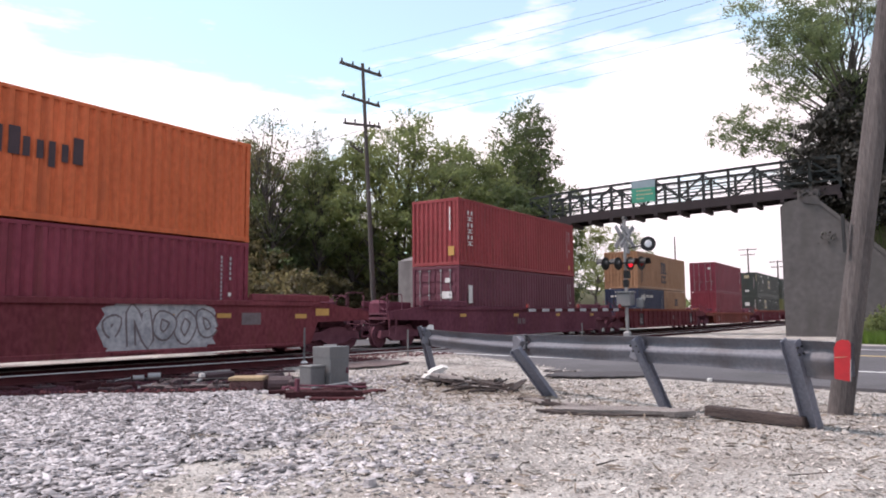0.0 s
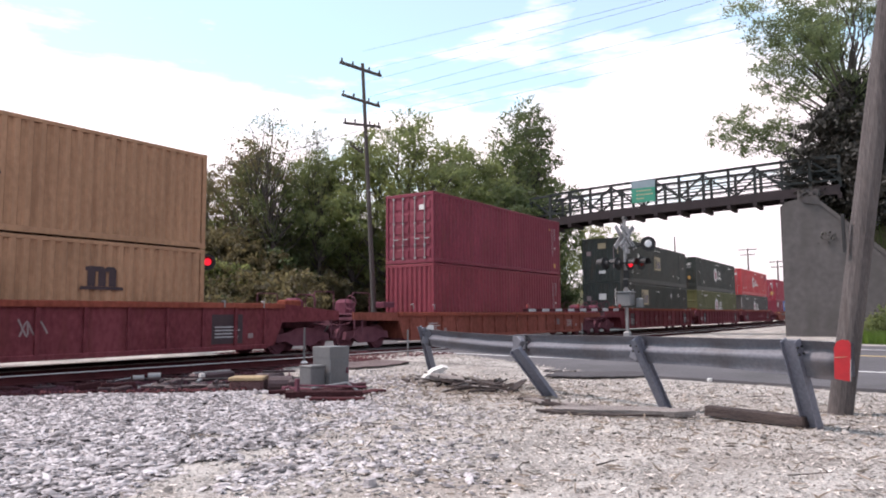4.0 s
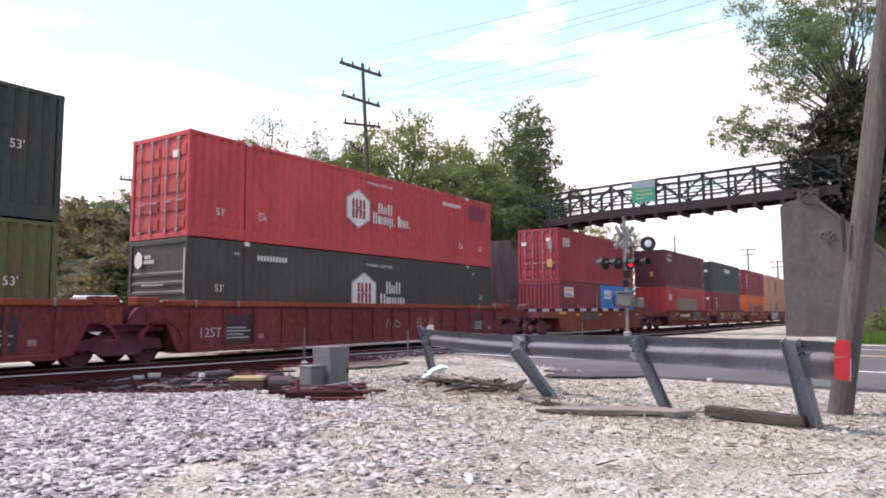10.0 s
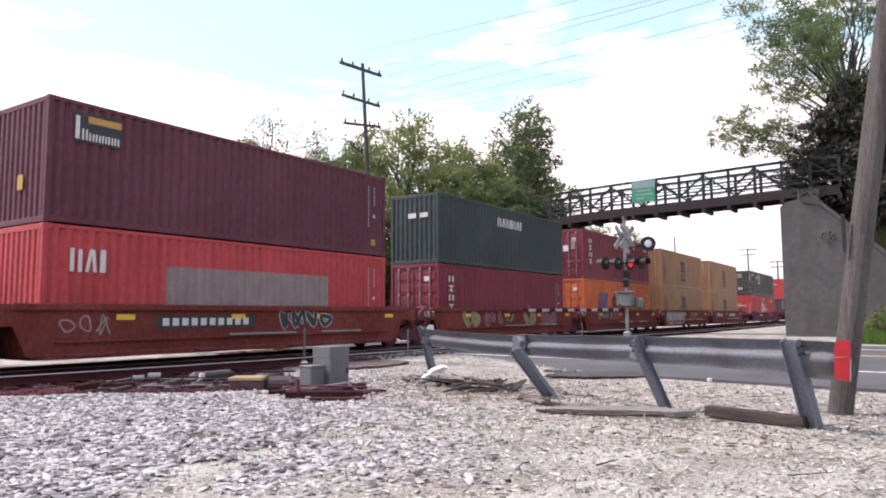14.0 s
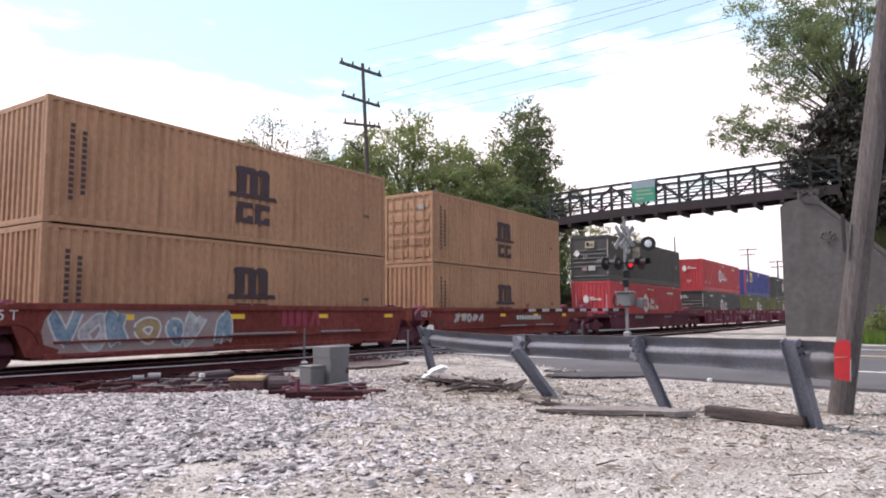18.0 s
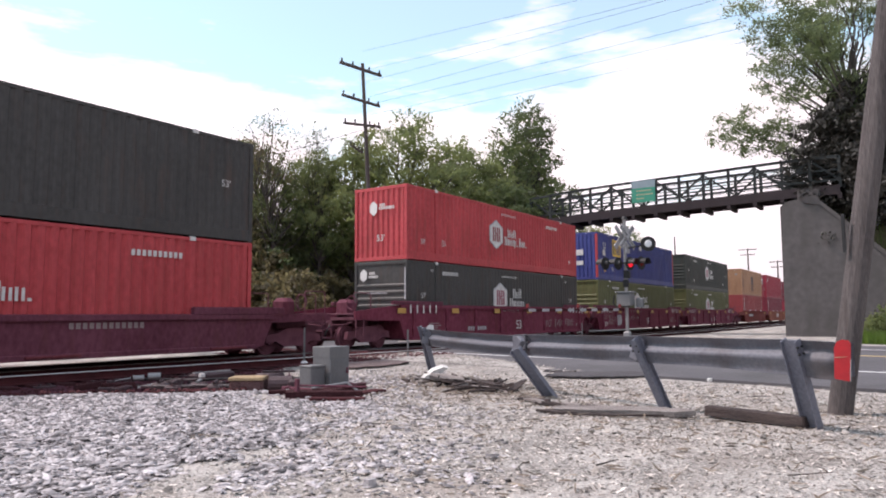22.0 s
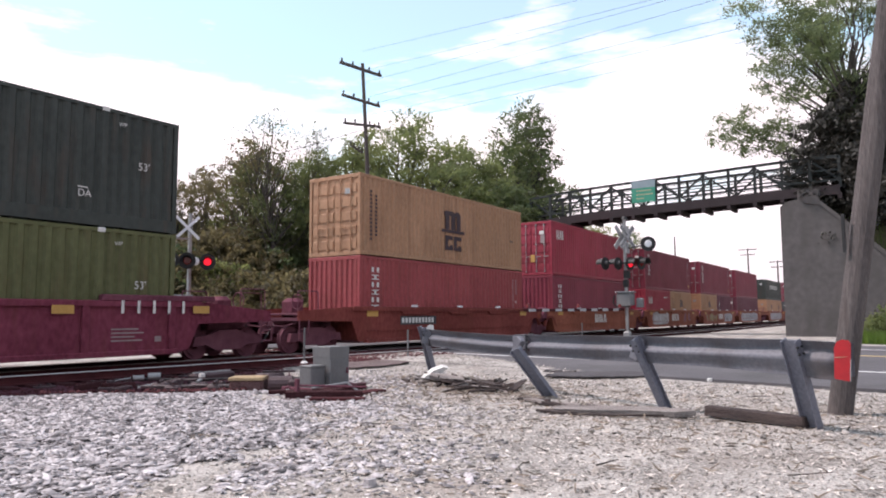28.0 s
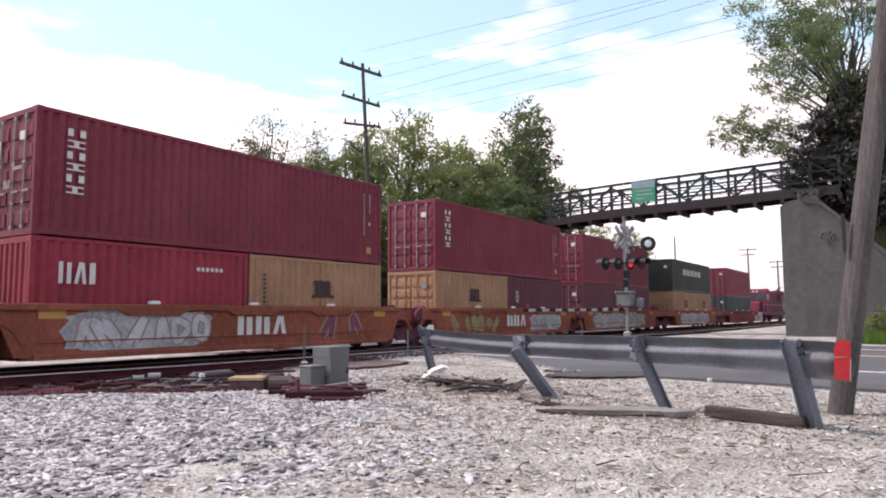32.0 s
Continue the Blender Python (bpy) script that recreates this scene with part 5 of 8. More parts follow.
# ---- trackside boxes ----
box = thing("relay_box", "grey steel trackside relay cabinet on a dark frame", "cabinet", at=pose(9.36, 8.59, 0))
part("cabinet", Build().soft(-0.235, 0.265, -0.2, 0.2, -0.1, 0.46, 0.012), BOX_GREY, box)
part("hood", Build().soft(-0.239, 0.269, -0.204, 0.204, 0.45, 0.63, 0.008), BOX_GREY, box, "deep overhanging lid")
cover = part("door", Build().soft(-0.205, 0.235, -0.215, -0.2, -0.06, 0.42, 0.004), BOX_GREY, box)
part("hasp", Build().soft(0.17, 0.21, -0.235, -0.215, 0.16, 0.26, 0.005), STEEL_DARK, cover)
for z in (0.02, 0.34):
    part("hinge", Build().tube((-0.2, -0.222, z), (-0.2, -0.222, z + 0.06), 0.012, n=8), BOX_GREY, cover)
part("small_cabinet", Build().soft(-0.62, -0.275, -0.14, 0.14, -0.12, 0.30, 0.015), BOX_GREY, box)
part("small_lid", Build().soft(-0.625, -0.27, -0.145, 0.145, 0.30, 0.33, 0.01), BOX_GREY, box)
part("cable_riser", Build().tube((-0.255, -0.24, -0.1), (-0.255, -0.24, 0.4), 0.022, n=8), BOX_GREY, box, "grey cable pipe")
part("base_frame", Build().soft(-0.8, 0.5, -0.4, -0.3, -0.12, -0.02, 0.01).soft(-0.8, 0.5, 0.28, 0.38, -0.12, -0.02, 0.01).soft(-0.72, -0.64, -0.3, 0.28, -0.12, -0.03, 0.01).soft(0.36, 0.44, -0.3, 0.28, -0.12, -0.03, 0.01), STEEL_DARK, box)
part("front_bar", Build().tube((-1.05, -0.56, 0.02), (-0.54, -0.85, 0.08), 0.018).tube((-0.54, -0.85, 0.08), (-0.42, -1.1, -0.1), 0.018), MAST_GREY, box, "bent grey conduit")
part("rusty_plate", Build().soft(-0.75, 0.0, -1.25, -1.0, -0.1, -0.05, 0.01), RAIL_WEB, box, "rust-red steel plate")
part("skid", Build().soft(-1.3, -0.55, -0.85, -0.72, -0.12, 0.0, 0.01), TIE_WOOD, box, "dark timber skid")
part("skid", Build().soft(-1.0, 0.2, -0.65, -0.52, -0.12, 0.0, 0.01), TIE_WOOD, box, "dark timber skid")
part("skid", Build().soft(-0.42, 0.75, -0.08, 0.08, 0, 0.11, 0.012), TIE_WOOD, box, "dark timber skid", at=pose(-1.25, -0.8, -0.1, 0, 0, -54))
part("skid", Build().soft(-0.6, 0.5, -0.06, 0.06, 0, 0.09, 0.012), TIE_WOOD, box, "dark timber skid", at=pose(-1.0, -0.42, -0.1, 0, 0, -50))
part("rusty_plate", Build().soft(-0.4, 0.42, -0.09, 0.09, 0, 0.05, 0.01), RAIL_WEB, box, "rust-red steel plate", at=pose(-1.38, -1.4, -0.09, 0, 0, -58))
part("upright", Build().soft(-0.03, 0.03, -0.03, 0.03, 0, 0.3, 0.006), STEEL_DARK, box, at=pose(-1.42, -0.62, -0.1))
part("cross_rod", Build().tube((-1.42, -0.62, 0.1), (-0.75, -1.45, 0.06), 0.016, n=7), STEEL_DARK, box)
for dx in (-0.6, 0.4):
    part("foot", Build().soft(dx - 0.08, dx + 0.08, -0.4, 0.4, -0.2, -0.15, 0.01), RAIL_WEB, box)

machine = thing("switch_machine", "dark rusty switch machine with operating rods", "switch machine", at=pose(8.42, 9.66, -0.12, 0, 0, -55))
part("gear_case", Build().soft(-0.24, 0.32, -0.22, 0.25, 0.0, 0.2, 0.03), DARK_EARTH, machine, "rust-brown gear case")
part("cover", Build().soft(-0.25, 0.33, -0.24, 0.2, 0.2, 0.255, 0.015), TAN_PLATE, machine, "worn tan cover plate")
part("motor_case", Build().tube((0.4, 0, 0.12), (0.8, 0, 0.12), 0.14, n=14), GEAR, machine)
part("junction_case", Build().soft(0.75, 1.1, -0.2, 0.2, 0.0, 0.2, 0.03), GEAR, machine)
part("mount", Build().soft(-1.6, 1.1, -0.3, -0.12, -0.1, 0.0, 0.01).soft(-1.6, 1.1, 0.12, 0.3, -0.1, 0.0, 0.01), TIE_WOOD, machine)
part("rod", Build().tube((-0.2, 0.05, 0.08), (-1.9, 0.3, 0.06), 0.022).tube((-0.2, -0.12, 0.12), (-1.8, 0.0, 0.1), 0.014), RAIL_SHADED, machine)
for i, (dx, dy) in enumerate(((-0.5, -0.1), (-0.85, 0.12), (-1.2, -0.12), (-1.5, 0.1))):
    part("crank", Build().soft(dx - 0.13, dx + 0.13, dy - 0.12, dy + 0.12, 0.0, 0.12 + 0.03 * (i % 2), 0.03), GEAR, machine)
    part("clevis", Build().tube((dx, dy - 0.1, 0.16), (dx, dy + 0.1, 0.18), 0.03, n=8), MAST_GREY if i == 1 else GEAR, machine)
gear = thing("switch_rodding", "dark rusty switch rods, cranks and fittings beside the rail", "switch rodding")
part("sleeve", Build().tube((8.12, 12.5, 0.0), (8.3, 12.42, 0.0), 0.055, n=10), MAST_GREY, gear, "pale steel sleeve")
part("sleeve", Build().tube((8.36, 12.38, 0.02), (8.55, 12.25, 0.02), 0.07, n=10), MAST_GREY, gear, "pale steel sleeve")
part("throw_rod", Build().tube((7.42, 11.25, -0.05), (8.14, 11.65, -0.04), 0.02, n=8), MAST_GREY, gear, "bright throw rod")
part("casting", Build().soft(8.96, 9.95, 11.74, 12.0, -0.12, 0.05, 0.04), GEAR, gear)
# thin pale strip puts the casting's highlight in as a part
part("casting_cap", Build().soft(9.0, 9.9, 11.84, 11.9, 0.05, 0.07, 0.006), MAST_GREY, gear, "pale strip drawn as a highlight")
part("white_tag", Build().soft(8.67, 8.77, 11.2, 11.28, 0.03, 0.1, 0.01), WHITE, gear)
part("drive_case", Build().soft(9.2, 9.62, 9.95, 10.35, -0.2, 0.1, 0.03), GEAR, gear)
part("cable_bar", Build().tube((9.2, 10.12, 0.14), (9.8, 9.9, 0.12), 0.022, n=8), GEAR, gear)
rng = random.Random(21)
for k in range(44):
    x = rng.uniform(7.3, 10.0)
    y = 12.75 - 0.95 * (x - 7.3) + rng.uniform(-1.05, 0.55)
    if y < 12.0 - 1.05 * (x - 5.64) + 0.25:
        continue
    l, w, h = rng.uniform(0.06, 0.3), rng.uniform(0.03, 0.09), rng.uniform(0.03, 0.13)
    part(("bracket", "clamp", "tie_plate")[k % 3], Build().soft(-l, l, -w, w, 0, h, 0.012), (GEAR, GEAR, TIE_WOOD)[k % 3], gear, at=pose(x, y, -0.15, 0, rng.uniform(-8, 8), rng.uniform(-80, 20)))
for k in range(7):
    x, y = 7.6 + 0.33 * k, 12.5 - 0.24 * k + rng.uniform(-0.3, 0.3)
    part("link_rod", Build().tube((x, y, -0.06), (x + rng.uniform(0.3, 0.9), y + rng.uniform(-0.5, 0.4), -0.04), 0.016, n=6), (GEAR, MAST_GREY)[k % 6 == 0], gear)
for k in range(5):
    part("tie_plate", Build().soft(-0.17, 0.17, -0.1, 0.1, 0, 0.03, 0.008).soft(-0.1, -0.06, -0.05, 0.05, 0.03, 0.07, 0.006).soft(0.06, 0.1, -0.05, 0.05, 0.03, 0.07, 0.006), GEAR, gear, at=pose(6.0 + 0.95 * k, 13.52 - 0.1 * k, -0.12, 0, 0, -6))
cable = [(8.3 + 0.25 * i, 12.6 - 0.33 * i + 0.12 * math.sin(i * 1.7), -0.05) for i in range(9)]
thing("cable", "loose black cable lying beside the rail", "cable", built=Build().path(cable, 0.025), material=LAMP_BLACK)

for x, y, h in ((16.98, 12.53, 0.85), (13.9, 13.7, 0.95), (28.4, 11.8, 0.9)):
    st = thing("marker_stake", "thin grey steel marker stake in a pale base", "stake", "marker stakes", at=pose(x, y, -0.1))
    part("rod", Build().tube((0, 0, -0.1), (0, 0, h), 0.026, n=8), BOX_GREY, st)
    part("base", Build().tube((0, 0, 0.0), (0, 0, 0.07), 0.14, 0.05, 10), WHITE, st)

# ---- debris ----
plank = thing("old_plank", "split grey weathered plank lying on the gravel", "plank", at=pose(8.76, 3.12, -0.06, 9, -1, -77.5), built=Build().prism([(-0.85, -0.11), (-0.4, -0.13), (0.1, -0.10), (0.62, -0.13), (0.86, -0.05), (0.8, 0.02), (0.3, 0.07), (-0.2, 0.04), (-0.75, 0.06), (-0.9, -0.02)], -0.02, 0.05, "z"), material=OLD_BOARD)
part("split_piece", Build().prism([(-0.7, 0.075), (0.1, 0.06), (0.62, 0.09), (0.5, 0.14), (-0.2, 0.15), (-0.66, 0.12)], -0.01, 0.03, "z"), OLD_BOARD, plank)
# dark splinters draw the plank's shadowed edges
part("splinter", Build().prism([(-0.85, -0.2), (-0.1, -0.15), (0.5, -0.15), (-0.1, -0.21)], 0.0, 0.02, "z"), DARK_BOARD, plank)
part("splinter", Build().prism([(-1.1, -0.08), (-0.9, -0.05), (-0.55, -0.17), (-0.8, -0.2)], 0.0, 0.03, "z"), DARK_BOARD, plank)
# the timber's shadowed look comes from its dark colour
thing("timber", "dark weathered timber lying behind a post", "timber", at=pose(8.9, 1.62, -0.04, 0, 0, -112), built=Build().soft(-0.62, 0.62, -0.07, 0.07, -0.04, 0.08, 0.015), material=DARK_BOARD)
rng = random.Random(12)
for i in range(9):
    k = i / 8
    l, w = rng.uniform(0.3, 0.75), rng.uniform(0.03, 0.09)
    thing("broken_board", "thin broken dark board lying flat on the gravel", "board", "broken boards", at=pose(9.35 - 0.5 * k + rng.uniform(-0.15, 0.1), 4.75 - 1.3 * k + rng.uniform(-0.1, 0.1), -0.075 + 0.015 * (i % 3), rng.uniform(-5, 5), rng.uniform(-4, 4), -112 + rng.uniform(-22, 22)),
          built=Build().prism([(-l / 2, -w), (l / 2, -w * 0.5), (l / 2 - 0.06, w * 0.8), (-l / 2 + 0.04, w)], -0.01, 0.025, "z"), material=(DARK_BOARD, DARK_BOARD, OLD_BOARD)[i % 3])
def shard(l, w, h, r):
    """A splintered piece of wood, thicker at one end, with a torn outline."""
    top = [(-l / 2, -w * r.uniform(0.5, 1)), (-l * r.uniform(0.05, 0.25), -w), (l * r.uniform(0.1, 0.3), -w * r.uniform(0.5, 0.9)), (l / 2, -w * r.uniform(0.0, 0.3)), (l * r.uniform(0.25, 0.4), w * r.uniform(0.3, 0.6)), (0, w), (-l / 2 + r.uniform(0, 0.08), w * r.uniform(0.4, 0.9))]
    b = Build().prism(top, -h / 2, h / 2, "z")
    b.v = [(x, y, z + 0.18 * h * math.sin(9 * x + 4 * y)) for x, y, z in b.v]
    return b


for i in range(64):
    k = rng.random()
    x, y = 11.15 - 0.95 * k + rng.gauss(0, 0.28), 7.75 - 2.0 * k + rng.gauss(0, 0.24)
    l, w = rng.uniform(0.12, 0.7), rng.uniform(0.02, 0.085)
    thing("wood_scrap", "splintered wood scrap in a debris heap", "wood scrap", "debris heap", at=pose(x, y, -0.075 + rng.uniform(0, 0.10), rng.uniform(-22, 22), rng.uniform(-16, 16), rng.uniform(0, 360)),
          built=shard(l, w, rng.uniform(0.02, 0.05), rng), material=(DARK_BOARD, DARK_BOARD, DARK_BOARD, OLD_BOARD)[i % 4])
thing("broken_plank", "thick split plank leaning on a debris heap", "plank", at=pose(10.75, 6.98, 0.03, 14, 9, -62), built=shard(0.75, 0.11, 0.06, rng), material=OLD_BOARD)
thing("broken_plank", "dark split plank lying in a debris heap", "plank", at=pose(10.6, 6.62, -0.02, -8, 6, -72), built=shard(0.85, 0.08, 0.05, rng), material=DARK_BOARD)
thing("white_scrap", "curved white plastic scrap leaning on debris", "scrap", at=pose(11.27, 7.72, -0.02, 18, -22, -50), built=Build().prism([(-0.28, 0.0), (-0.15, 0.1), (0.05, 0.15), (0.25, 0.14), (0.33, 0.08), (0.1, 0.03)], -0.06, 0.09), material=WHITE)
thing("litter", "small white crumpled litter beside the road", "litter", at=pose(13.6, 3.2, -0.02), built=Build().prism([(-0.11, 0.0), (-0.05, -0.035), (0.06, -0.03), (0.09, 0.02), (0.0, 0.045)], -0.05, 0.0, "z"), material=WHITE)
thing("pale_stone", "single pale stone on the gravel", "stone", at=pose(4.16, 3.42, -0.08), built=Build().prism([(-0.05, -0.03), (0.03, -0.04), (0.06, 0.01), (0.0, 0.04), (-0.05, 0.02)], -0.02, 0.04, "z"), material=STONE)
for i in range(40):
    x, y = rng.uniform(5, 12), rng.uniform(0.5, 8)
    if x - y * 0.194 < 12.5:
        thing("twig", "dry brown twig on the gravel", "twig", "twigs on the lot", at=pose(x, y, -0.085, 0, rng.uniform(-4, 4), rng.uniform(0, 360)), built=Build().tube((0, 0, 0), (rng.uniform(0.1, 0.4), 0.02, 0.01), 0.007, 0.004, 5), material=BARK)


# ---- crossing signals ----
def lamp_head(parent, at, aim, lens, hood=True, plate=0.26):
    """A round black signal lamp, its lens looking along aim."""
    a, d = Vector(at), Vector(aim).normalized()
    head = part("lamp", Build().tube(a - d * 0.16, a, 0.09, 0.15, 16), LAMP_BLACK, parent)
    part("backplate", Build().tube(a - d * 0.02, a, plate, n=22), LAMP_BLACK, head)
    part("lens", Build().tube(a, a + d * 0.03, 0.14, 0.12, 20), lens, head)
    if hood:
        s = d.cross(Vector((0, 0, 1))).normalized()
        up = s.cross(d)
        v, f = [], []
        for i in range(9):
            t = math.pi * (i / 8) * 1.1 - 0.05 * math.pi
            o = s * math.cos(t) * 0.185 + up * math.sin(t) * 0.185
            v += [a + o, a + o * 1.06, a + d * 0.3 + o, a + d * 0.3 + o * 1.06]
        for i in range(8):
            k = 4 * i
            f += [(k, k + 2, k + 6, k + 4), (k + 1, k + 5, k + 7, k + 3), (k + 2, k + 3, k + 7, k + 6)]
        part("hood", Build().add(v, f), LAMP_BLACK, head)
    return head


def crossbuck(parent, at, aim, size=1.1, half=0.095, board=None, written=True):
    a, d = Vector(at), Vector(aim).normalized()
    s = d.cross(Vector((0, 0, 1))).normalized()
    for k, sign in enumerate((-1, 1)):
        u = (s * sign + Vector((0, 0, 1))).normalized()
        n = u.cross(d)
        o = d * (0.01 + 0.03 * k)
        p = [a + o + u * (i * size / 2) + n * (j * half) + d * h for h in (0, 0.02) for i, j in ((-1, -1), (1, -1), (1, 1), (-1, 1))]
        arm = part("crossbuck_board", Build().add(p, [(0, 1, 2, 3), (7, 6, 5, 4), (0, 4, 5, 1), (1, 5, 6, 2), (2, 6, 7, 3), (3, 7, 4, 0)]), board or WHITE, parent, "crossbuck board")
        for i in range(-5, 6):
            if i and written:
                c = a + o + d * 0.023 + u * (i * size / 11.5)
                q = [c + u * x + n * z + d * h for h in (0, 0.003) for x, z in ((-0.025, -0.05), (0.025, -0.05), (0.025, 0.05), (-0.025, 0.05))]
                part("text_bar", Build().add(q, [(0, 1, 2, 3), (7, 6, 5, 4), (0, 4, 5, 1), (1, 5, 6, 2), (2, 6, 7, 3), (3, 7, 4, 0)]), BLACK, arm)


mast = thing("crossing_signal", "railway crossing signal mast with red lamps and crossbuck", "crossing signal", "crossing signals")
mx, my = 26.85, 9.3
part("mast", Build().tube((mx, my, -0.2), (mx, my, 4.85), 0.065, n=12), MAST_GREY, mast)
part("base", Build().soft(mx - 0.22, mx + 0.22, my - 0.22, my + 0.22, -0.15, 0.25, 0.04), MAST_GREY, mast)
part("arm", Build().beam((26.25, 10.05, 3.12), (27.15, 8.7, 3.15), 0.06, 0.06), LAMP_BLACK, mast)
DRIVERS = (-0.30, -0.95, 0)
# boards in grey, not white: their shaded faces are put into the colour
crossbuck(mast, (mx - 0.03, my - 0.09, 4.16), DRIVERS, 1.2, 0.1, GREY_EDGE)
crossbuck(mast, (mx + 0.03, my + 0.09, 4.16), (0.30, 0.95, 0), 1.2, 0.1, GREY_EDGE, False)
part("name_plate", Build().soft(mx - 0.2, mx + 0.2, my - 0.12, my - 0.09, 3.52, 3.74, 0.005), GREY_EDGE, mast)
lamp_head(mast, (26.72, 9.06, 3.11), DRIVERS, LENS_LIT)
lamp_head(mast, (27.02, 8.72, 3.13), DRIVERS, LENS_DARK)
lamp_head(mast, (26.32, 9.92, 3.12), (0.30, 0.95, 0), LENS_WHITE, True, 0.25)
lamp_head(mast, (26.62, 9.52, 3.12), (0.30, 0.95, 0), LENS_DARK, True, 0.25)
part("bell", Build().tube((26.85, 9.3, 4.85), (26.85, 9.3, 4.98), 0.13, 0.05, 12), LAMP_BLACK, mast)
part("junction", Build().soft(26.74, 26.96, 9.14, 9.36, 2.55, 2.85, 0.02), LAMP_BLACK, mast)
lamp_head(mast, (27.1, 8.46, 3.87), (-0.9, -0.43, 0), LENS_WHITE, False, 0.29)
part("upper_bracket", Build().beam((mx, my, 3.7), (27.2, 8.55, 3.85), 0.05, 0.05), LAMP_BLACK, mast)
case = part("gate_case", Build().soft(26.55, 27.0, 9.0, 9.62, 1.5, 1.98, 0.06), BOX_GREY, mast, "grey gate mechanism case")
part("case_lid", Build().soft(26.52, 27.03, 8.97, 9.65, 1.98, 2.04, 0.02), BOX_GREY, case)
part("case_rim", Build().path([(26.53, 9.66, 1.9), (26.53, 9.72, 1.6), (26.53, 9.62, 1.46), (26.53, 9.05, 1.46)], 0.03, 6), LAMP_BLACK, case)
part("counterweight", Build().soft(26.77, 26.93, 8.62, 8.92, 1.42, 1.78, 0.05), BOX_GREY, mast, "grey counterweight plate")
part("mast_collar", Build().soft(26.72, 26.98, 9.17, 9.43, 0.25, 0.5, 0.04), MAST_GREY, mast)
part("crossarm_clamp", Build().soft(26.76, 26.94, 9.2, 9.4, 2.2, 2.5, 0.03), LAMP_BLACK, mast)
gate = part("gate_arm", Build().beam((26.7, 9.36, 1.34), (20.58, 10.55, 1.31), 0.03, 0.092), RAIL_WEB, mast, "lowered gate arm with pale and red stripes")
way = Vector((20.58 - 26.7, 10.55 - 9.36, -0.03)).normalized()
for k in range(8):
    p = Vector((26.7, 9.36, 1.34)) + way * (0.42 + 0.74 * k)
    part("stripe", Build().beam(p, p + way * 0.38, 0.037, 0.096), GREY_EDGE, gate, "white reflective stripe")
for k in (0.3, 3.1, 6.0):
    p = Vector((26.7, 9.36, 1.42)) + way * k
    part("gate_lamp", Build().tube(p, p + Vector((0, 0, 0.13)), 0.06, 0.05, 10), LENS_DARK, gate, "small red gate lamp")

mast2 = thing("crossing_signal", "crossing signal mast beyond the tracks with red lamps", "crossing signal", "crossing signals")
mx, my = 16.4, 22.0
part("mast", Build().tube((mx, my, -0.2), (mx, my, 4.95), 0.075, n=12), MAST_GREY, mast2)
crossbuck(mast2, (mx - 0.2, my - 0.1, 4.4), (-0.5, -0.86, 0), 1.15, 0.048, LENS_WHITE, False)
part("arm", Build().beam((15.5, 21.95, 3.2), (17.2, 21.95, 3.22), 0.06, 0.06), LAMP_BLACK, mast2)
lamp_head(mast2, (15.58, 21.9, 3.2), (-0.6, -0.8, 0), LENS_WHITE, False, 0.27)
lamp_head(mast2, (16.15, 21.8, 3.19), (-0.6, -0.8, 0), LENS_DARK, True, 0.3)
lamp_head(mast2, (17.08, 21.85, 3.2), (-0.6, -0.8, 0), LENS_LIT, True, 0.3)
part("lamp_back", Build().tube((16.56, 21.86, 3.2), (16.63, 21.97, 3.2), 0.13, 0.15, 14), LENS_WHITE, mast2, "pale back of a lamp turned away")
part("floodlight_arm", Build().beam((16.35, 21.95, 4.0), (14.6, 21.8, 3.9), 0.05, 0.06), MAST_GREY, mast2)
part("floodlight", Build().soft(14.45, 15.1, 21.68, 21.9, 3.87, 3.925, 0.015), LENS_WHITE, mast2)
part("lamp_bracket", Build().soft(15.12, 15.28, 21.7, 21.9, 3.9, 4.22, 0.02).soft(15.3, 15.7, 21.74, 21.86, 3.99, 4.03, 0.01), BOX_GREY, mast2)
part("bell", Build().tube((15.22, 21.8, 3.6), (15.22, 21.8, 3.86), 0.15, 0.1, 12), RED_PLASTIC, mast2)
part("gate_case", Build().soft(15.3, 16.32, 21.5, 22.2, 1.25, 1.95, 0.06), BOX_GREY, mast2, "grey gate mechanism case")
part("case_stand", Build().soft(15.55, 16.05, 21.65, 22.05, -0.2, 1.25, 0.03), BOX_GREY, mast2)


# ---- waiting vehicle beyond the tracks ----
car = thing("waiting_car", "white car waiting beyond the tracks", "car", at=pose(17.29, 29.28, -0.02, 0, 0, -32) @ Matrix.Diagonal((1, 1.05, 1.16, 1)))
part("body", Build().prism([(-2.2, 0.35), (-2.2, 0.85), (-1.9, 1.0), (-1.2, 1.05), (1.7, 1.1), (2.15, 1.0), (2.25, 0.6), (2.15, 0.35)], -0.88, 0.88), CAR_WHITE, car)
part("cabin", Build().prism([(-2.0, 1.0), (-1.7, 1.52), (-0.9, 1.74), (0.7, 1.8), (1.55, 1.1)], -0.78, 0.78), CAR_WHITE, car)
part("windscreen", Build().prism([(0.86, 1.74), (1.62, 1.12), (1.56, 1.1), (0.8, 1.72)], -0.74, 0.74), GLASS_DARK, car)
for x0, x1 in ((-0.6, 0.05), (0.12, 0.72)):
    part("side_window", Build().prism([(x0, 1.2), (x1 + 0.25 * (x0 > 0), 1.2), (x1, 1.62), (x0, 1.62)], -0.79, -0.775), GLASS_DARK, car)
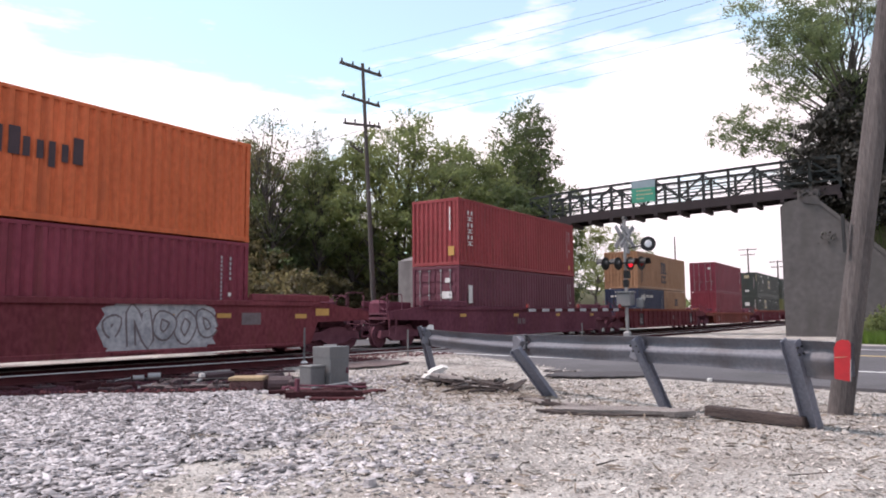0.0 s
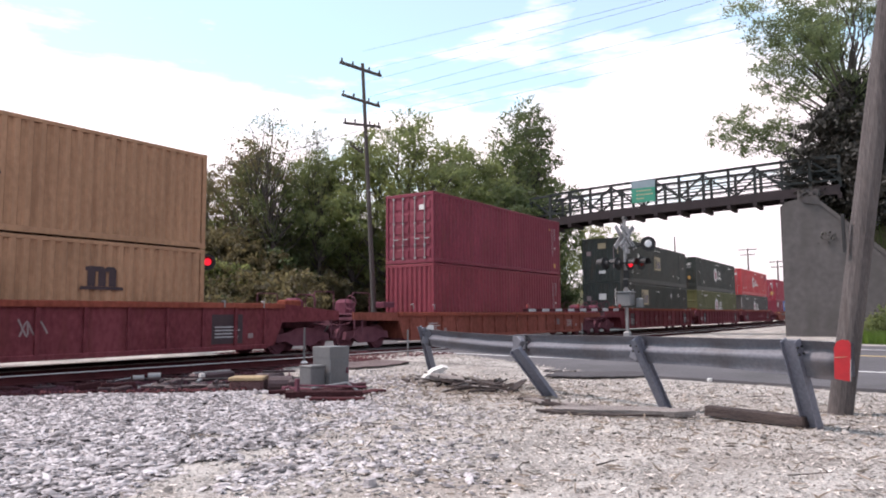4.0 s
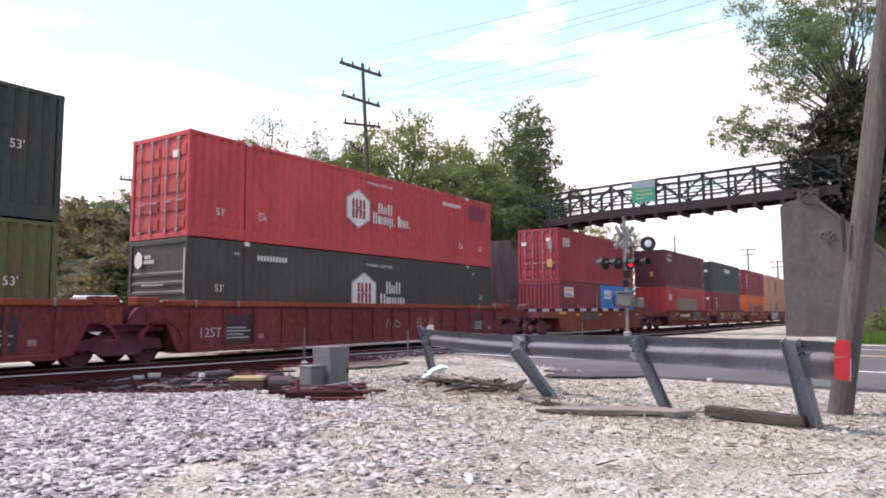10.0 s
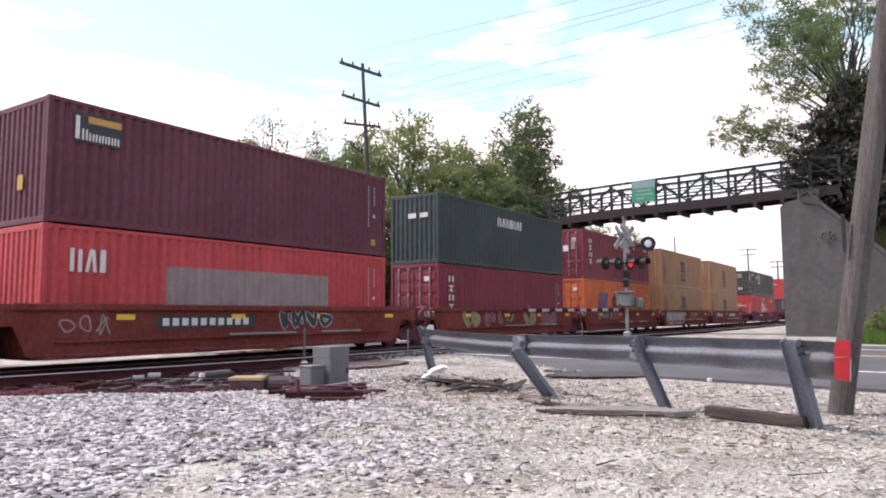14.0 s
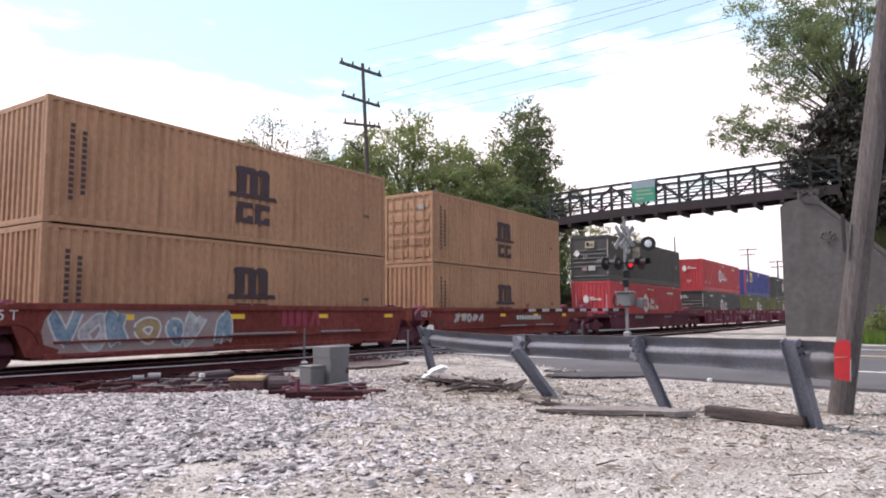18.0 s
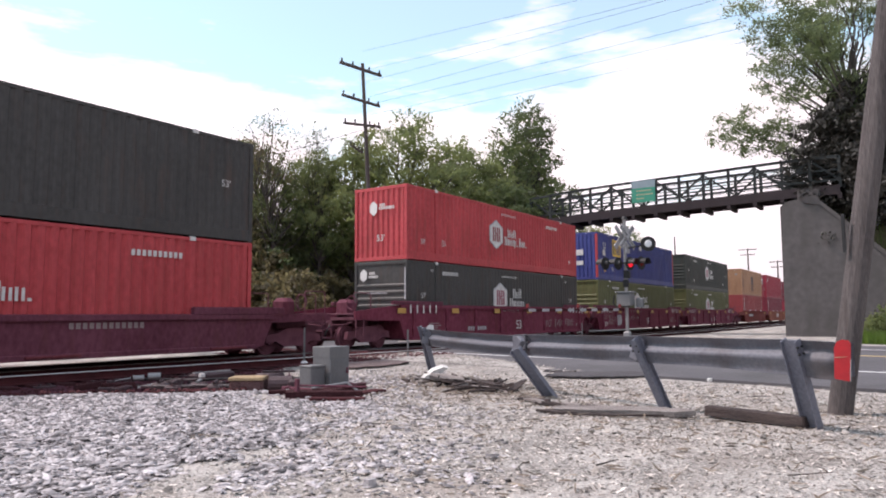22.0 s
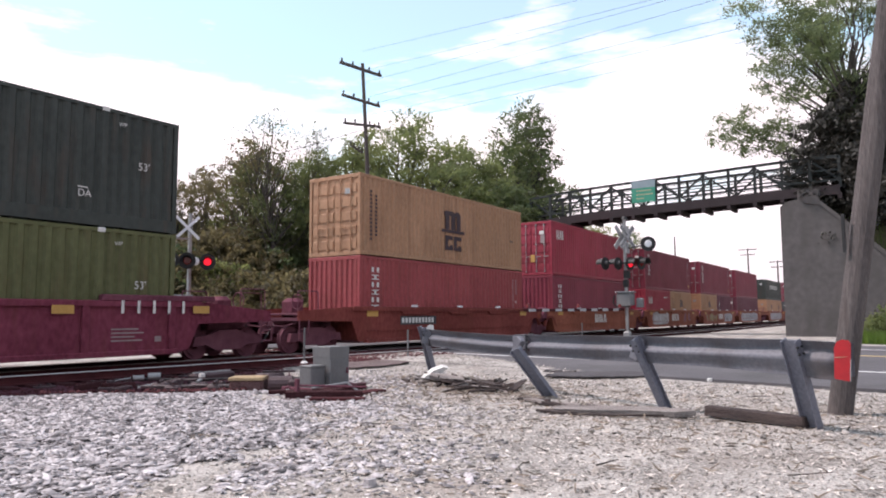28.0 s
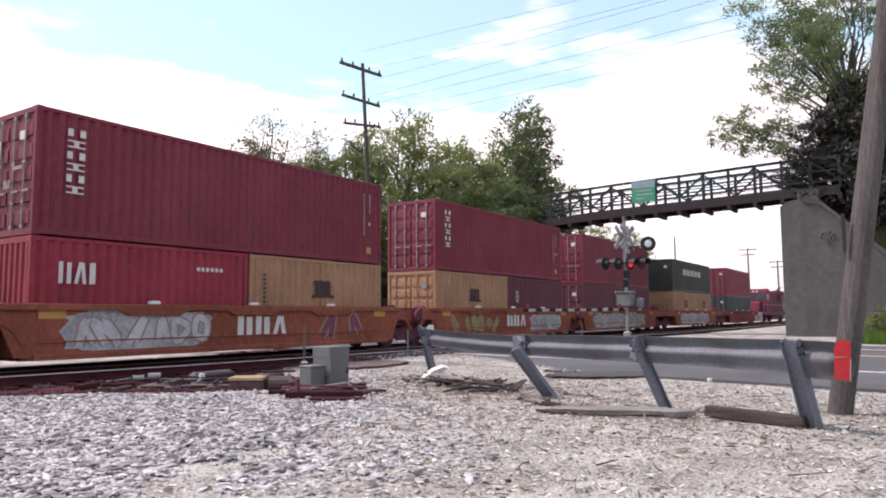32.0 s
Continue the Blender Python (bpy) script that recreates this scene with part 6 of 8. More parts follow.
part("roof_rack", Build().tube((-0.9, -0.6, 1.84), (0.7, -0.6, 1.86), 0.03).tube((-0.9, 0.6, 1.84), (0.7, 0.6, 1.86), 0.03), LAMP_BLACK, car)
part("roof", Build().soft(-0.95, 0.75, -0.74, 0.74, 1.7, 1.82, 0.05), CAR_WHITE, car)
for x in (-1.35, 1.35):
    for y in (-0.9, 0.72):
        w = part("wheel", Build().tube((x, y, 0.33), (x, y + 0.2, 0.33), 0.33, n=20), LAMP_BLACK, car)
        part("rim", Build().tube((x, y - 0.01, 0.33), (x, y + 0.21, 0.33), 0.2, n=14), MAST_GREY, w)
for y in (-0.65, 0.65):
    part("headlight", Build().soft(-2.24, -2.18, y - 0.18, y + 0.18, 0.68, 0.84, 0.02), LENS_WHITE, car)
second = copy_thing(car, pose(23.98, 35.93, -0.02, 0, 0, -47) @ Matrix.Diagonal((0.9, 1.0, 1.12, 1)))
tagged(second, "white car first in line beyond the tracks")
third = copy_thing(car, pose(18.5, 28.0, -0.02, 0, 0, 52) @ Matrix.Diagonal((0.85, 0.9, 0.84, 1)))
tagged(third, "white car queueing in front of another beyond the tracks")


# ---- the train ----
NEAR_FACE = 15.98
# travelled way in metres: a gentle slowing from 12.1 to 10.5 m/s
def travelled(t):
    s = t / 32.0
    return 32.0 * (12.1004 * s + 0.1805 * s ** 2 - 1.3055 * s ** 3 + 0.4851 * s ** 4)


MOVERS = []
PANELS = {}


def corrugated(length, height, depth, pitch=0.278):
    """A folded steel sheet in x and z, outer folds at y = 0, with a flat back."""
    key = (round(length, 3), round(height, 3), depth, pitch)
    if key in PANELS:
        return PANELS[key]
    n = max(2, round(length / pitch))
    p = length / n
    prof = []
    for i in range(n):
        x = i * p
        prof += [(x, depth), (x + 0.30 * p, depth), (x + 0.46 * p, 0.0), (x + 0.84 * p, 0.0)]
    prof += [(length, depth)]
    prof += [(length, depth + 0.012), (0, depth + 0.012)]
    b = Build().prism([(x, y) for x, y in prof][::-1], 0.0, height, "z")
    PANELS[key] = b
    return b


def folded_patch(x, w, h, length, pitch, depth, pw=0.13):
    """A thin coat of paint that follows the folds of a container's side from x to x + w."""
    n = max(2, round((length - 2 * pw) / pitch))
    p = (length - 2 * pw) / n
    line = []
    for i in range(n):
        for k, q in ((0.0, depth), (0.30, depth), (0.46, 0.0), (0.84, 0.0)):
            line.append((pw + (i + k) * p, q))
    line.append((length - pw, depth))
    xs, ys = [a for a, _ in line], [c for _, c in line]
    run = [(x, float(np.interp(x, xs, ys)))] + [a for a in line if x < a[0] < x + w] + [(x + w, float(np.interp(x + w, xs, ys)))]
    return Build().prism([(a, c + 0.008) for a, c in run] + [(a, c + 0.011) for a, c in run[::-1]], 0, h, "z")


def shared(cache, key, make):
    if key not in cache:
        cache[key] = make()
    return cache[key]


MESHES = {}


def word_bars(parent, material, at, n, w, h, gap=0.34, tall=()):
    """Plain bars of a word's size: small words one block a letter, large words two upright strokes a letter."""
    step = w / n
    for i in range(n):
        k = h * (1.0 if i in tall or not tall else 0.72)
        wide = (1 - gap) * step

        def made():
            if h < 0.2:
                return Build().box(0, wide, -0.003, 0.0, 0, k).mesh("letter_block", material)
            return Build().box(0, wide * 0.36, -0.003, 0.0, 0, k).box(wide * 0.62, wide, -0.003, 0.0, 0, k * 0.97).mesh("letter_block", material)
        part("letter_block", shared(MESHES, ("letter", round(wide, 3), round(k, 3), h < 0.2, material.name), made), None, parent, at=at @ pose(i * step, 0, 0))


def rhythm_bars(parent, material, at, w, h, pattern, weight=0.34):
    """Plain upright strokes that follow a word's rhythm. T: tall pair, x: low pair, p: low pair that hangs, l: tall single, i: low single, -: dash, '.': dot, space: gap."""
    room = {"T": 1.0, "x": 0.92, "p": 0.92, "l": 0.5, "i": 0.5, "-": 0.6, ".": 0.4, " ": 0.5, "V": 1.0}
    total = sum(room[c] for c in pattern)
    x = 0.0
    for c in pattern:
        step = w * room[c] / total
        wide = step * 0.8
        z0, z1 = {"T": (0, h), "x": (0, 0.7 * h), "p": (-0.25 * h, 0.7 * h), "l": (0, h), "i": (0, 0.7 * h), "-": (0.3 * h, 0.43 * h), ".": (0, 0.16 * h), "V": (0, h)}.get(c, (0, 0))
        if c != " ":
            def made():
                b = Build()
                if c in "li-.":
                    return b.box(0, wide, -0.003, 0.0, z0, z1).mesh("letter_block", material)
                low = z1 * 0.62 if c == "p" else z0
                if c == "V":
                    return b.prism([(0, z0), (0.3 * wide, z0), (0.66 * wide, z1), (0.36 * wide, z1)], -0.003, 0).prism([(0.5 * wide, z1 * 0.98), (0.8 * wide, z1 * 0.98), (wide, z0), (0.7 * wide, z0)], -0.0036, -0.0006).mesh("letter_block", material)
                return b.box(0, wide * weight, -0.003, 0.0, z0, z1).box(wide * (1 - weight), wide, -0.003, 0.0, 0, z1 * 0.96).mesh("letter_block", material)
            part("letter_block", shared(MESHES, ("rhythm", c, round(wide, 3), round(h, 3), weight, material.name), made), None, parent, at=at @ pose(x, 0, 0))
        x += step


def stack_bars(parent, material, at, n, w, h, gap=0.36):
    """Blocks one above the other; large ones as two strokes and a crossing bar of their own thickness."""
    step = h / n
    tall = (1 - gap) * step

    def made():
        if w < 0.2:
            return Build().box(0, w, -0.003, 0.0, 0, tall).mesh("letter_block", material)
        return Build().box(0, w, -0.003, 0.0, 0, tall * 0.2).box(0, w, -0.003, 0.0, tall * 0.8, tall).box(w * 0.36, w * 0.64, -0.003, 0.0, tall * 0.2, tall * 0.8).mesh("letter_block", material)
    def other():
        return Build().box(0, w * 0.3, -0.003, 0.0, 0, tall).box(w * 0.68, w, -0.003, 0.0, 0, tall).mesh("letter_block", material)
    me = shared(MESHES, ("stack", round(w, 3), round(tall, 3), material.name), made)
    pair = shared(MESHES, ("stack pair", round(w, 3), round(tall, 3), material.name), other) if w >= 0.2 else me
    for i in range(n):
        part("letter_block", pair if i % 2 else me, None, parent, at=at @ pose(0, 0, i * step))


def hexagon(w, h):
    """A six-cornered plate standing on a corner."""
    return Build().prism([(0, 0.25 * h), (0.5 * w, 0), (w, 0.25 * h), (w, 0.75 * h), (0.5 * w, h), (0, 0.75 * h)], -0.003, 0.0)


def badge(parent, x, z, w, h, back, front, y):
    part("badge_edge", hexagon(w, h), GREY_EDGE, parent, "grey rim of a badge", at=pose(x, y, z))
    part("badge", hexagon(w * 0.9, h * 0.9), back, parent, "white six-cornered badge", at=pose(x + 0.05 * w, y - 0.004, z + 0.05 * h))
    for k in (0.23, 0.68):
        part("badge_bar", Build().box(k * w, (k + 0.095) * w, -0.003, 0, 0.26 * h, 0.74 * h), front, parent, at=pose(x, y - 0.008, z))
    mark = [(0.37, 0.26), (0.465, 0.26), (0.465, 0.45), (0.535, 0.45), (0.535, 0.26), (0.63, 0.26), (0.63, 0.74), (0.535, 0.74), (0.535, 0.55), (0.465, 0.55), (0.465, 0.74), (0.37, 0.74)]
    part("badge_mark", Build().prism([(p * w, q * h) for p, q in mark], -0.003, 0), front, parent, at=pose(x, y - 0.008, z))
    part("badge_slit", Build().box(0.2 * w, 0.8 * w, -0.003, 0, 0.492 * h, 0.508 * h), back, parent, at=pose(x, y - 0.0115, z))


def arch_logo(parent, x, z, w, y, lower=True):
    """A dark three-legged arch on a bar, over two hooked blocks, on the ochre containers."""
    arch = [(0.17, 0.055), (0.17, 0.38), (0.12, 0.38), (0.12, 0.46), (0.2, 0.48), (0.5, 0.48), (0.56, 0.44), (0.6, 0.48), (0.76, 0.48), (0.82, 0.42), (0.82, 0.055),
            (0.65, 0.055), (0.65, 0.37), (0.58, 0.37), (0.58, 0.055), (0.41, 0.055), (0.41, 0.37), (0.34, 0.37), (0.34, 0.055)]
    part("emblem_arch", Build().prism([(p * w, q * w) for p, q in arch], -0.003, 0), EMBLEM, parent, "dark painted emblem", at=pose(x, y, z))
    part("emblem_bar", Build().prism([(0, -0.02 * w), (0.03 * w, 0.05 * w), (0.97 * w, 0.05 * w), (w, -0.02 * w)], -0.003, 0), EMBLEM, parent, at=pose(x, y, z))
    for k in (0.16, 0.52) if lower else ():
        hook = [(0, -0.42), (0, -0.09), (0.32, -0.09), (0.32, -0.18), (0.12, -0.18), (0.12, -0.34), (0.2, -0.34), (0.2, -0.3), (0.32, -0.3), (0.32, -0.42)]
        part("emblem_block", Build().prism([((k + p) * w, q * w) for p, q in hook], -0.003, 0), EMBLEM, parent, at=pose(x, y, z))


COLOUR_WORDS = {"orange": "orange", "maroon": "maroon", "red": "red", "bright_red": "bright red", "dark_maroon": "dark maroon", "crimson": "crimson red",
                "yellow": "ochre yellow", "navy": "navy blue", "green": "dark green", "olive": "olive green", "blue": "royal blue", "sky": "light blue",
                "claret": "dull claret red", "slate": "dark slate grey", "teal": "grey-green", "pink_red": "faded red"}


def container(x0, z0, length, height, colour, marks=(), end="door", smooth=False, place="stacked on the rail car", post_colour=None):
    """A steel shipping container with its near long side in the plane y = NEAR_FACE; x0, z0: its lower corner at the start."""
    long_box = length > 14
    width = 2.591 if long_box else 2.438
    y0 = NEAR_FACE - (width - 2.438) / 2
    feet = {True: "long", False: "forty-foot" if length > 8 else "short"}[long_box]
    ob = thing("shipping_container", f"{COLOUR_WORDS[colour]} {feet} steel shipping container {place}", "container", "containers on the train")
    mat = PAINT[colour]
    post_mat = PAINT[post_colour] if post_colour else mat
    pw, dep = 0.13, 0.022 if smooth else 0.05
    sill = 0.33 if long_box else 0.16
    ph = height - sill - 0.09

    def side_panel():
        return corrugated(length - 2 * pw, ph, dep, 0.30 if long_box else 0.278).mesh("side_panel", mat)
    me = shared(MESHES, ("side", length, height, dep, colour), side_panel)
    part("side_panel", me, None, ob, at=pose(pw, 0.012, sill))
    part("side_panel", me, None, ob, at=pose(length - pw, width - 0.012, sill, 0, 0, 180))
    rail_b = shared(MESHES, ("brail", length, width, colour), lambda: Build().soft(pw, length - pw, 0.004, 0.07, 0.02, sill, 0.012).mesh("bottom_rail", mat))
    rail_t = shared(MESHES, ("trail", length, width, colour), lambda: Build().soft(pw, length - pw, 0.006, 0.07, -0.09, 0.0, 0.012).mesh("top_rail", mat))
    for yy, turn in ((0, 0), (width, 180)):
        xx = 0 if turn == 0 else length
        part("bottom_rail", rail_b, None, ob, at=pose(xx, yy, 0, 0, 0, turn))
        part("top_rail", rail_t, None, ob, at=pose(xx, yy, height - 0.004, 0, 0, turn))
    post = shared(MESHES, ("post", height, post_mat.name), lambda: Build().soft(0, pw, 0, pw, 0.1, height - 0.1, 0.015).mesh("corner_post", post_mat))
    cast = shared(MESHES, ("cast", mat.name), lambda: Build().soft(-0.004, 0.174, -0.004, 0.158, 0, 0.118, 0.01).mesh("corner_casting", mat))
    for xx, yy, turn in ((0, 0, 0), (length, 0, 90), (length, width, 180), (0, width, 270)):
        part("corner_post", post, None, ob, at=pose(xx, yy, 0, 0, 0, turn))
        part("corner_casting", cast, None, ob, at=pose(xx, yy, 0, 0, 0, turn))
        part("corner_casting", cast, None, ob, at=pose(xx, yy, height - 0.118, 0, 0, turn))
    roof = shared(MESHES, ("roof", length, width, colour), lambda: Build().box(0.08, length - 0.08, 0.06, width - 0.06, -0.05, -0.012).mesh("roof", mat))
    part("roof", roof, None, ob, at=pose(0, 0, height))
    if long_box:
        mid = shared(MESHES, ("mid", height, mat.name), lambda: Build().soft(0, 0.15, -0.002, 0.07, 0.0, height, 0.012).mesh("lifting_post", mat))
        knob = shared(MESHES, ("knob", 0), lambda: Build().soft(-0.02, 0.17, -0.012, 0.12, 0, 0.11, 0.012).mesh("lifting_casting", WHITE if colour in ("green", "olive", "slate") else mat))
        for xx in (1.95, length - 2.1):
            part("lifting_post", mid, None, ob, at=pose(xx, 0, 0))
            part("lifting_casting", knob, None, ob, at=pose(xx, 0, height - 0.1))
    # ends
    cross = shared(MESHES, ("cross", width, colour), lambda: Build().soft(0.004, 0.09, pw, width - pw, 0, 0.13, 0.012).mesh("end_rail", mat))
    for xx, turn in ((0, 0), (length, 180)):
        yy = 0 if turn == 0 else width
        part("end_rail", cross, None, ob, at=pose(xx, yy, 0.004, 0, 0, turn))
        part("end_rail", cross, None, ob, at=pose(xx, yy, height - 0.136, 0, 0, turn))
    if end == "wall":
        em = shared(MESHES, ("end", width, height, colour), lambda: corrugated(width - 2 * pw, height - 0.24, 0.045, 0.25).mesh("end_wall", mat))
        part("end_wall", em, None, ob, at=pose(0.012, width - pw, 0.12, 0, 0, -90))
    elif end == "ribbed":
        def rib():
            hh = height - 0.24
            prof = [(0.0, 0.06), (0.0, 0.035)]
            for z in (0.1, 0.72, 0.98, 1.24, 1.5, 1.76):
                prof += [(z, 0.035), (z + 0.02, 0.0), (z + 0.09, 0.0), (z + 0.13, 0.035)]
            prof += [(hh, 0.035), (hh, 0.06)]
            return Build().prism([(y, z) for z, y in prof], 0, width - 2 * pw, "x").mesh("end_wall", mat)
        part("end_wall", shared(MESHES, ("ribend", width, height, colour), rib), None, ob, at=pose(0.012, width - pw, 0.12, 0, 0, -90))
    else:
        dw = (width - 2 * pw) / 2

        def leaf():
            b = Build().box(0.01, dw - 0.01, 0.03, 0.06, 0, height - 0.24)
            for k in range(5):
                b.soft(0.05, dw - 0.05, 0.0, 0.035, 0.12 + k * (height - 0.4) / 5, 0.12 + (k + 0.62) * (height - 0.4) / 5, 0.012)
            return b.mesh("door_leaf", mat)

        def rod():
            b = Build().tube((0, -0.03, 0.02), (0, -0.03, height - 0.26), 0.017, n=6)
            for z in (0.05, 0.6, 1.5, height - 0.35):
                b.box(-0.05, 0.05, -0.045, 0.0, z, z + 0.06)
            b.box(-0.02, 0.26, -0.05, -0.03, 0.85, 0.89)
            return b.mesh("lock_rod", MAST_GREY if colour not in ("green", "yellow", "slate") else mat)
        lm = shared(MESHES, ("leaf", width, height, colour), leaf)
        rm = shared(MESHES, ("rod", height, colour in ("green", "yellow"), colour if colour in ("green", "yellow") else ""), rod)
        for k in range(2):
            door = part("door_leaf", lm, None, ob, at=pose(0.012, width - pw - k * dw, 0.12, 0, 0, -90))
            for xx in (0.28 * dw, 0.72 * dw):
                part("lock_rod", rm, None, door, at=pose(xx, 0, 0))
        part("data_plate", Build().box(-0.012, -0.004, 0.42, 0.7, height - 0.72, height - 0.52), WHITE if colour != "yellow" else MAST_GREY, ob)
    part("end_wall", shared(MESHES, ("end", width, height, colour), lambda: corrugated(width - 2 * pw, height - 0.24, 0.045, 0.25).mesh("end_wall", mat)), None, ob, at=pose(length - 0.012, pw, 0.12, 0, 0, 90))
    # markings on the near side
    for i, m in enumerate(marks):
        kind, x, z = m[:3]
        yy = -0.006 - 0.0009 * i
        if kind == "word":
            word_bars(ob, m[6], pose(x, yy - 0.004, z), m[5], m[3], m[4], tall=m[7] if len(m) > 7 else ())
        elif kind == "bars":
            rhythm_bars(ob, m[6], pose(x, yy - 0.004, z), m[3], m[4], m[5])
        elif kind == "stack":
            stack_bars(ob, m[6], pose(x, yy - 0.004, z), m[5], m[3], m[4])
        elif kind == "hex":
            badge(ob, x, z, m[3], m[4], WHITE, m[5], yy)
        elif kind == "arch":
            arch_logo(ob, x, z, m[3], yy, m[4])
        elif kind == "panel":
            part("panel", Build().box(0, m[3], -0.003, 0, 0, m[4]), m[5], ob, at=pose(x, yy, z))
        elif kind == "coat":
            part("panel", folded_patch(x, m[3], m[4], length, 0.30 if long_box else 0.278, dep), m[5], ob, at=pose(0, 0, z))
        elif kind == "placard":
            part("placard", Build().prism([(0, -m[3]), (m[3], 0), (0, m[3]), (-m[3], 0)], -0.003, 0), m[4], ob, at=pose(x, yy, z))
        elif kind == "text":
            part("painted_number", lettering(m[3], m[4], m[5]), None, ob, at=pose(x, yy, z))
        elif kind == "endbox":
            part("end_mark", Build().box(-0.03, -0.022, x, x + m[3], z, z + m[4]), m[5], ob)
        elif kind == "endhex":
            part("end_badge", hexagon(m[3], m[4]), WHITE, ob, "white six-cornered badge", at=pose(-0.026 - 0.0006 * i, x + m[3], z, 0, 0, -90))
        elif kind == "endword":
            word_bars(ob, m[6], pose(-0.026 - 0.0006 * i, x + m[3], z, 0, 0, -90), m[5], m[3], m[4])
        elif kind == "endtext":
            part("painted_number", lettering(m[3], m[4], m[5]), None, ob, at=pose(-0.026 - 0.0006 * i, x + 0.45, z, 0, 0, -90))
        elif kind == "endplacard":
            part("placard", Build().prism([(0, -m[3]), (m[3], 0), (0, m[3]), (-m[3], 0)], -0.003, 0), m[4], ob, at=pose(-0.026 - 0.0006 * i, x, z, 0, 0, -90))
        elif kind == "slant":
            part("emblem", Build().prism([(0, 0), (0.5 * m[3], 0), (m[3], m[4]), (0.3 * m[3], m[4])], -0.003, 0), m[5], ob, at=pose(x, yy, z))
    MOVERS.append((ob, x0, y0, z0))
    return ob


WHEELS = []


def truck(parent, x):
    """A two-axle freight truck under the car, at x along it."""
    holder = part("truck", shared(MESHES, "bolster", lambda: Build().soft(-0.25, 0.25, -0.95, 0.95, 0.42, 0.72, 0.03).mesh("truck", STEEL_DARK)), None, parent, at=pose(x, 1.22, 0))

    def frame_mesh():
        b = Build()
        b.prism([(-1.18, 0.36), (-1.12, 0.62), (-0.7, 0.66), (-0.3, 0.8), (0.3, 0.8), (0.7, 0.66), (1.12, 0.62), (1.18, 0.36), (0.75, 0.4), (0.42, 0.24), (-0.42, 0.24), (-0.75, 0.4)], -0.075, 0.075)
        return b.mesh("side_frame", STEEL_DARK)

    def spring():
        return Build().tube((0, 0, 0.3), (0, 0, 0.55), 0.08, n=8).mesh("spring", STEEL_DARK)

    def wheel_mesh():
        b = Build()
        b.tube((0, -0.04, 0), (0, 0.08, 0), 0.42, n=28)
        b.tube((0, 0.08, 0), (0, 0.11, 0), 0.45, n=28)
        b.tube((0, -0.075, 0), (0, -0.04, 0), 0.33, n=20)
        b.tube((0, -0.2, 0), (0, -0.075, 0), 0.12, n=12)
        return b.mesh("wheel", STEEL_DARK)
    for yy in (-1.0, 1.0):
        part("side_frame", shared(MESHES, "frame", frame_mesh), None, holder, at=pose(0, yy, 0))
    for dx in (-0.2, 0.0, 0.2):
        part("spring", shared(MESHES, "spring", spring), None, holder, at=pose(dx, -1.0, 0))
    wm = shared(MESHES, "wheel", wheel_mesh)
    am = shared(MESHES, "axle", lambda: Build().tube((0, -0.75, 0), (0, 0.75, 0), 0.08, n=10).mesh("axle", STEEL_DARK))
    for dx in (-0.88, 0.88):
        part("axle", am, None, holder, at=pose(dx, 0, 0.422))
        WHEELS.append((dx, -GAUGE, 0, part("wheel", wm, None, holder, at=pose(dx, -GAUGE, 0.422))))
        WHEELS.append((dx, GAUGE, 180, part("wheel", wm, None, holder, at=pose(dx, GAUGE, 0.422, 0, 0, 180))))


GRAFFITI_SEED = random.Random(21)


def ribbon(b, pts, w, y, d):
    """A flat bent stroke through the points in one piece, leaning a hair forward along its way."""
    closed = pts[0] == pts[-1]
    ring = pts[:-1] if closed else pts
    n = len(ring)

    def at(i):
        return ring[i % n] if closed else ring[min(n - 1, max(0, i))]
    line = []
    for i in range(n if closed else n - 1):
        p0, p1, p2, p3 = at(i - 1), at(i), at(i + 1), at(i + 2)
        for q in range(4):
            t = q / 4
            line.append(tuple(0.5 * (2 * e1 + (e2 - e0) * t + (2 * e0 - 5 * e1 + 4 * e2 - e3) * t * t + (3 * e1 - e0 - 3 * e2 + e3) * t ** 3) for e0, e1, e2, e3 in zip(p0, p1, p2, p3)))
    line.append(at(n))
    v = []
    for i, p in enumerate(line):
        q0, q1 = line[max(0, i - 1)], line[min(len(line) - 1, i + 1)]
        ux, uz = q1[0] - q0[0], q1[1] - q0[1]
        l = math.hypot(ux, uz) or 1.0
        nx, nz = -uz / l * w / 2, ux / l * w / 2
        f = y - d - 0.00004 * i
        v += [(p[0] + nx, f, p[1] + nz), (p[0] - nx, f, p[1] - nz), (p[0] - nx, f + 0.0012, p[1] - nz), (p[0] + nx, f + 0.0012, p[1] + nz)]
    m = len(line) - 1
    faces = [(0, 1, 2, 3), (4 * m + 3, 4 * m + 2, 4 * m + 1, 4 * m)]
    for i in range(m):
        for k in range(4):
            faces.append((4 * i + k, 4 * i + 4 + k, 4 * i + 4 + (k + 1) % 4, 4 * i + (k + 1) % 4))
    b.add(v, faces)


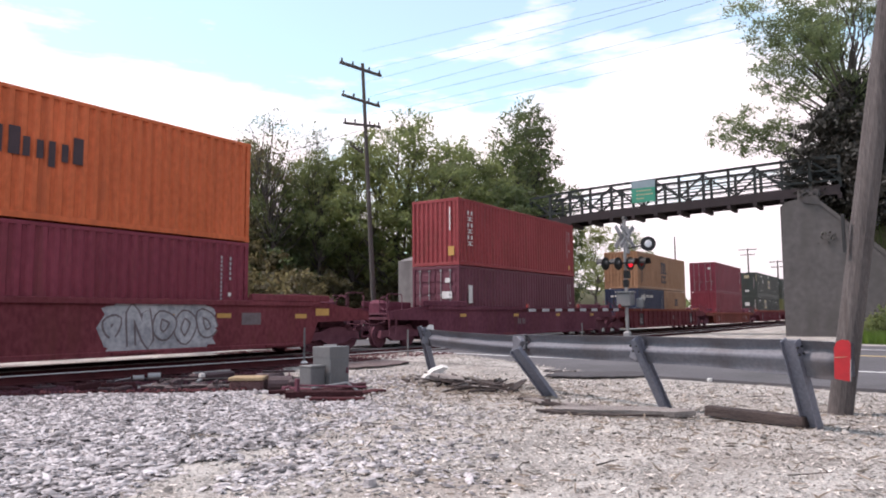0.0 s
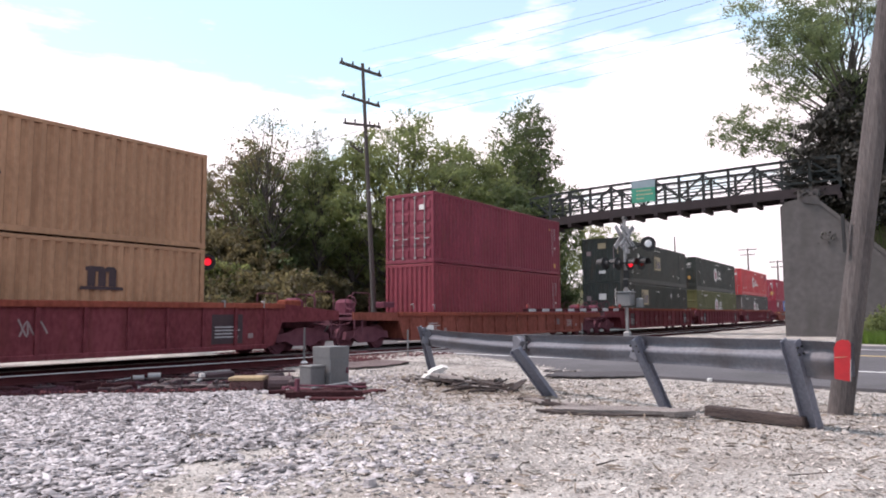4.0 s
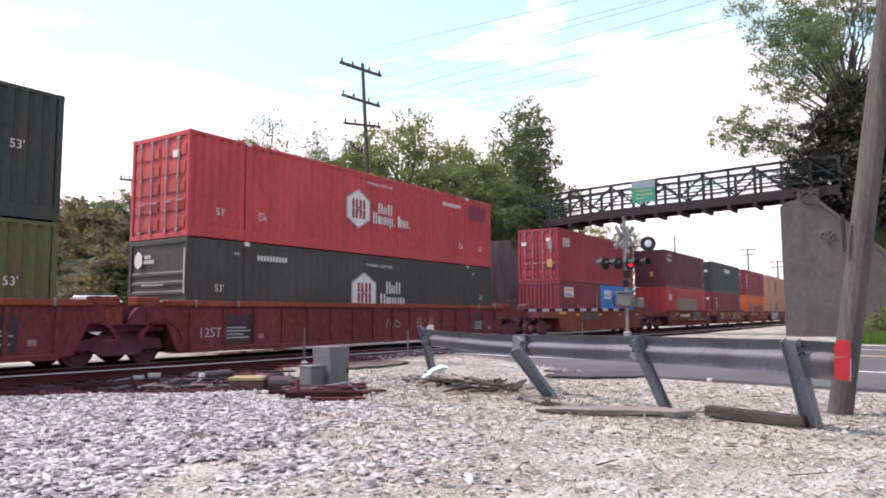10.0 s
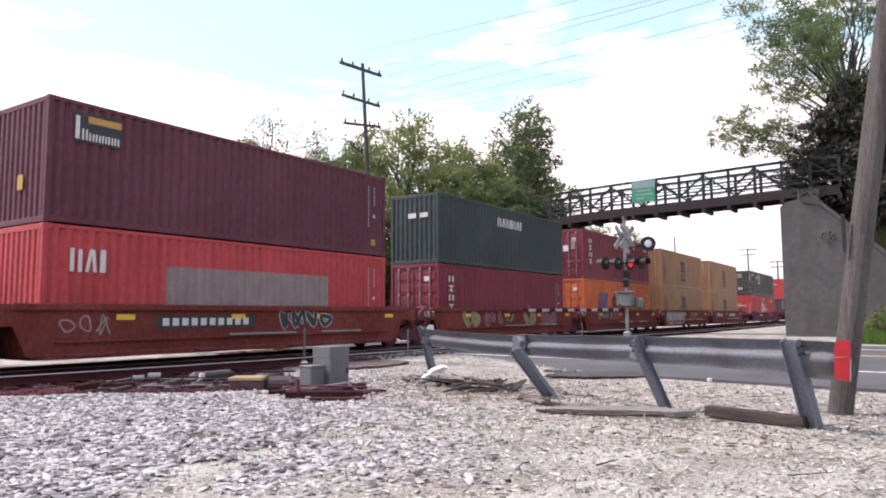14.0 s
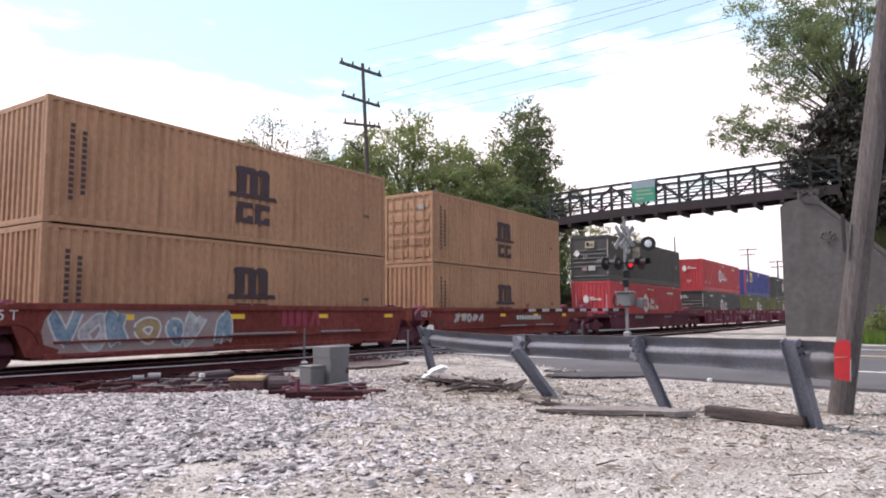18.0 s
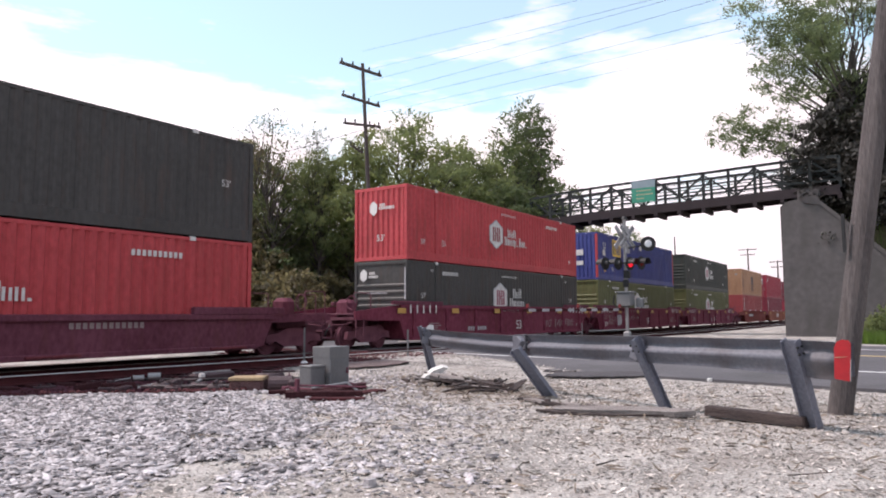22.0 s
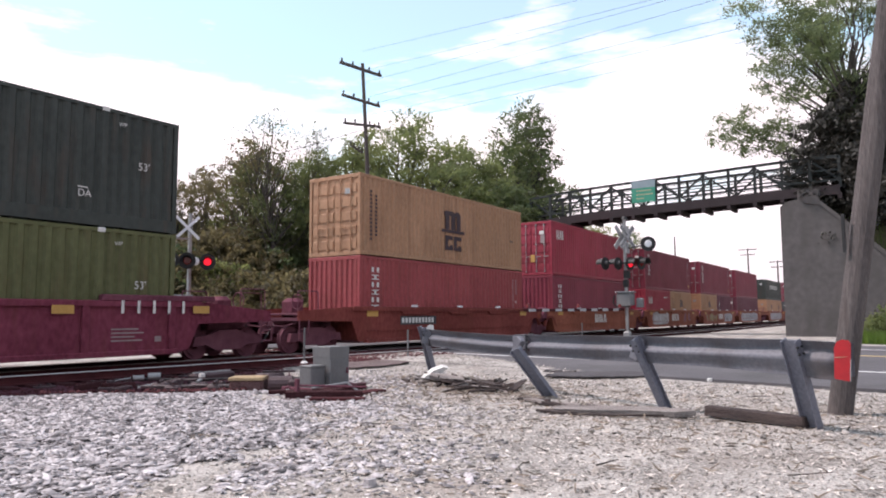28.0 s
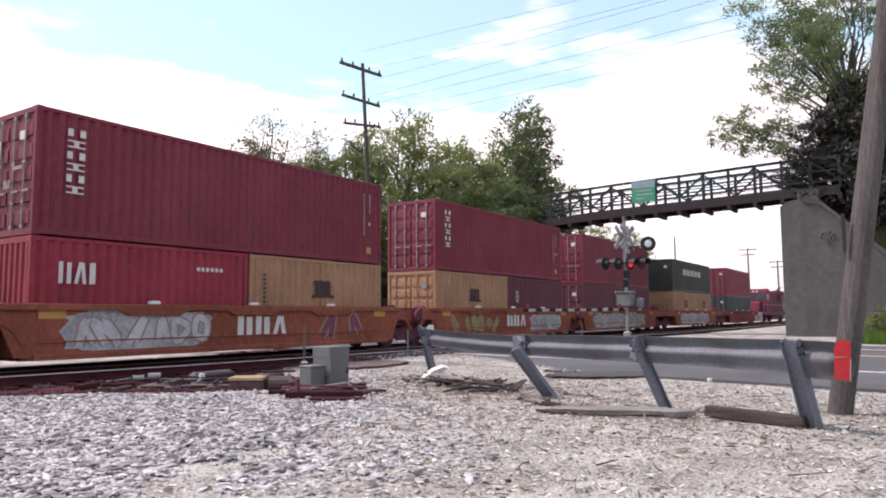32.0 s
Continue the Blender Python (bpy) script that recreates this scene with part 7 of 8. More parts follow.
def graffiti(parent, x0, x1, z0, z1, material, y, n=6):
    """Sprayed bubble shapes: a cloud of paint behind thick bent strokes, each with an outline, and thin dark lines."""
    r = GRAFFITI_SEED
    step, hh, cz = (x1 - x0) / n, (z1 - z0) / 2, (z0 + z1) / 2
    silver = material in (DUST, GRAF_PALE)
    rim = {DUST: GRAF_LINE, TINT_BLUE: GRAF_PALE, TINT_YELLOW: GRAF_PLUM, GREY_PATCH: GRAF_LINE, BLACK: GREY_EDGE}.get(material, GREY_PATCH)
    fills = {TINT_BLUE: (TINT_BLUE, DUST, TINT_BLUE, TAN_PLATE), TINT_YELLOW: (GRAF_GREEN, GRAF_PLUM, GRAF_PLUM, GRAF_GREEN)}.get(material, (material,))
    if silver or material is TINT_BLUE:
        cloud = []
        for q in range(28):
            t = 2 * math.pi * q / 28
            ca, sa = math.cos(t), math.sin(t)
            k = r.uniform(0.9, 1.06)
            cloud.append(((x0 + x1) / 2 + k * (x1 - x0) / 2 * math.copysign(abs(ca) ** 0.3, ca), cz + k * hh * math.copysign(abs(sa) ** 0.4, sa)))
        part("graffiti_cloud", Build().prism(cloud, y - 0.001, y), DUST if silver else GREY_PATCH, parent, "sprayed patch of dull silver paint")
    for i in range(n):
        left, wide = x0 + (i + 0.12) * step, step * 0.86
        # a bent stroke or a closed bubble, of no letter's form
        m, turn = r.choice((3, 4, 5)), r.uniform(0, 6.28)
        if r.random() < 0.4:
            loop = [(0.5 + 0.5 * r.uniform(0.3, 1.2) * math.cos(turn + 6.28 * q / m), 0.85 * r.uniform(0.3, 1.15) * math.sin(turn + 6.28 * q / m)) for q in range(m)]
            shape = loop + loop[:1]
        else:
            shape = [(r.uniform(-0.1, 1.15), r.uniform(0.5, 0.95) * (1 if q % 2 else -1)) for q in range(m)]
        pts = [(left + wide * u, cz + hh * 0.82 * v) for u, v in shape]
        w = min(0.26 * step, 0.42 * hh)
        line, fill = Build(), Build()
        if material is GREY_PATCH:
            ribbon(fill, pts, w * 0.38, y, 0.0055 + 0.004 * (i % 3))
            part("graffiti", fill, material, parent, "thin sprayed graffiti line")
            continue
        ribbon(line, pts, w * 1.55, y, 0.002 + 0.004 * (i % 3))
        ribbon(fill, pts, w, y, 0.0055 + 0.004 * (i % 3))
        part("graffiti_outline", line, rim, parent, "sprayed outline")
        part("graffiti", fill, fills[i % len(fills)], parent, "sprayed graffiti stroke")


def well_car(xc, half_well, left, right, colour, style, label, marks=(), left_end="shared", right_end="shared", top=1.46, lift=0.0):
    """A double-stack well car. xc: its middle at the start; left, right: to the joints; ends: 'coupler' or 'shared' (a truck under the joint)."""
    ob = thing("well_car", label, "rail car", "well cars of the train")
    mat = PAINT[colour]
    yn, yf = -0.30, 2.74
    low = 0.27
    lip = 0.45

    def end_of(d, kind):
        return d - 0.35 if kind == "shared" else half_well + 2.95
    le, re = end_of(left, left_end), end_of(right, right_end)
    prof = [(-half_well - 0.15, low + 0.05), (-half_well + 0.3, low), (half_well - 0.3, low), (half_well + 0.15, low + 0.05), (half_well + 0.45, 0.98), (re, 1.02), (re, min(1.32, top)), (half_well + 0.5, top), (-half_well - 0.5, top), (-le, min(1.32, top)), (-le, 1.02), (-half_well - 0.45, 0.98)]
    for y0, y1, out in ((yn + 0.06, yn + 0.12, -1), (yf - 0.12, yf - 0.06, 1)):
        part("side_wall", Build().prism(prof, y0, y1), mat, ob)
    near = yn + 0.06
    for yy0, yy1 in ((yn - 0.02, yn + 0.14), (yf - 0.14, yf + 0.02)):
        part("top_chord", Build().soft(-half_well - 0.5, half_well + 0.5, yy0, yy1, top - 0.13, top + 0.012, 0.02), PAINT["car_chord"] if style == "ribbed" else mat, ob)
        if lift:
            for sx in (-1, 1):
                x0, x1 = sorted((sx * (half_well - 2.3), sx * (half_well + 0.9)))
                part("end_sill", Build().soft(x0, x1, yy0 - 0.01, yy1 + 0.01, top + 0.013, top + lift, 0.025), PAINT["car_dark"] if colour != "car_rust" else mat, ob, "raised end sill")
        part("bottom_chord", Build().soft(-half_well + 0.2, half_well - 0.2, yy0, yy1, low - 0.03, low + 0.10, 0.02), mat, ob)
    part("well_floor", Build().box(-half_well, half_well, near + 0.07, yf - 0.13, 0.24, 0.33), STEEL_DARK, ob)
    if style == "ribbed":
        n = round(2 * half_well / 1.12)
        me = shared(MESHES, ("rib", colour), lambda: Build().soft(-0.05, 0.05, yn - 0.01, yn + 0.059, low + 0.1, top - 0.13, 0.01).mesh("rib", mat))
        for i in range(n + 1):
            part("rib", me, None, ob, at=pose(-half_well + 0.25 + i * (2 * half_well - 0.5) / n, 0, 0))
        clamp = shared(MESHES, "clamp", lambda: Build().soft(-0.022, 0.022, yn - 0.035, yn - 0.021, top - 0.12, top + 0.03, 0.006).soft(-0.05, 0.05, yn - 0.03, yn + 0.06, top + 0.031, top + 0.07, 0.01).mesh("clamp", MAST_GREY))
        for xx in (0.35, 1.75, 2 * half_well - 1.75, 2 * half_well - 0.35):
            part("clamp", clamp, None, ob, "pale steel clamp", at=pose(xx - half_well, 0, 0))
        for sx in (-1, 1):
            part("end_locker", Build().soft(sx * (half_well + 0.95) - 0.32, sx * (half_well + 0.95) + 0.32, yn + 0.1, yn + 0.5, 1.46, 1.66, 0.03), PAINT["car_chord"] if colour == "car_rust" else PAINT["car_dark"], ob, "grimy locker on the end platform")
    elif style == "post":
        n = round(2 * half_well / 2.3)
        me = shared(MESHES, ("postrib", colour), lambda: Build().soft(-0.09, 0.09, yn - 0.01, yn + 0.059, low + 0.1, top - 0.13, 0.01).mesh("rib", mat))
        for i in range(n + 1):
            part("rib", me, None, ob, at=pose(-half_well + 0.4 + i * (2 * half_well - 0.8) / n, 0, 0))
        rm = shared(MESHES, "whiteref", lambda: Build().box(-0.035, 0.035, yn - 0.034, yn - 0.026, 1.25, 1.56).mesh("reflector", WHITE))
        ym = shared(MESHES, "yellref", lambda: Build().box(-0.25, 0.25, yn - 0.03, yn - 0.024, 1.25, 1.44).mesh("reflector", AMBER))
        for s in (-1, 1):
            for k in range(5):
                part("reflector", rm, None, ob, at=pose(s * (half_well - 0.1 - 0.42 * k), 0, 0))
            part("reflector", ym, None, ob, at=pose(s * (half_well + 0.45), 0, 0))
            part("reflector", ym, None, ob, at=pose(s * (half_well - 3.2), 0, 0))
            part("reflector", ym, None, ob, at=pose(s * 1.6, 0, 0))
    elif style == "plain":
        boss = shared(MESHES, ("boss", colour), lambda: Build().prism([(-0.95, top - 0.135), (-0.7, top - 0.26), (0.7, top - 0.26), (0.95, top - 0.135)], yn - 0.015, yn + 0.06).mesh("side_boss", mat))
        clip = shared(MESHES, "clip", lambda: Build().soft(-0.15, 0.15, yn - 0.01, yn + 0.12, top + 0.013, top + 0.09, 0.02).mesh("load_clip", LENS_WHITE))
        for xx in (-3.2, 0.0, 3.2):
            part("side_boss", boss, None, ob, at=pose(xx, 0, 0))
            part("load_clip", clip, None, ob, "pale worn clip", at=pose(xx, 0, 0))
        for xx in (-half_well + 0.6, half_well - 0.6):
            part("reflector", shared(MESHES, "amberref", lambda: Build().box(-0.3, 0.3, yn - 0.03, yn - 0.024, 1.14, 1.34).mesh("reflector", AMBER)), None, ob, at=pose(xx, 0.075, 0))
        part("low_seam", Build().soft(-half_well + 0.3, half_well - 0.3, yn + 0.03, yn + 0.06, 0.62, 0.65, 0.008), mat, ob)
    elif style == "smooth":
        if colour == "car_brown":
            part("side_pipe", Build().tube((-half_well + 0.4, yn - 0.03, 0.62), (half_well - 0.4, yn - 0.03, 0.62), 0.028, n=8), mat, ob)
            for x0, x1 in ((-1.2, 1.3), (2.4, 4.3)):
                part("walk_bar", Build().soft(x0, x1, yn - 0.10, yn - 0.02, 0.66, 0.71, 0.012), MAST_GREY, ob, "pale worn walking bar")
        for k in range(4):
            xx = -half_well + 1.2 + k * (2 * half_well - 2.4) / 3
            part("step_bar", shared(MESHES, "stepbar", lambda: Build().soft(-0.6, 0.6, yn - 0.10, yn - 0.021, low + 0.02, low + 0.07, 0.01).mesh("step_bar", WHITE if colour == "car_orange" else mat)), None, ob, at=pose(xx, 0, 0))
            part("reflector", shared(MESHES, ("yr2", colour == "car_brown"), lambda: Build().box(-0.24, 0.24, yn - 0.03, yn - 0.024, 1.12, 1.25).mesh("reflector", YELLOW if colour == "car_brown" else AMBER)), None, ob, at=pose(xx + 0.9, 0.08, -0.02))
    # ends
    for s, d, e, kind in ((-1, left, le, left_end), (1, right, re, right_end)):
        part("end_deck", Build().box(min(s * half_well, s * e), max(s * half_well, s * e), near + 0.07, yf - 0.13, 1.02, 1.12), STEEL_DARK, ob)
        part("bulkhead", Build().box(min(s * half_well, s * (half_well + 0.12)), max(s * half_well, s * (half_well + 0.12)), near + 0.07, yf - 0.13, 0.33, 1.02), mat, ob)
        if kind == "coupler":
            truck(part("truck_mount", Build().soft(s * (half_well + 1.75) - 0.4, s * (half_well + 1.75) + 0.4, 0.5, 1.94, 0.8, 1.02, 0.03), STEEL_DARK, ob) and ob, s * (half_well + 1.75))
            b = Build().box(min(s * e, s * (d - 0.1)), max(s * e, s * (d - 0.1)), 1.1, 1.34, 0.78, 1.0)
            b.soft(s * d - 0.22, s * d + 0.22, 1.0, 1.44, 0.7, 1.06, 0.05)
            part("coupler", b, STEEL_DARK, ob)
            hose = [(s * e, 0.85, 0.9), (s * (e + 0.3), 0.85, 0.55), (s * (d - 0.2), 0.85, 0.38), (s * d, 0.85, 0.4)]
            part("air_hose", Build().path(hose, 0.025), LAMP_BLACK, ob)
            for yy in (near + 0.15, yf - 0.2):
                part("hand_rail", Build().path([(s * (e - 0.1), yy, 1.1), (s * (e - 0.1), yy, 1.9), (s * (e - 0.15), yy, 1.95), (s * (e - 0.95), yy, 1.95), (s * (e - 1.0), yy, 1.9), (s * (e - 1.0), yy, 1.1)], 0.018, 6), STEEL_DARK, ob)
            part("brake_box", Build().soft(s * (e - 0.9) - 0.25, s * (e - 0.9) + 0.25, 0.6, 1.3, 1.12, 1.75, 0.12), PAINT["car_dark"], ob)
            ring = [(s * (e - 0.62), 0.45 + 0.24 * math.cos(a * math.pi / 6), 1.62 + 0.24 * math.sin(a * math.pi / 6)) for a in range(13)]
            part("brake_wheel", Build().path(ring, 0.02, 6), STEEL_DARK, ob)
            part("cross_platform", Build().soft(s * (e - 0.35) - 0.3, s * (e - 0.35) + 0.3, near + 0.08, yf - 0.14, 1.2, 1.26, 0.01), STEEL_DARK, ob)
            part("cut_lever", Build().path([(s * (e + 0.05), near + 0.1, 0.95), (s * (e + 0.12), near + 0.5, 0.85), (s * (e + 0.25), 1.0, 0.9)], 0.018, 6), STEEL_DARK, ob)
            part("draft_sill", Build().soft(min(s * (half_well + 0.3), s * e), max(s * (half_well + 0.3), s * e), 0.85, 1.6, 0.62, 1.02, 0.03), STEEL_DARK, ob)
            part("ladder", Build().box(s * (e - 0.2) - 0.2, s * (e - 0.2) + 0.2, near - 0.05, near - 0.02, 0.45, 0.49).box(s * (e - 0.2) - 0.2, s * (e - 0.2) + 0.2, near - 0.05, near - 0.02, 0.75, 0.79).box(s * (e - 0.2) - 0.22, s * (e - 0.2) - 0.18, near - 0.05, near - 0.02, 0.45, 1.05).box(s * (e - 0.2) + 0.18, s * (e - 0.2) + 0.22, near - 0.05, near - 0.02, 0.45, 1.05), STEEL_DARK, ob)
        else:
            if s > 0:
                truck(ob, d)
                part("articulation", Build().prism([(d - 1.25, 1.0), (d - 1.05, 0.82), (d + 1.05, 0.82), (d + 1.25, 1.0), (d + 1.25, 1.38), (d + 0.9, 1.44), (d - 0.9, 1.44), (d - 1.25, 1.38)], near + 0.2, yf - 0.26), PAINT["car_dark"], ob, "dark grimy articulated joint")
                for side in (near - 0.03, yf - 0.11):
                    for w in (-1, 1):
                        arc = [(d + w * 0.9 + 0.66 * math.cos(math.radians(g)), 0.46 + 0.66 * math.sin(math.radians(g))) for g in range(12, 169, 12)]
                        arc += [(d + w * 0.9 + 0.58 * math.cos(math.radians(g)), 0.46 + 0.58 * math.sin(math.radians(g))) for g in range(168, 11, -12)]
                        part("wheel_hood", Build().prism(arc, side, side + 0.14), mat, ob, "curved plate over a wheel")
                    part("joint_cheek", Build().prism([(d - 0.62, 0.98), (d - 0.2, 0.98), (d - 0.2, 1.4), (d - 0.62, 1.4)], side + 0.02, side + 0.1), PAINT["car_chord"], ob, "dull orange cheek plate")
                    lobe = [(d + 0.42 - 0.46 * math.cos(math.radians(g)), 0.98 + 0.46 * math.sin(math.radians(g))) for g in range(0, 91, 15)] + [(d + 0.42, 0.98)]
                    part("joint_lobe", Build().prism(lobe, side, side + 0.12), PAINT["car_dark"], ob, "dark rounded joint casting")
                    part("pin_bracket", Build().soft(d + 0.44, d + 0.62, side, side + 0.1, 0.95, 1.46, 0.02), mat, ob)
                part("step", Build().soft(d - 0.75, d - 0.35, near - 0.12, near - 0.031, 0.6, 0.64, 0.01), STEEL_DARK, ob)
                if style == "smooth":
                    part("painted_number", lettering("125 T", 0.22, WHITE), None, ob, at=pose(d + 0.3, near - 0.034, 1.12))
            hose = [(s * (e - 0.3), near + 0.25, 1.2), (s * (e - 0.05), near + 0.25, 1.35), (s * (e + 0.2), near + 0.25, 1.2)]
            part("air_hose", Build().path(hose, 0.02), LAMP_BLACK, ob)
            part("valve_box", Build().soft(s * (e - 0.6) - 0.2, s * (e - 0.6) + 0.2, near + 0.25, near + 0.7, 1.12, 1.55, 0.08), PAINT["car_dark"], ob)
    if style in ("post", "ribbed"):
        for xx, zz in ((half_well - 2.0, 0.86), (-half_well + 1.4, 0.84)):
            if style == "ribbed" and colour == "car_rust":
                part("stencil_panel", shared(MESHES, "stencilpanel", lambda: Build().box(-0.1, 0.95, -0.002, 0, 0, 0.8).mesh("stencil_panel", EMBLEM)), None, ob, "dark painted panel with stencilled lines", at=pose(xx, near - 0.002, 0.42))
            for k, w in enumerate((0.7, 0.85, 0.6, 0.8)):
                part("stencil_bar", shared(MESHES, ("stencil", w, style), lambda: Build().box(0, w, -0.002, 0, 0, 0.035).mesh("stencil_bar", GREY_EDGE if style == "ribbed" else GREY_PATCH)), None, ob, at=pose(xx, near - 0.006, zz - 0.09 * k))
            part("data_label", shared(MESHES, "dlabel", lambda: Build().box(0, 0.18, -0.002, 0, 0, 0.13).mesh("data_label", GREY_PATCH)), None, ob, at=pose(xx + 1.15, near - 0.004, zz - 0.3))
    for i, m in enumerate(marks):
        kind, x, z = m[:3]
        x -= half_well if kind != "graf" else 0
        yy = near - 0.004 - 0.0009 * i
        if kind == "graf":
            graffiti(ob, m[1] - half_well, m[2] - half_well, m[3], m[4], m[5], yy, m[6])
        elif kind == "word":
            word_bars(ob, m[6], pose(x, yy - 0.004, z), m[5], m[3], m[4])
        elif kind == "bars":
            rhythm_bars(ob, m[6], pose(x, yy - 0.004, z), m[3], m[4], m[5], 0.4)
        elif kind == "text":
            part("painted_number", lettering(m[3], m[4], m[5]), None, ob, at=pose(x, yy, z))
        elif kind == "panel":
            part("panel", Build().box(0, m[3], -0.003, 0, 0, m[4]), m[5], ob, at=pose(x, yy, z))
    MOVERS.append((ob, xc, NEAR_FACE, 0.0))
    return ob


H9, H8, FLOOR = 2.896, 2.591, 0.38
L40, L53, L20 = 12.192, 16.154, 6.058


def stacked(x0, lower, upper):
    """One car's load. lower: one container or two; upper: one. Each: length, height, colour, marks, more."""
    x, tallest = x0, 0
    for length, height, colour, marks, more in lower:
        container(x, FLOOR, length, height, colour, marks, place="in a well car", **more)
        x += length + 0.076
        tallest = max(tallest, height)
    length, height, colour, marks, more = upper
    container(x0, FLOOR + tallest + 0.025, length, height, colour, marks, place="on another container", **more)


W, K, Y, N = WHITE, BLACK, YELLOW, NAVY
def tri(z, h=1.6, x=0.7, w=0.42):
    return ("stack", x, z, w, h, 6, W)
def small(x, z):
    return [("text", x, z, "DA", 0.17, W), ("panel", x, z + 0.2, 0.24, 0.03, W)]
def warn(x=7.33, z=2.5):
    return ("text", x, z, "WARNING HIGH CUBE", 0.105, W)
def hub(tone=MAROON, dx=0.0):
    """White badge and a two-line word, at the middle of the long boxes."""
    return [("hex", 6.56 + dx, 0.87, 1.33, 1.42, tone), ("bars", 8.45 + dx, 1.58, 0.9, 0.44, "TxT", W), ("bars", 8.12 + dx, 1.14, 1.5, 0.44, "Tixxp", W), warn(7.33 + dx), ("text", 1.55, 2.5, "WP", 0.1, W), ("text", L53 - 1.7, 2.5, "WP", 0.1, W)]
def hub_long(dx=0.0):
    """The same on the red boxes, with a longer second line."""
    return [("hex", 6.28 + dx, 0.87, 1.26, 1.38, PAINT["red"]), ("bars", 8.0 + dx, 1.52, 0.86, 0.4, "TxT", W), ("bars", 7.7 + dx, 1.14, 2.24, 0.42, "Tixxp. lxx.", W), warn(7.36 + dx)]
def plate_code(x, z=2.3, w=1.2):
    return ("word", x, z, w, 0.15, 10, W)
def emp(x, z, h=0.95, back=YELLOW):
    return [("panel", x, z, 1.5, h, back), ("bars", x + 0.12, z + 0.13, 0.52, h - 0.26, "T", BLACK), ("bars", x + 0.68, z + 0.13, 0.72, (h - 0.26) * 0.72, "TT", N)]
def fig53(z, more=()):
    return [("text", 0.9, z, "53'", 0.2, W), ("text", L53 - 1.15, z, "53'", 0.2, W), *more]
def msc(low=False):
    return [("arch", 5.1, 1.32, 1.82, True), ("stack", 0.53, 0.55, 0.11, 1.84, 13, EMBLEM), ("stack", 0.82, 0.7, 0.11, 1.55, 11, EMBLEM), ("word", 11.0, 1.3, 0.3, 0.1, 2, K)]
def codes(z=1.9):
    return [("stack", 11.2, z - 0.9, 0.05, 1.5, 13, GREY_EDGE), ("stack", 11.5, z - 0.1, 0.06, 0.7, 5, GREY_EDGE), ("panel", 11.47, z - 0.55, 0.1, 0.1, W), ("panel", 11.36, 0.35, 0.22, 0.22, AMBER)]


# the load of every car, front to back
CAI = lambda z, h=0.5: ("bars", 0.62, z, 0.9, h, "TVl", W)
OLIVE_LOW = fig53(1.47, [*hub(), plate_code(2.4, 2.38), *small(2.38, 0.66)])
GREEN_LOW = fig53(1.47, [*hub(), plate_code(2.4, 2.4), *small(2.38, 0.66), ("endhex", 1.92, 2.1, 0.34, 0.5, GREY_EDGE), ("endword", 1.35, 2.24, 0.48, 0.1, 6, W), ("endword", 1.5, 2.38, 0.3, 0.1, 3, W), ("endword", 0.9, 1.62, 1.0, 0.06, 11, GREY_EDGE), ("endbox", 0.04, 1.4, 0.06, 1.2, GREY_EDGE)])
stacked(1.73, [(L40, H9, "maroon", codes(), {})], (L40, H9, "orange", [("bars", 1.75, 1.38, 5.5, 0.62, "Txpxp-Tlxpl", EMBLEM), ("slant", 0.2, 1.2, 1.0, 1.0, N)], {}))
stacked(25.3, [(L40, H9, "dark_maroon", [("bars", 0.75, 1.3, 0.4, 1.1, "i", W), *codes(), ("endbox", 0.35, 1.5, 0.5, 0.3, W)], {})], (L40, H9, "red", [tri(0.88), *codes(), ("endbox", 0.22, 0.4, 0.3, 0.4, AMBER), ("endbox", 0.4, 1.5, 0.06, 1.0, W)], {"end": "wall"}))
stacked(48.63, [(L20, H8, "navy", [("placard", 0.75, 1.95, 0.26, W), ("placard", 1.2, 1.98, 0.3, W), ("word", 1.6, 1.97, 1.7, 0.19, 6, W), ("stack", 5.4, 1.0, 0.07, 1.3, 9, W), ("endbox", 0.6, 2.0, 1.4, 0.12, W)], {"end": "wall"}), (L20, H8, "yellow", [("arch", 2.6, 1.45, 1.1, False), ("stack", 0.5, 0.9, 0.1, 1.2, 9, K)], {})],
        (L40, H8, "yellow", [("arch", 5.2, 1.25, 1.75, True), ("stack", 0.62, 0.36, 0.15, 1.82, 13, K), ("stack", 0.92, 0.48, 0.15, 1.58, 11, K)], {"end": "wall"}))
stacked(71.82, [(L40, H9, "claret", codes(), {"end": "wall"})], (L40, H9, "maroon", [*codes(), ("panel", 10.85, 2.3, 0.12, 0.12, AMBER)], {}))
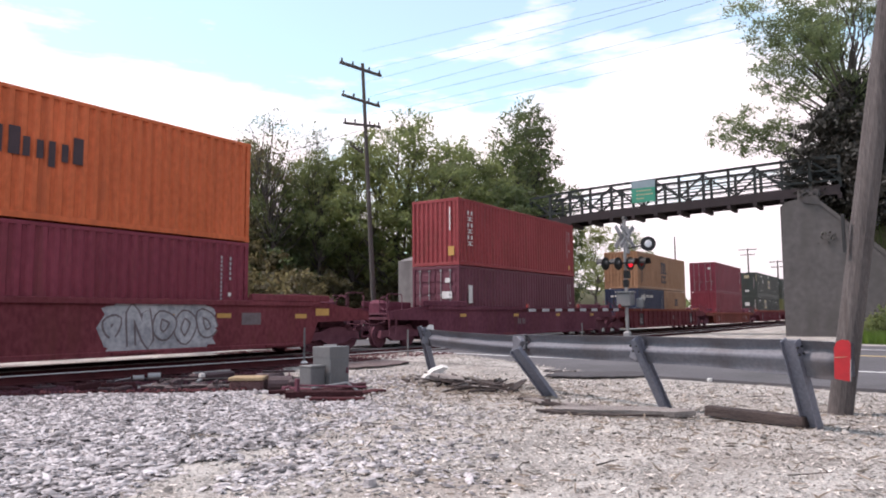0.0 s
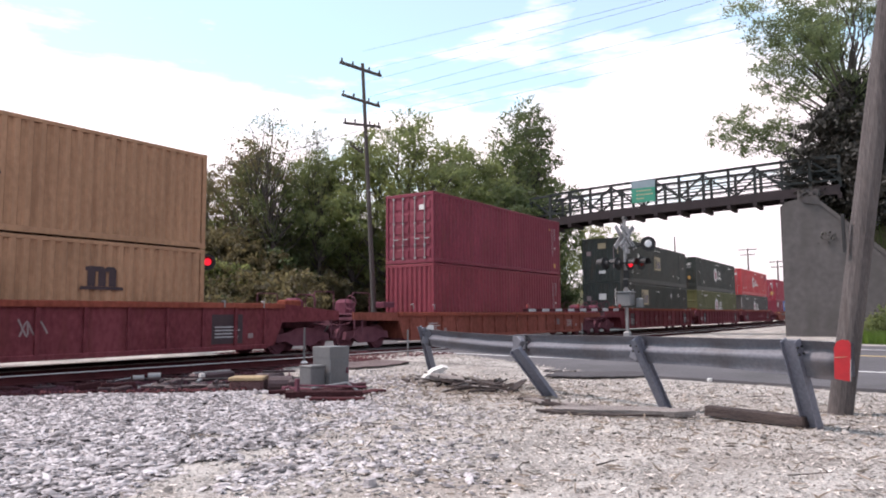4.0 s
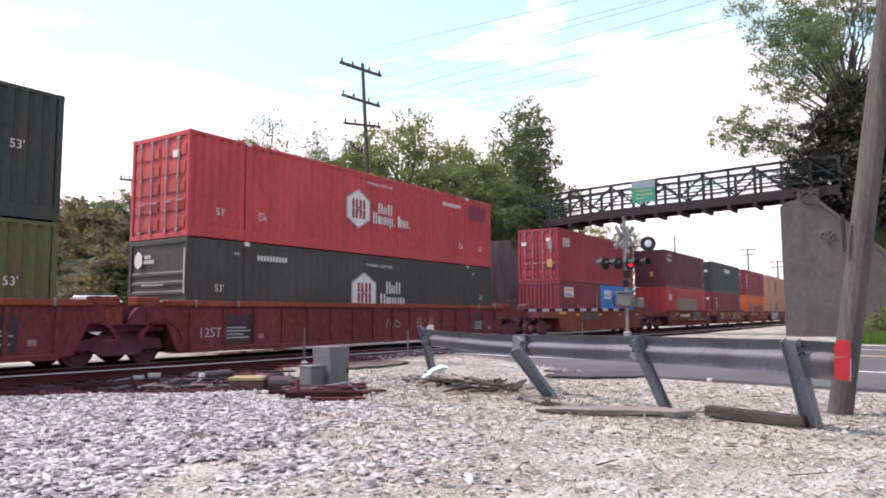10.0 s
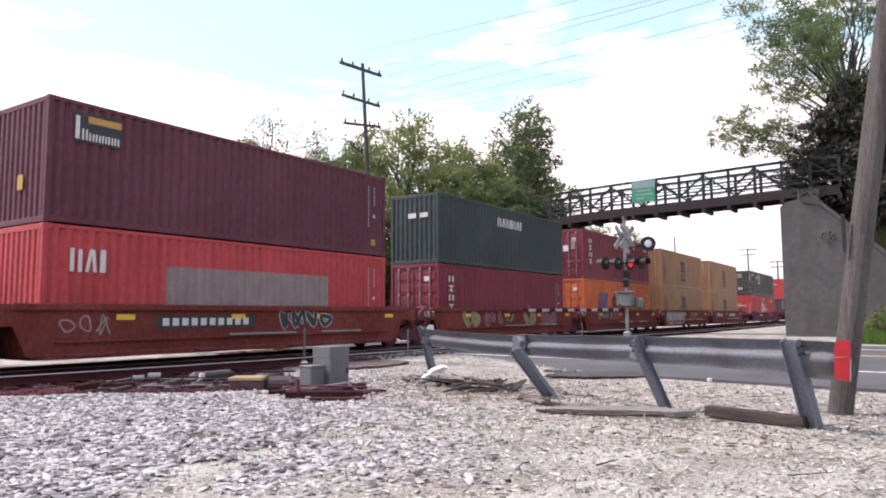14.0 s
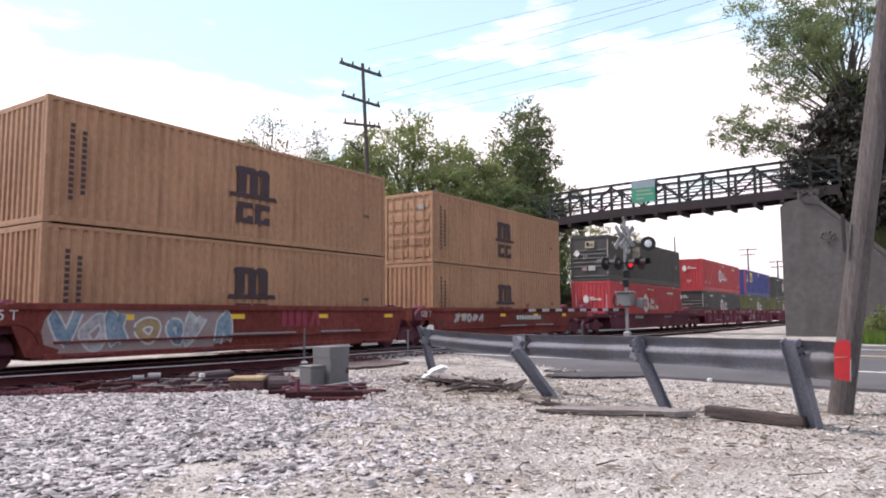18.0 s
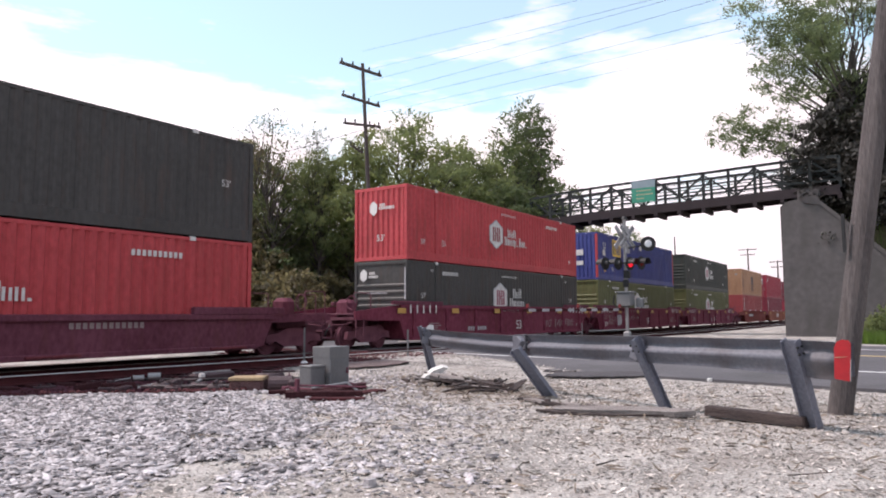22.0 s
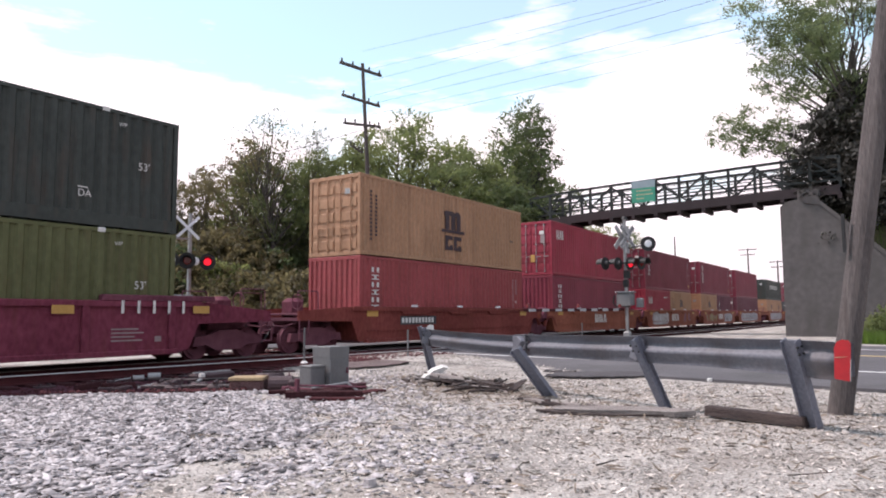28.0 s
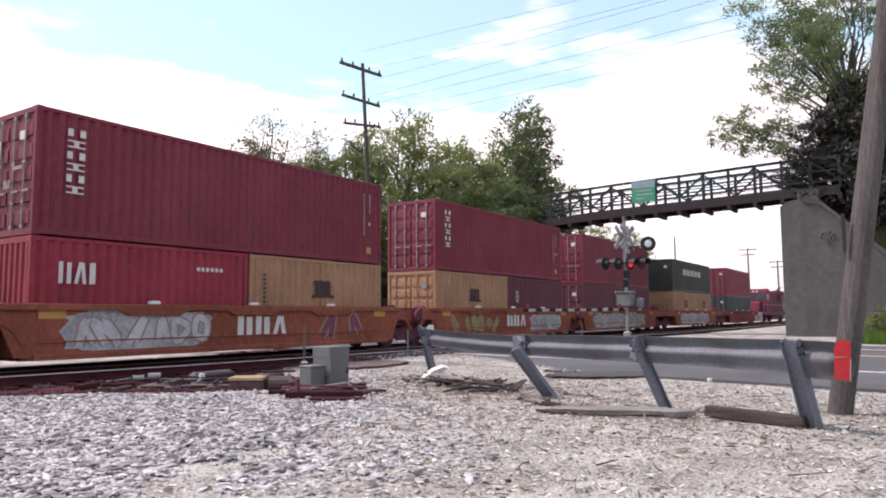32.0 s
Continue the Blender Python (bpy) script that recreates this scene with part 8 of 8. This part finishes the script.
stacked(93.2, [(L53, H9, "green", fig53(1.9, [*emp(4.3, 1.46, 1.05, FADED), ("text", 13.35, 2.1, "WP", 0.18, W), ("panel", 13.3, 2.32, 0.36, 0.04, W), plate_code(0.55, 2.3), ("text", 2.3, 2.38, "WP", 0.12, W), ("text", 7.64, 2.4, "WARNING HIGH CUBE", 0.07, W), ("placard", 11.46, 2.2, 0.22, GREY_EDGE), ("endbox", 0.95, 1.75, 0.5, 0.4, W), ("endbox", 0.3, 1.2, 0.05, 1.3, W), ("endbox", 2.0, 1.7, 0.3, 0.3, GREY_PATCH), ("endbox", 1.0, 1.0, 0.3, 0.2, W)]), {"end": "wall"})],
        (L53, H9, "green", fig53(1.5, [*emp(7.42, 1.1, 1.0, FADED), *small(13.5, 0.66), ("panel", 12.15, 0.82, 0.22, 0.08, W), ("text", 14.3, 2.45, "WP", 0.12, W), plate_code(2.35, 2.38), ("text", 1.42, 2.45, "WP", 0.13, W), warn(7.4, 2.5), *small(2.4, 0.62), ("placard", 3.8, 1.87, 0.26, W), ("panel", 3.45, 0.66, 0.2, 0.05, W), ("endbox", 0.9, 2.2, 0.55, 0.36, FADED), ("endbox", 1.95, 1.75, 0.3, 0.3, GREY_PATCH), ("endbox", 0.95, 0.55, 0.45, 0.2, W), ("endbox", 0.06, 1.8, 0.06, 0.8, FADED), ("endbox", 0.35, 0.9, 0.05, 1.4, GREY_PATCH)]), {"smooth": True, "end": "wall"}))
stacked(112.69, [(L53, H9, "olive", OLIVE_LOW, {"end": "ribbed"})],
        (L53, H9, "green", fig53(1.5, [*hub(), plate_code(12.7, 2.4), *small(13.55, 0.66), *small(2.38, 0.66), ("endhex", 2.0, 2.05, 0.24, 0.3, GREY_EDGE), ("endword", 1.45, 2.18, 0.42, 0.1, 5, GREY_EDGE), ("endword", 1.5, 1.75, 0.8, 0.07, 8, GREY_EDGE), ("endword", 0.45, 2.15, 0.55, 0.1, 7, W), ("endword", 0.4, 1.95, 0.6, 0.09, 7, GREY_EDGE), ("endbox", 0.5, 0.95, 0.22, 0.28, AMBER), ("endbox", 1.0, 0.95, 0.26, 0.24, GREY_EDGE), ("endbox", 1.75, 0.9, 0.16, 0.2, GREY_EDGE)]), {}))
stacked(132.21, [(L53, H9, "slate", GREEN_LOW, {"smooth": True, "end": "ribbed"})],
        (L53, H9, "bright_red", fig53(0.66, [*hub_long(), plate_code(12.2, 2.35, 1.4), *small(2.4, 0.66), *small(13.4, 0.66), ("coat", 14.3, 2.0, 1.4, 0.62, PLUM)]), {}))
stacked(155.84, [(L20, H8, "maroon", [("panel", 0.7, 1.75, 1.24, 0.55, W), ("panel", 0.8, 2.12, 1.05, 0.1, TAN_PLATE), ("bars", 0.85, 1.8, 0.9, 0.24, "lxxxxx", NAVY), ("stack", 5.4, 0.9, 0.07, 1.4, 9, W)], {"end": "wall"}), (L20, H8, "sky", [("panel", 0.5, 1.75, 1.2, 0.52, W), ("bars", 0.6, 1.85, 0.9, 0.24, "lxxxxx", SKY_MARK), ("stack", 5.4, 0.9, 0.07, 1.4, 9, W)], {})],
        (L40, H9, "crimson", [CAI(1.92), *codes(), ("endbox", 0.35, 0.75, 0.3, 0.45, AMBER), ("endbox", 1.9, 2.0, 0.3, 0.2, W), ("endbox", 0.35, 1.75, 0.25, 0.5, GREY_PATCH)], {}))
stacked(175.67, [(L40, H9, "bright_red", [CAI(1.83, 0.54), ("coat", 3.14, 1.0, 6.05, 1.08, GREY_PATCH), *codes()], {"end": "wall"})],
        (L40, H9, "dark_maroon", [("panel", 0.58, 1.94, 1.2, 0.7, BLACK), ("panel", 0.92, 2.42, 0.84, 0.16, AMBER), ("panel", 0.62, 2.0, 0.1, 0.55, W), ("bars", 0.78, 2.0, 0.96, 0.26, "Txxxxx", W), *codes(), ("endbox", 0.95, 0.8, 0.25, 0.35, AMBER)], {"end": "wall"}))
stacked(191.34, [(L40, H9, "maroon", [("stack", 0.73, 1.0, 0.38, 1.55, 4, W), *codes()], {})], (L40, H9, "teal", [("bars", 4.95, 1.98, 2.4, 0.42, "TVTlTVl", W), ("endbox", 0.5, 1.9, 0.4, 0.2, W), ("endbox", 1.1, 1.9, 0.4, 0.2, W)], {"end": "wall"}))
stacked(206.50, [(L40, H9, "orange", [("slant", 2.05, 1.0, 1.0, 1.1, N), ("slant", 2.85, 1.0, 1.0, 1.1, N), ("panel", 2.4, 1.0, 1.45, 0.3, N), ("bars", 4.58, 1.2, 6.3, 0.66, "Txpxp-Tlxpl", EMBLEM), ("panel", 11.3, 1.95, 0.22, 0.22, AMBER), ("panel", 10.7, 2.0, 0.16, 0.16, AMBER)], {})],
        (L40, H9, "maroon", [("stack", 0.86, 0.9, 0.44, 1.62, 4, W), ("word", 11.0, 2.3, 0.7, 0.1, 5, W), ("endbox", 0.9, 1.6, 0.35, 0.35, W), ("endbox", 0.5, 1.7, 0.25, 0.6, GREY_PATCH)], {}))
for x in (221.82, 237.1):
    stacked(x, [(L40, H9, "yellow", msc(True), {"end": "wall"})], (L40, H9, "yellow", msc(), {"end": "wall" if x < 230 else "door"}))
stacked(256.65, [(L53, H9, "bright_red", [*hub_long(0.13), plate_code(12.35, 2.3, 1.5), ("endhex", 1.42, 1.45, 0.36, 0.6, GREY_EDGE), ("endword", 0.55, 1.68, 0.78, 0.12, 9, W), ("endword", 1.0, 1.82, 0.3, 0.1, 3, W), ("endtext", 1.15, 0.5, "53'", 0.26, W), ("endbox", 0.2, 0.55, 0.05, 1.5, GREY_EDGE), ("endbox", 2.25, 0.95, 0.04, 1.2, GREY_EDGE)], {"end": "wall"})],
        (L53, H9, "slate", fig53(1.48, [*emp(4.54, 1.5, 1.05, FADED), ("placard", 3.8, 2.2, 0.28, W), plate_code(0.55, 2.35), ("text", 2.4, 2.48, "WP", 0.14, W), warn(7.36, 2.5), ("panel", 2.5, 0.72, 0.45, 0.05, W), ("endbox", 0.95, 2.1, 0.62, 0.44, FADED), ("endbox", 1.32, 2.18, 0.16, 0.28, K), ("endword", 1.0, 2.2, 0.28, 0.2, 2, N), ("endbox", 0.92, 0.66, 0.46, 0.3, GREY_EDGE), ("endplacard", 2.15, 1.78, 0.24, W), ("endtext", 1.3, 1.45, "53'", 0.2, GREY_EDGE), ("endbox", 1.5, 0.66, 0.3, 0.22, GREY_PATCH), ("endbox", 0.05, 1.5, 0.05, 1.1, GREY_EDGE), ("endbox", 0.05, 0.95, 0.06, 0.08, W), ("endbox", 0.05, 0.45, 0.06, 0.08, W)]), {"smooth": True, "end": "ribbed"}))
stacked(280.33, [(L53, H9, "slate", GREEN_LOW, {"smooth": True, "end": "ribbed"})],
        (L53, H9, "bright_red", fig53(0.65, [*hub_long(), plate_code(12.2, 2.35, 1.4), *small(2.36, 0.66), ("endhex", 1.42, 1.75, 0.36, 0.6, GREY_EDGE), ("endword", 0.55, 1.98, 0.78, 0.12, 9, W), ("endword", 1.0, 2.12, 0.3, 0.1, 3, W), ("endtext", 1.0, 0.75, "53'", 0.26, W)]), {"end": "wall"}))
stacked(299.74, [(L53, H9, "olive", OLIVE_LOW, {"end": "ribbed"})],
        (L53, H9, "blue", [*emp(2.6, 1.55, 1.08), ("text", 0.9, 1.94, "53", 0.4, W), ("panel", 0.87, 1.5, 0.45, 0.37, W), ("panel", 7.9, 2.32, 0.47, 0.38, W), ("coat", 5.1, 1.0, 6.1, 0.95, OLD_BLUE), *small(2.36, 0.6), ("endbox", 0.9, 1.5, 0.45, 0.35, W), ("endbox", 0.9, 0.9, 0.45, 0.25, W), ("panel", 1.0, 0.5, 0.3, 0.18, AMBER)], {"end": "wall", "post_colour": "bright_red"}))
stacked(319.62, [(L53, H9, "olive", OLIVE_LOW, {"end": "ribbed"})], (L53, H9, "green", fig53(1.5, [*hub(MAROON, 0.15), *small(13.5, 0.66), *small(2.4, 0.66), plate_code(2.6, 2.4)]), {"end": "ribbed"}))
stacked(343.21, [(L40, H9, "pink_red", [tri(1.0, 1.6, 0.63), *codes()], {"end": "wall"})], (L40, H9, "yellow", msc(), {}))
stacked(358.93, [(L40, H9, "maroon", [tri(0.9), *codes()], {"end": "wall"})], (L40, H9, "crimson", [CAI(1.95), *codes(), ("endbox", 1.0, 0.7, 0.25, 0.4, AMBER), ("endbox", 0.4, 1.7, 0.25, 0.5, GREY_PATCH)], {}))
stacked(374.58, [(L20, H8, "crimson", [CAI(1.55), ("word", 4.3, 2.0, 0.9, 0.1, 6, W)], {"end": "wall"}), (L20, H8, "yellow", [("arch", 2.5, 1.4, 1.1, False), ("stack", 0.5, 0.9, 0.1, 1.2, 9, K)], {})], (L40, H9, "maroon", [tri(1.0), *codes(), ("endbox", 1.55, 1.95, 0.26, 0.3, W), ("endbox", 1.9, 0.85, 0.18, 0.32, GREY_EDGE), ("endword", 0.5, 1.5, 0.4, 0.08, 5, GREY_EDGE), ("endword", 1.0, 1.1, 0.3, 0.2, 3, GREY_EDGE)], {}))
stacked(390.27, [(L20, H8, "yellow", [("arch", 2.5, 1.4, 1.1, False)], {}), (L20, H8, "dark_maroon", [("stack", 0.7, 1.4, 0.3, 0.6, 3, W)], {})], (L40, H9, "maroon", [tri(1.0), *codes()], {}))
stacked(405.54, [(L40, H8, "dark_maroon", [], {})], (L40, H9, "maroon", [], {}))
stacked(424.0, [(L40, H8, "yellow", [("arch", 3.0, 1.4, 1.1, False), ("arch", 9.0, 1.4, 1.1, False)], {})], (L40, H8, "green", [("word", 3.0, 1.4, 6.0, 0.5, 5, W)], {}))
stacked(443.5, [(L40, H8, "teal", [], {})], (L40, H9, "maroon", [], {}))

# the cars under them
T3 = "TTV"  # three broad strokes
cars = [
    (1.73, L40, "53", "car_rust", "smooth", "rust-red well car with large grey graffiti", [("graf", 9.75, 13.05, 0.28, 1.55, DUST, 5), ("panel", 13.1, 1.13, 0.48, 0.12, AMBER), ("panel", 13.95, 0.93, 0.7, 0.34, GRAF_LINE), ("panel", 16.9, 1.18, 0.6, 0.22, AMBER)], "c", "c", 1.61, 0.2),
    (25.3, L40, "53", "car_dark", "smooth", "dark grimy well car", [("word", 7.0, 0.75, 0.9, 0.26, 2, GRAF_LINE)], "c", "c", 1.53, 0.22),
    (48.63, L40, "53", "car_rust", "ribbed", "dark rust-brown ribbed well car", [("graf", 9.2, 10.1, 0.7, 1.2, GREY_PATCH, 2)], "c", "c", 1.53, 0.0),
    (71.82, L40, "53", "car_yellow_brown", "ribbed", "faded orange-brown ribbed well car", [("panel", 13.0, 0.66, 0.6, 0.3, GRAF_LINE)], "c", "c", 1.28, 0.0),
    (93.2, L53, "53", "car_rust", "ribbed", "rust-brown ribbed well car with small pale graffiti", [("graf", 6.55, 7.4, 0.55, 1.15, GREY_PATCH, 2), ("graf", 10.2, 11.0, 0.55, 1.15, GREY_PATCH, 2)], "c", "s", 1.55, 0.0),
    (112.69, L53, "53", "car_rust", "ribbed", "rust-brown ribbed well car", [("text", 0.5, 0.62, "125T", 0.26, GREY_EDGE)], "s", "s", 1.56, 0.0),
    (132.21, L53, "53", "car_rust", "ribbed", "rust-brown ribbed well car with small graffiti", [("text", 0.5, 0.62, "125T", 0.26, GREY_EDGE), ("graf", 8.4, 9.3, 0.55, 1.15, GREY_PATCH, 2), ("graf", 10.4, 11.3, 0.6, 1.15, PAINT["pink_red"], 2)], "s", "c", 1.58, 0.0),
    (155.84, L40, "40", "car_yellow_brown", "smooth", "orange-brown well car with yellow reflectors", [("panel", 2.75, 0.93, 2.5, 0.28, GRAF_LINE), ("word", 2.9, 0.98, 2.2, 0.19, 10, K), ("panel", -0.4, 1.2, 0.9, 0.15, YELLOW)], "c", "c", 1.46, 0.0),
    (175.67, L40, "40", "car_brown", "smooth", "brown well car with grey graffiti", [("panel", 2.92, 0.86, 3.2, 0.34, BLACK), ("word", 3.1, 0.94, 2.85, 0.19, 10, W), ("graf", 0.46, 1.74, 0.6, 1.4, GREY_PATCH, 3), ("graf", 6.75, 9.3, 0.75, 1.38, BLACK, 4)], "c", "s", 1.46, 0.0),
    (191.34, L40, "40", "car_brown", "smooth", "brown well car with coloured graffiti", [("graf", 1.42, 3.0, 0.5, 1.42, GRAF_GREEN, 2), ("graf", 3.4, 4.95, 0.65, 1.4, GRAF_PLUM, 3), ("graf", 5.2, 6.3, 0.75, 1.35, GREY_PATCH, 2), ("graf", 7.05, 8.4, 0.62, 1.42, GRAF_GREEN, 2), ("graf", 8.9, 10.8, 0.6, 1.4, GRAF_PLUM, 3)], "s", "s", 1.46, 0.0),
    (206.50, L40, "40", "car_brown", "smooth", "brown well car with faint graffiti", [("text", 0.6, 0.78, "40", 0.27, K), ("graf", 1.64, 4.1, 0.84, 1.4, GRAF_LINE, 5), ("bars", 4.2, 0.87, 1.6, 0.5, T3, MAROON)], "s", "s", 1.46, 0.0),
    (221.82, L40, "40", "car_brown", "smooth", "brown well car with bright graffiti", [("graf", 0.25, 5.2, 0.34, 1.42, TINT_BLUE, 7), ("bars", 7.15, 0.86, 1.75, 0.5, T3, MAROON)], "s", "s", 1.47, 0.0),
    (237.1, L40, "40", "car_brown", "smooth", "brown well car with grey overpainted graffiti", [("text", 0.28, 0.76, "40", 0.28, K), ("graf", 1.34, 3.68, 0.82, 1.3, GREY_EDGE, 5), ("panel", 6.7, 0.88, 2.95, 0.32, BLACK), ("word", 6.85, 0.95, 2.65, 0.19, 10, W)], "s", "c", 1.46, 0.0),
    (256.65, L53, "53", "car_dark", "smooth", "dark maroon well car with raised ends", [("word", 4.42, 0.9, 1.75, 0.19, 8, W), ("panel", -0.5, 1.0, 0.3, 0.12, GREY_PATCH), ("panel", 0.4, 1.0, 0.3, 0.12, GREY_PATCH), ("word", 11.0, 0.9, 1.9, 0.14, 12, GREY_PATCH)], "c", "c", 1.22, 0.2),
    (280.33, L53, "53", "car_red", "post", "dark red well car with white reflectors", [("text", 8.61, 0.52, "53", 0.42, W), ("word", 4.3, 0.53, 1.55, 0.16, 8, GREY_EDGE), ("graf", 11.5, 14.6, 0.45, 1.05, GREY_PATCH, 6), ("graf", 6.9, 8.9, 1.26, 1.5, GREY_PATCH, 5)], "c", "s", 1.55, 0.15),
    (299.74, L53, "53", "car_red", "post", "dark red well car with grey graffiti", [("text", 8.79, 0.52, "53", 0.4, W), ("text", 0.52, 0.47, "125T", 0.26, W), ("graf", 2.52, 3.69, 0.47, 1.15, GRAF_PALE, 3), ("graf", 0.5, 2.2, 0.85, 1.2, GREY_PATCH, 5), ("graf", 4.2, 7.0, 0.75, 1.15, GREY_PATCH, 5), ("graf", 3.4, 7.7, 1.27, 1.52, GREY_PATCH, 9)], "s", "s", 1.57, 0.15),
    (319.62, L53, "53", "car_red", "post", "dark red well car with white figures", [("text", 8.82, 0.5, "53", 0.42, W), ("panel", 7.8, 0.53, 0.31, 0.24, GREY_EDGE), ("panel", 7.84, 0.57, 0.23, 0.16, PAINT["car_red"]), ("graf", 9.3, 10.6, 1.28, 1.5, GREY_PATCH, 5)], "s", "c", 1.55, 0.15),
    (343.21, L40, "40", "car_brown", "plain", "reddish-brown well car with black panel", [("panel", 2.21, 0.83, 2.33, 0.32, BLACK), ("word", 2.3, 0.9, 2.12, 0.19, 10, W)], "c", "s", 1.47, 0.0),
    (358.93, L40, "40", "car_orange", "plain", "orange well car with a white word shape", [("bars", 5.48, 0.7, 1.95, 0.5, T3, W)], "s", "s", 1.46, 0.0),
    (374.58, L40, "40", "car_orange", "plain", "orange well car with white graffiti", [("bars", 5.72, 0.63, 1.95, 0.55, T3, W), ("graf", 0.83, 4.77, 0.4, 1.32, GRAF_PALE, 6), ("graf", 8.58, 10.92, 0.32, 1.4, GRAF_PLUM, 2)], "s", "s", 1.46, 0.0),
    (390.27, L40, "40", "car_orange", "plain", "orange well car with mixed graffiti", [("graf", 1.0, 5.0, 0.35, 1.3, GRAF_GREEN, 6), ("bars", 5.72, 0.63, 1.95, 0.55, T3, W), ("graf", 8.0, 11.5, 0.4, 1.2, DUST, 5)], "s", "s", 1.46, 0.0),
    (405.54, L40, "40", "car_orange", "plain", "pale dusty well car", [("graf", 1.0, 10.5, 0.35, 1.3, DUST, 10)], "s", "c", 1.46, 0.0),
    (424.0, L40, "40", "car_orange", "plain", "plain orange-brown steel well car", [("graf", 1.0, 10.5, 0.35, 1.3, DUST, 9)], "c", "c", 1.46, 0.0),
    (443.5, L40, "40", "car_brown", "plain", "plain brown steel well car", [], "c", "c", 1.46, 0.0),
]
mids = [c[0] + c[1] / 2 for c in cars]
for i, (x0, length, size, colour, style, label, marks, le, re, top, lift) in enumerate(cars):
    half = L53 / 2 + 0.2 if size == "53" else L40 / 2 + 0.2
    own = 11.7 if size == "53" else 9.9
    left = own if le == "c" else (mids[i] - mids[i - 1]) / 2
    right = own if re == "c" else (mids[i + 1] - mids[i]) / 2
    well_car(mids[i], half, left, right, colour, style, label, marks, "coupler" if le == "c" else "shared", "coupler" if re == "c" else "shared", top, lift)

# a locomotive follows the last car
loco = thing("locomotive", "grimy maroon and grey diesel locomotive far along the train", "locomotive")
LX = 463.0
part("underframe", Build().soft(0.0, 20.5, -0.2, 2.64, 0.95, 1.35, 0.05), STEEL_DARK, loco)
part("nose", Build().prism([(0.9, 1.35), (1.1, 2.5), (2.4, 2.75), (2.4, 1.35)], 0.55, 1.9), PAINT["car_red"], loco, "sloping short nose")
cab = part("cab", Build().prism([(2.4, 1.35), (2.4, 2.75), (2.7, 3.9), (3.0, 4.35), (5.0, 4.4), (5.0, 1.35)], -0.1, 2.54), PAINT["car_red"], loco)
for y0, y1 in ((0.1, 1.1), (1.35, 2.35)):
    part("windscreen", Build().prism([(2.41, 2.95), (2.62, 3.75), (2.60, 3.75), (2.39, 2.95)], y0, y1), GLASS_DARK, cab)
part("side_window", Build().box(3.2, 4.4, -0.11, -0.1, 2.9, 3.7), GLASS_DARK, cab)
part("hood", Build().soft(5.0, 19.5, 0.45, 2.0, 1.35, 4.2, 0.15), PAINT["car_dark"], loco)
part("radiator", Build().soft(15.5, 19.0, 0.1, 2.34, 3.2, 4.45, 0.1), PAINT["car_dark"], loco)
part("fuel_tank", Build().soft(7.5, 13.0, 0.0, 2.44, 0.35, 0.95, 0.15), STEEL_DARK, loco)
part("pilot", Build().soft(-0.15, 0.0, 0.0, 2.44, 0.2, 1.35, 0.02), MAST_GREY, loco)
part("front_coupler", Build().soft(-0.7, -0.15, 1.0, 1.44, 0.72, 1.05, 0.05), STEEL_DARK, loco)
for y in (0.95, 1.4):
    part("headlight", Build().tube((2.52, y, 4.0), (2.44, y, 4.0), 0.1, n=12), LENS_WHITE, loco)
for y in (-0.15, 2.59):
    part("hand_rail", Build().path([(0.3, y, 1.3), (0.3, y, 2.3), (19.8, y, 2.3), (19.8, y, 1.3)], 0.02), MAST_GREY, loco)
for x in (3.2, 16.8):
    truck(loco, x)
MOVERS.append((loco, LX, NEAR_FACE, 0.0))


def motions():
    times = [0, 4, 8, 12, 16, 20, 24, 28, 32]
    for ob, x, y, z in MOVERS:
        walk(ob, [(t, pose(x - travelled(t), y, z)) for t in times])
    # all wheels turn alike: those at the same corner of their truck share one set of keys
    first = {}
    for dx, y, turn, ob in WHEELS:
        if (dx, y) not in first:
            spin = 1 if turn else -1
            walk(ob, [(k / FPS, pose(dx, y, 0.422, 0, 0, turn) @ Matrix.Rotation(spin * (travelled(k / FPS) / 0.42 % (2 * math.pi)), 4, "Y")) for k in range(32 * FPS + 1)])
            first[dx, y] = ob.animation_data
        else:
            ob.rotation_mode = "QUATERNION"
            keys = ob.animation_data_create()
            keys.action = first[dx, y].action
            keys.action_slot = first[dx, y].action_slot


motions()
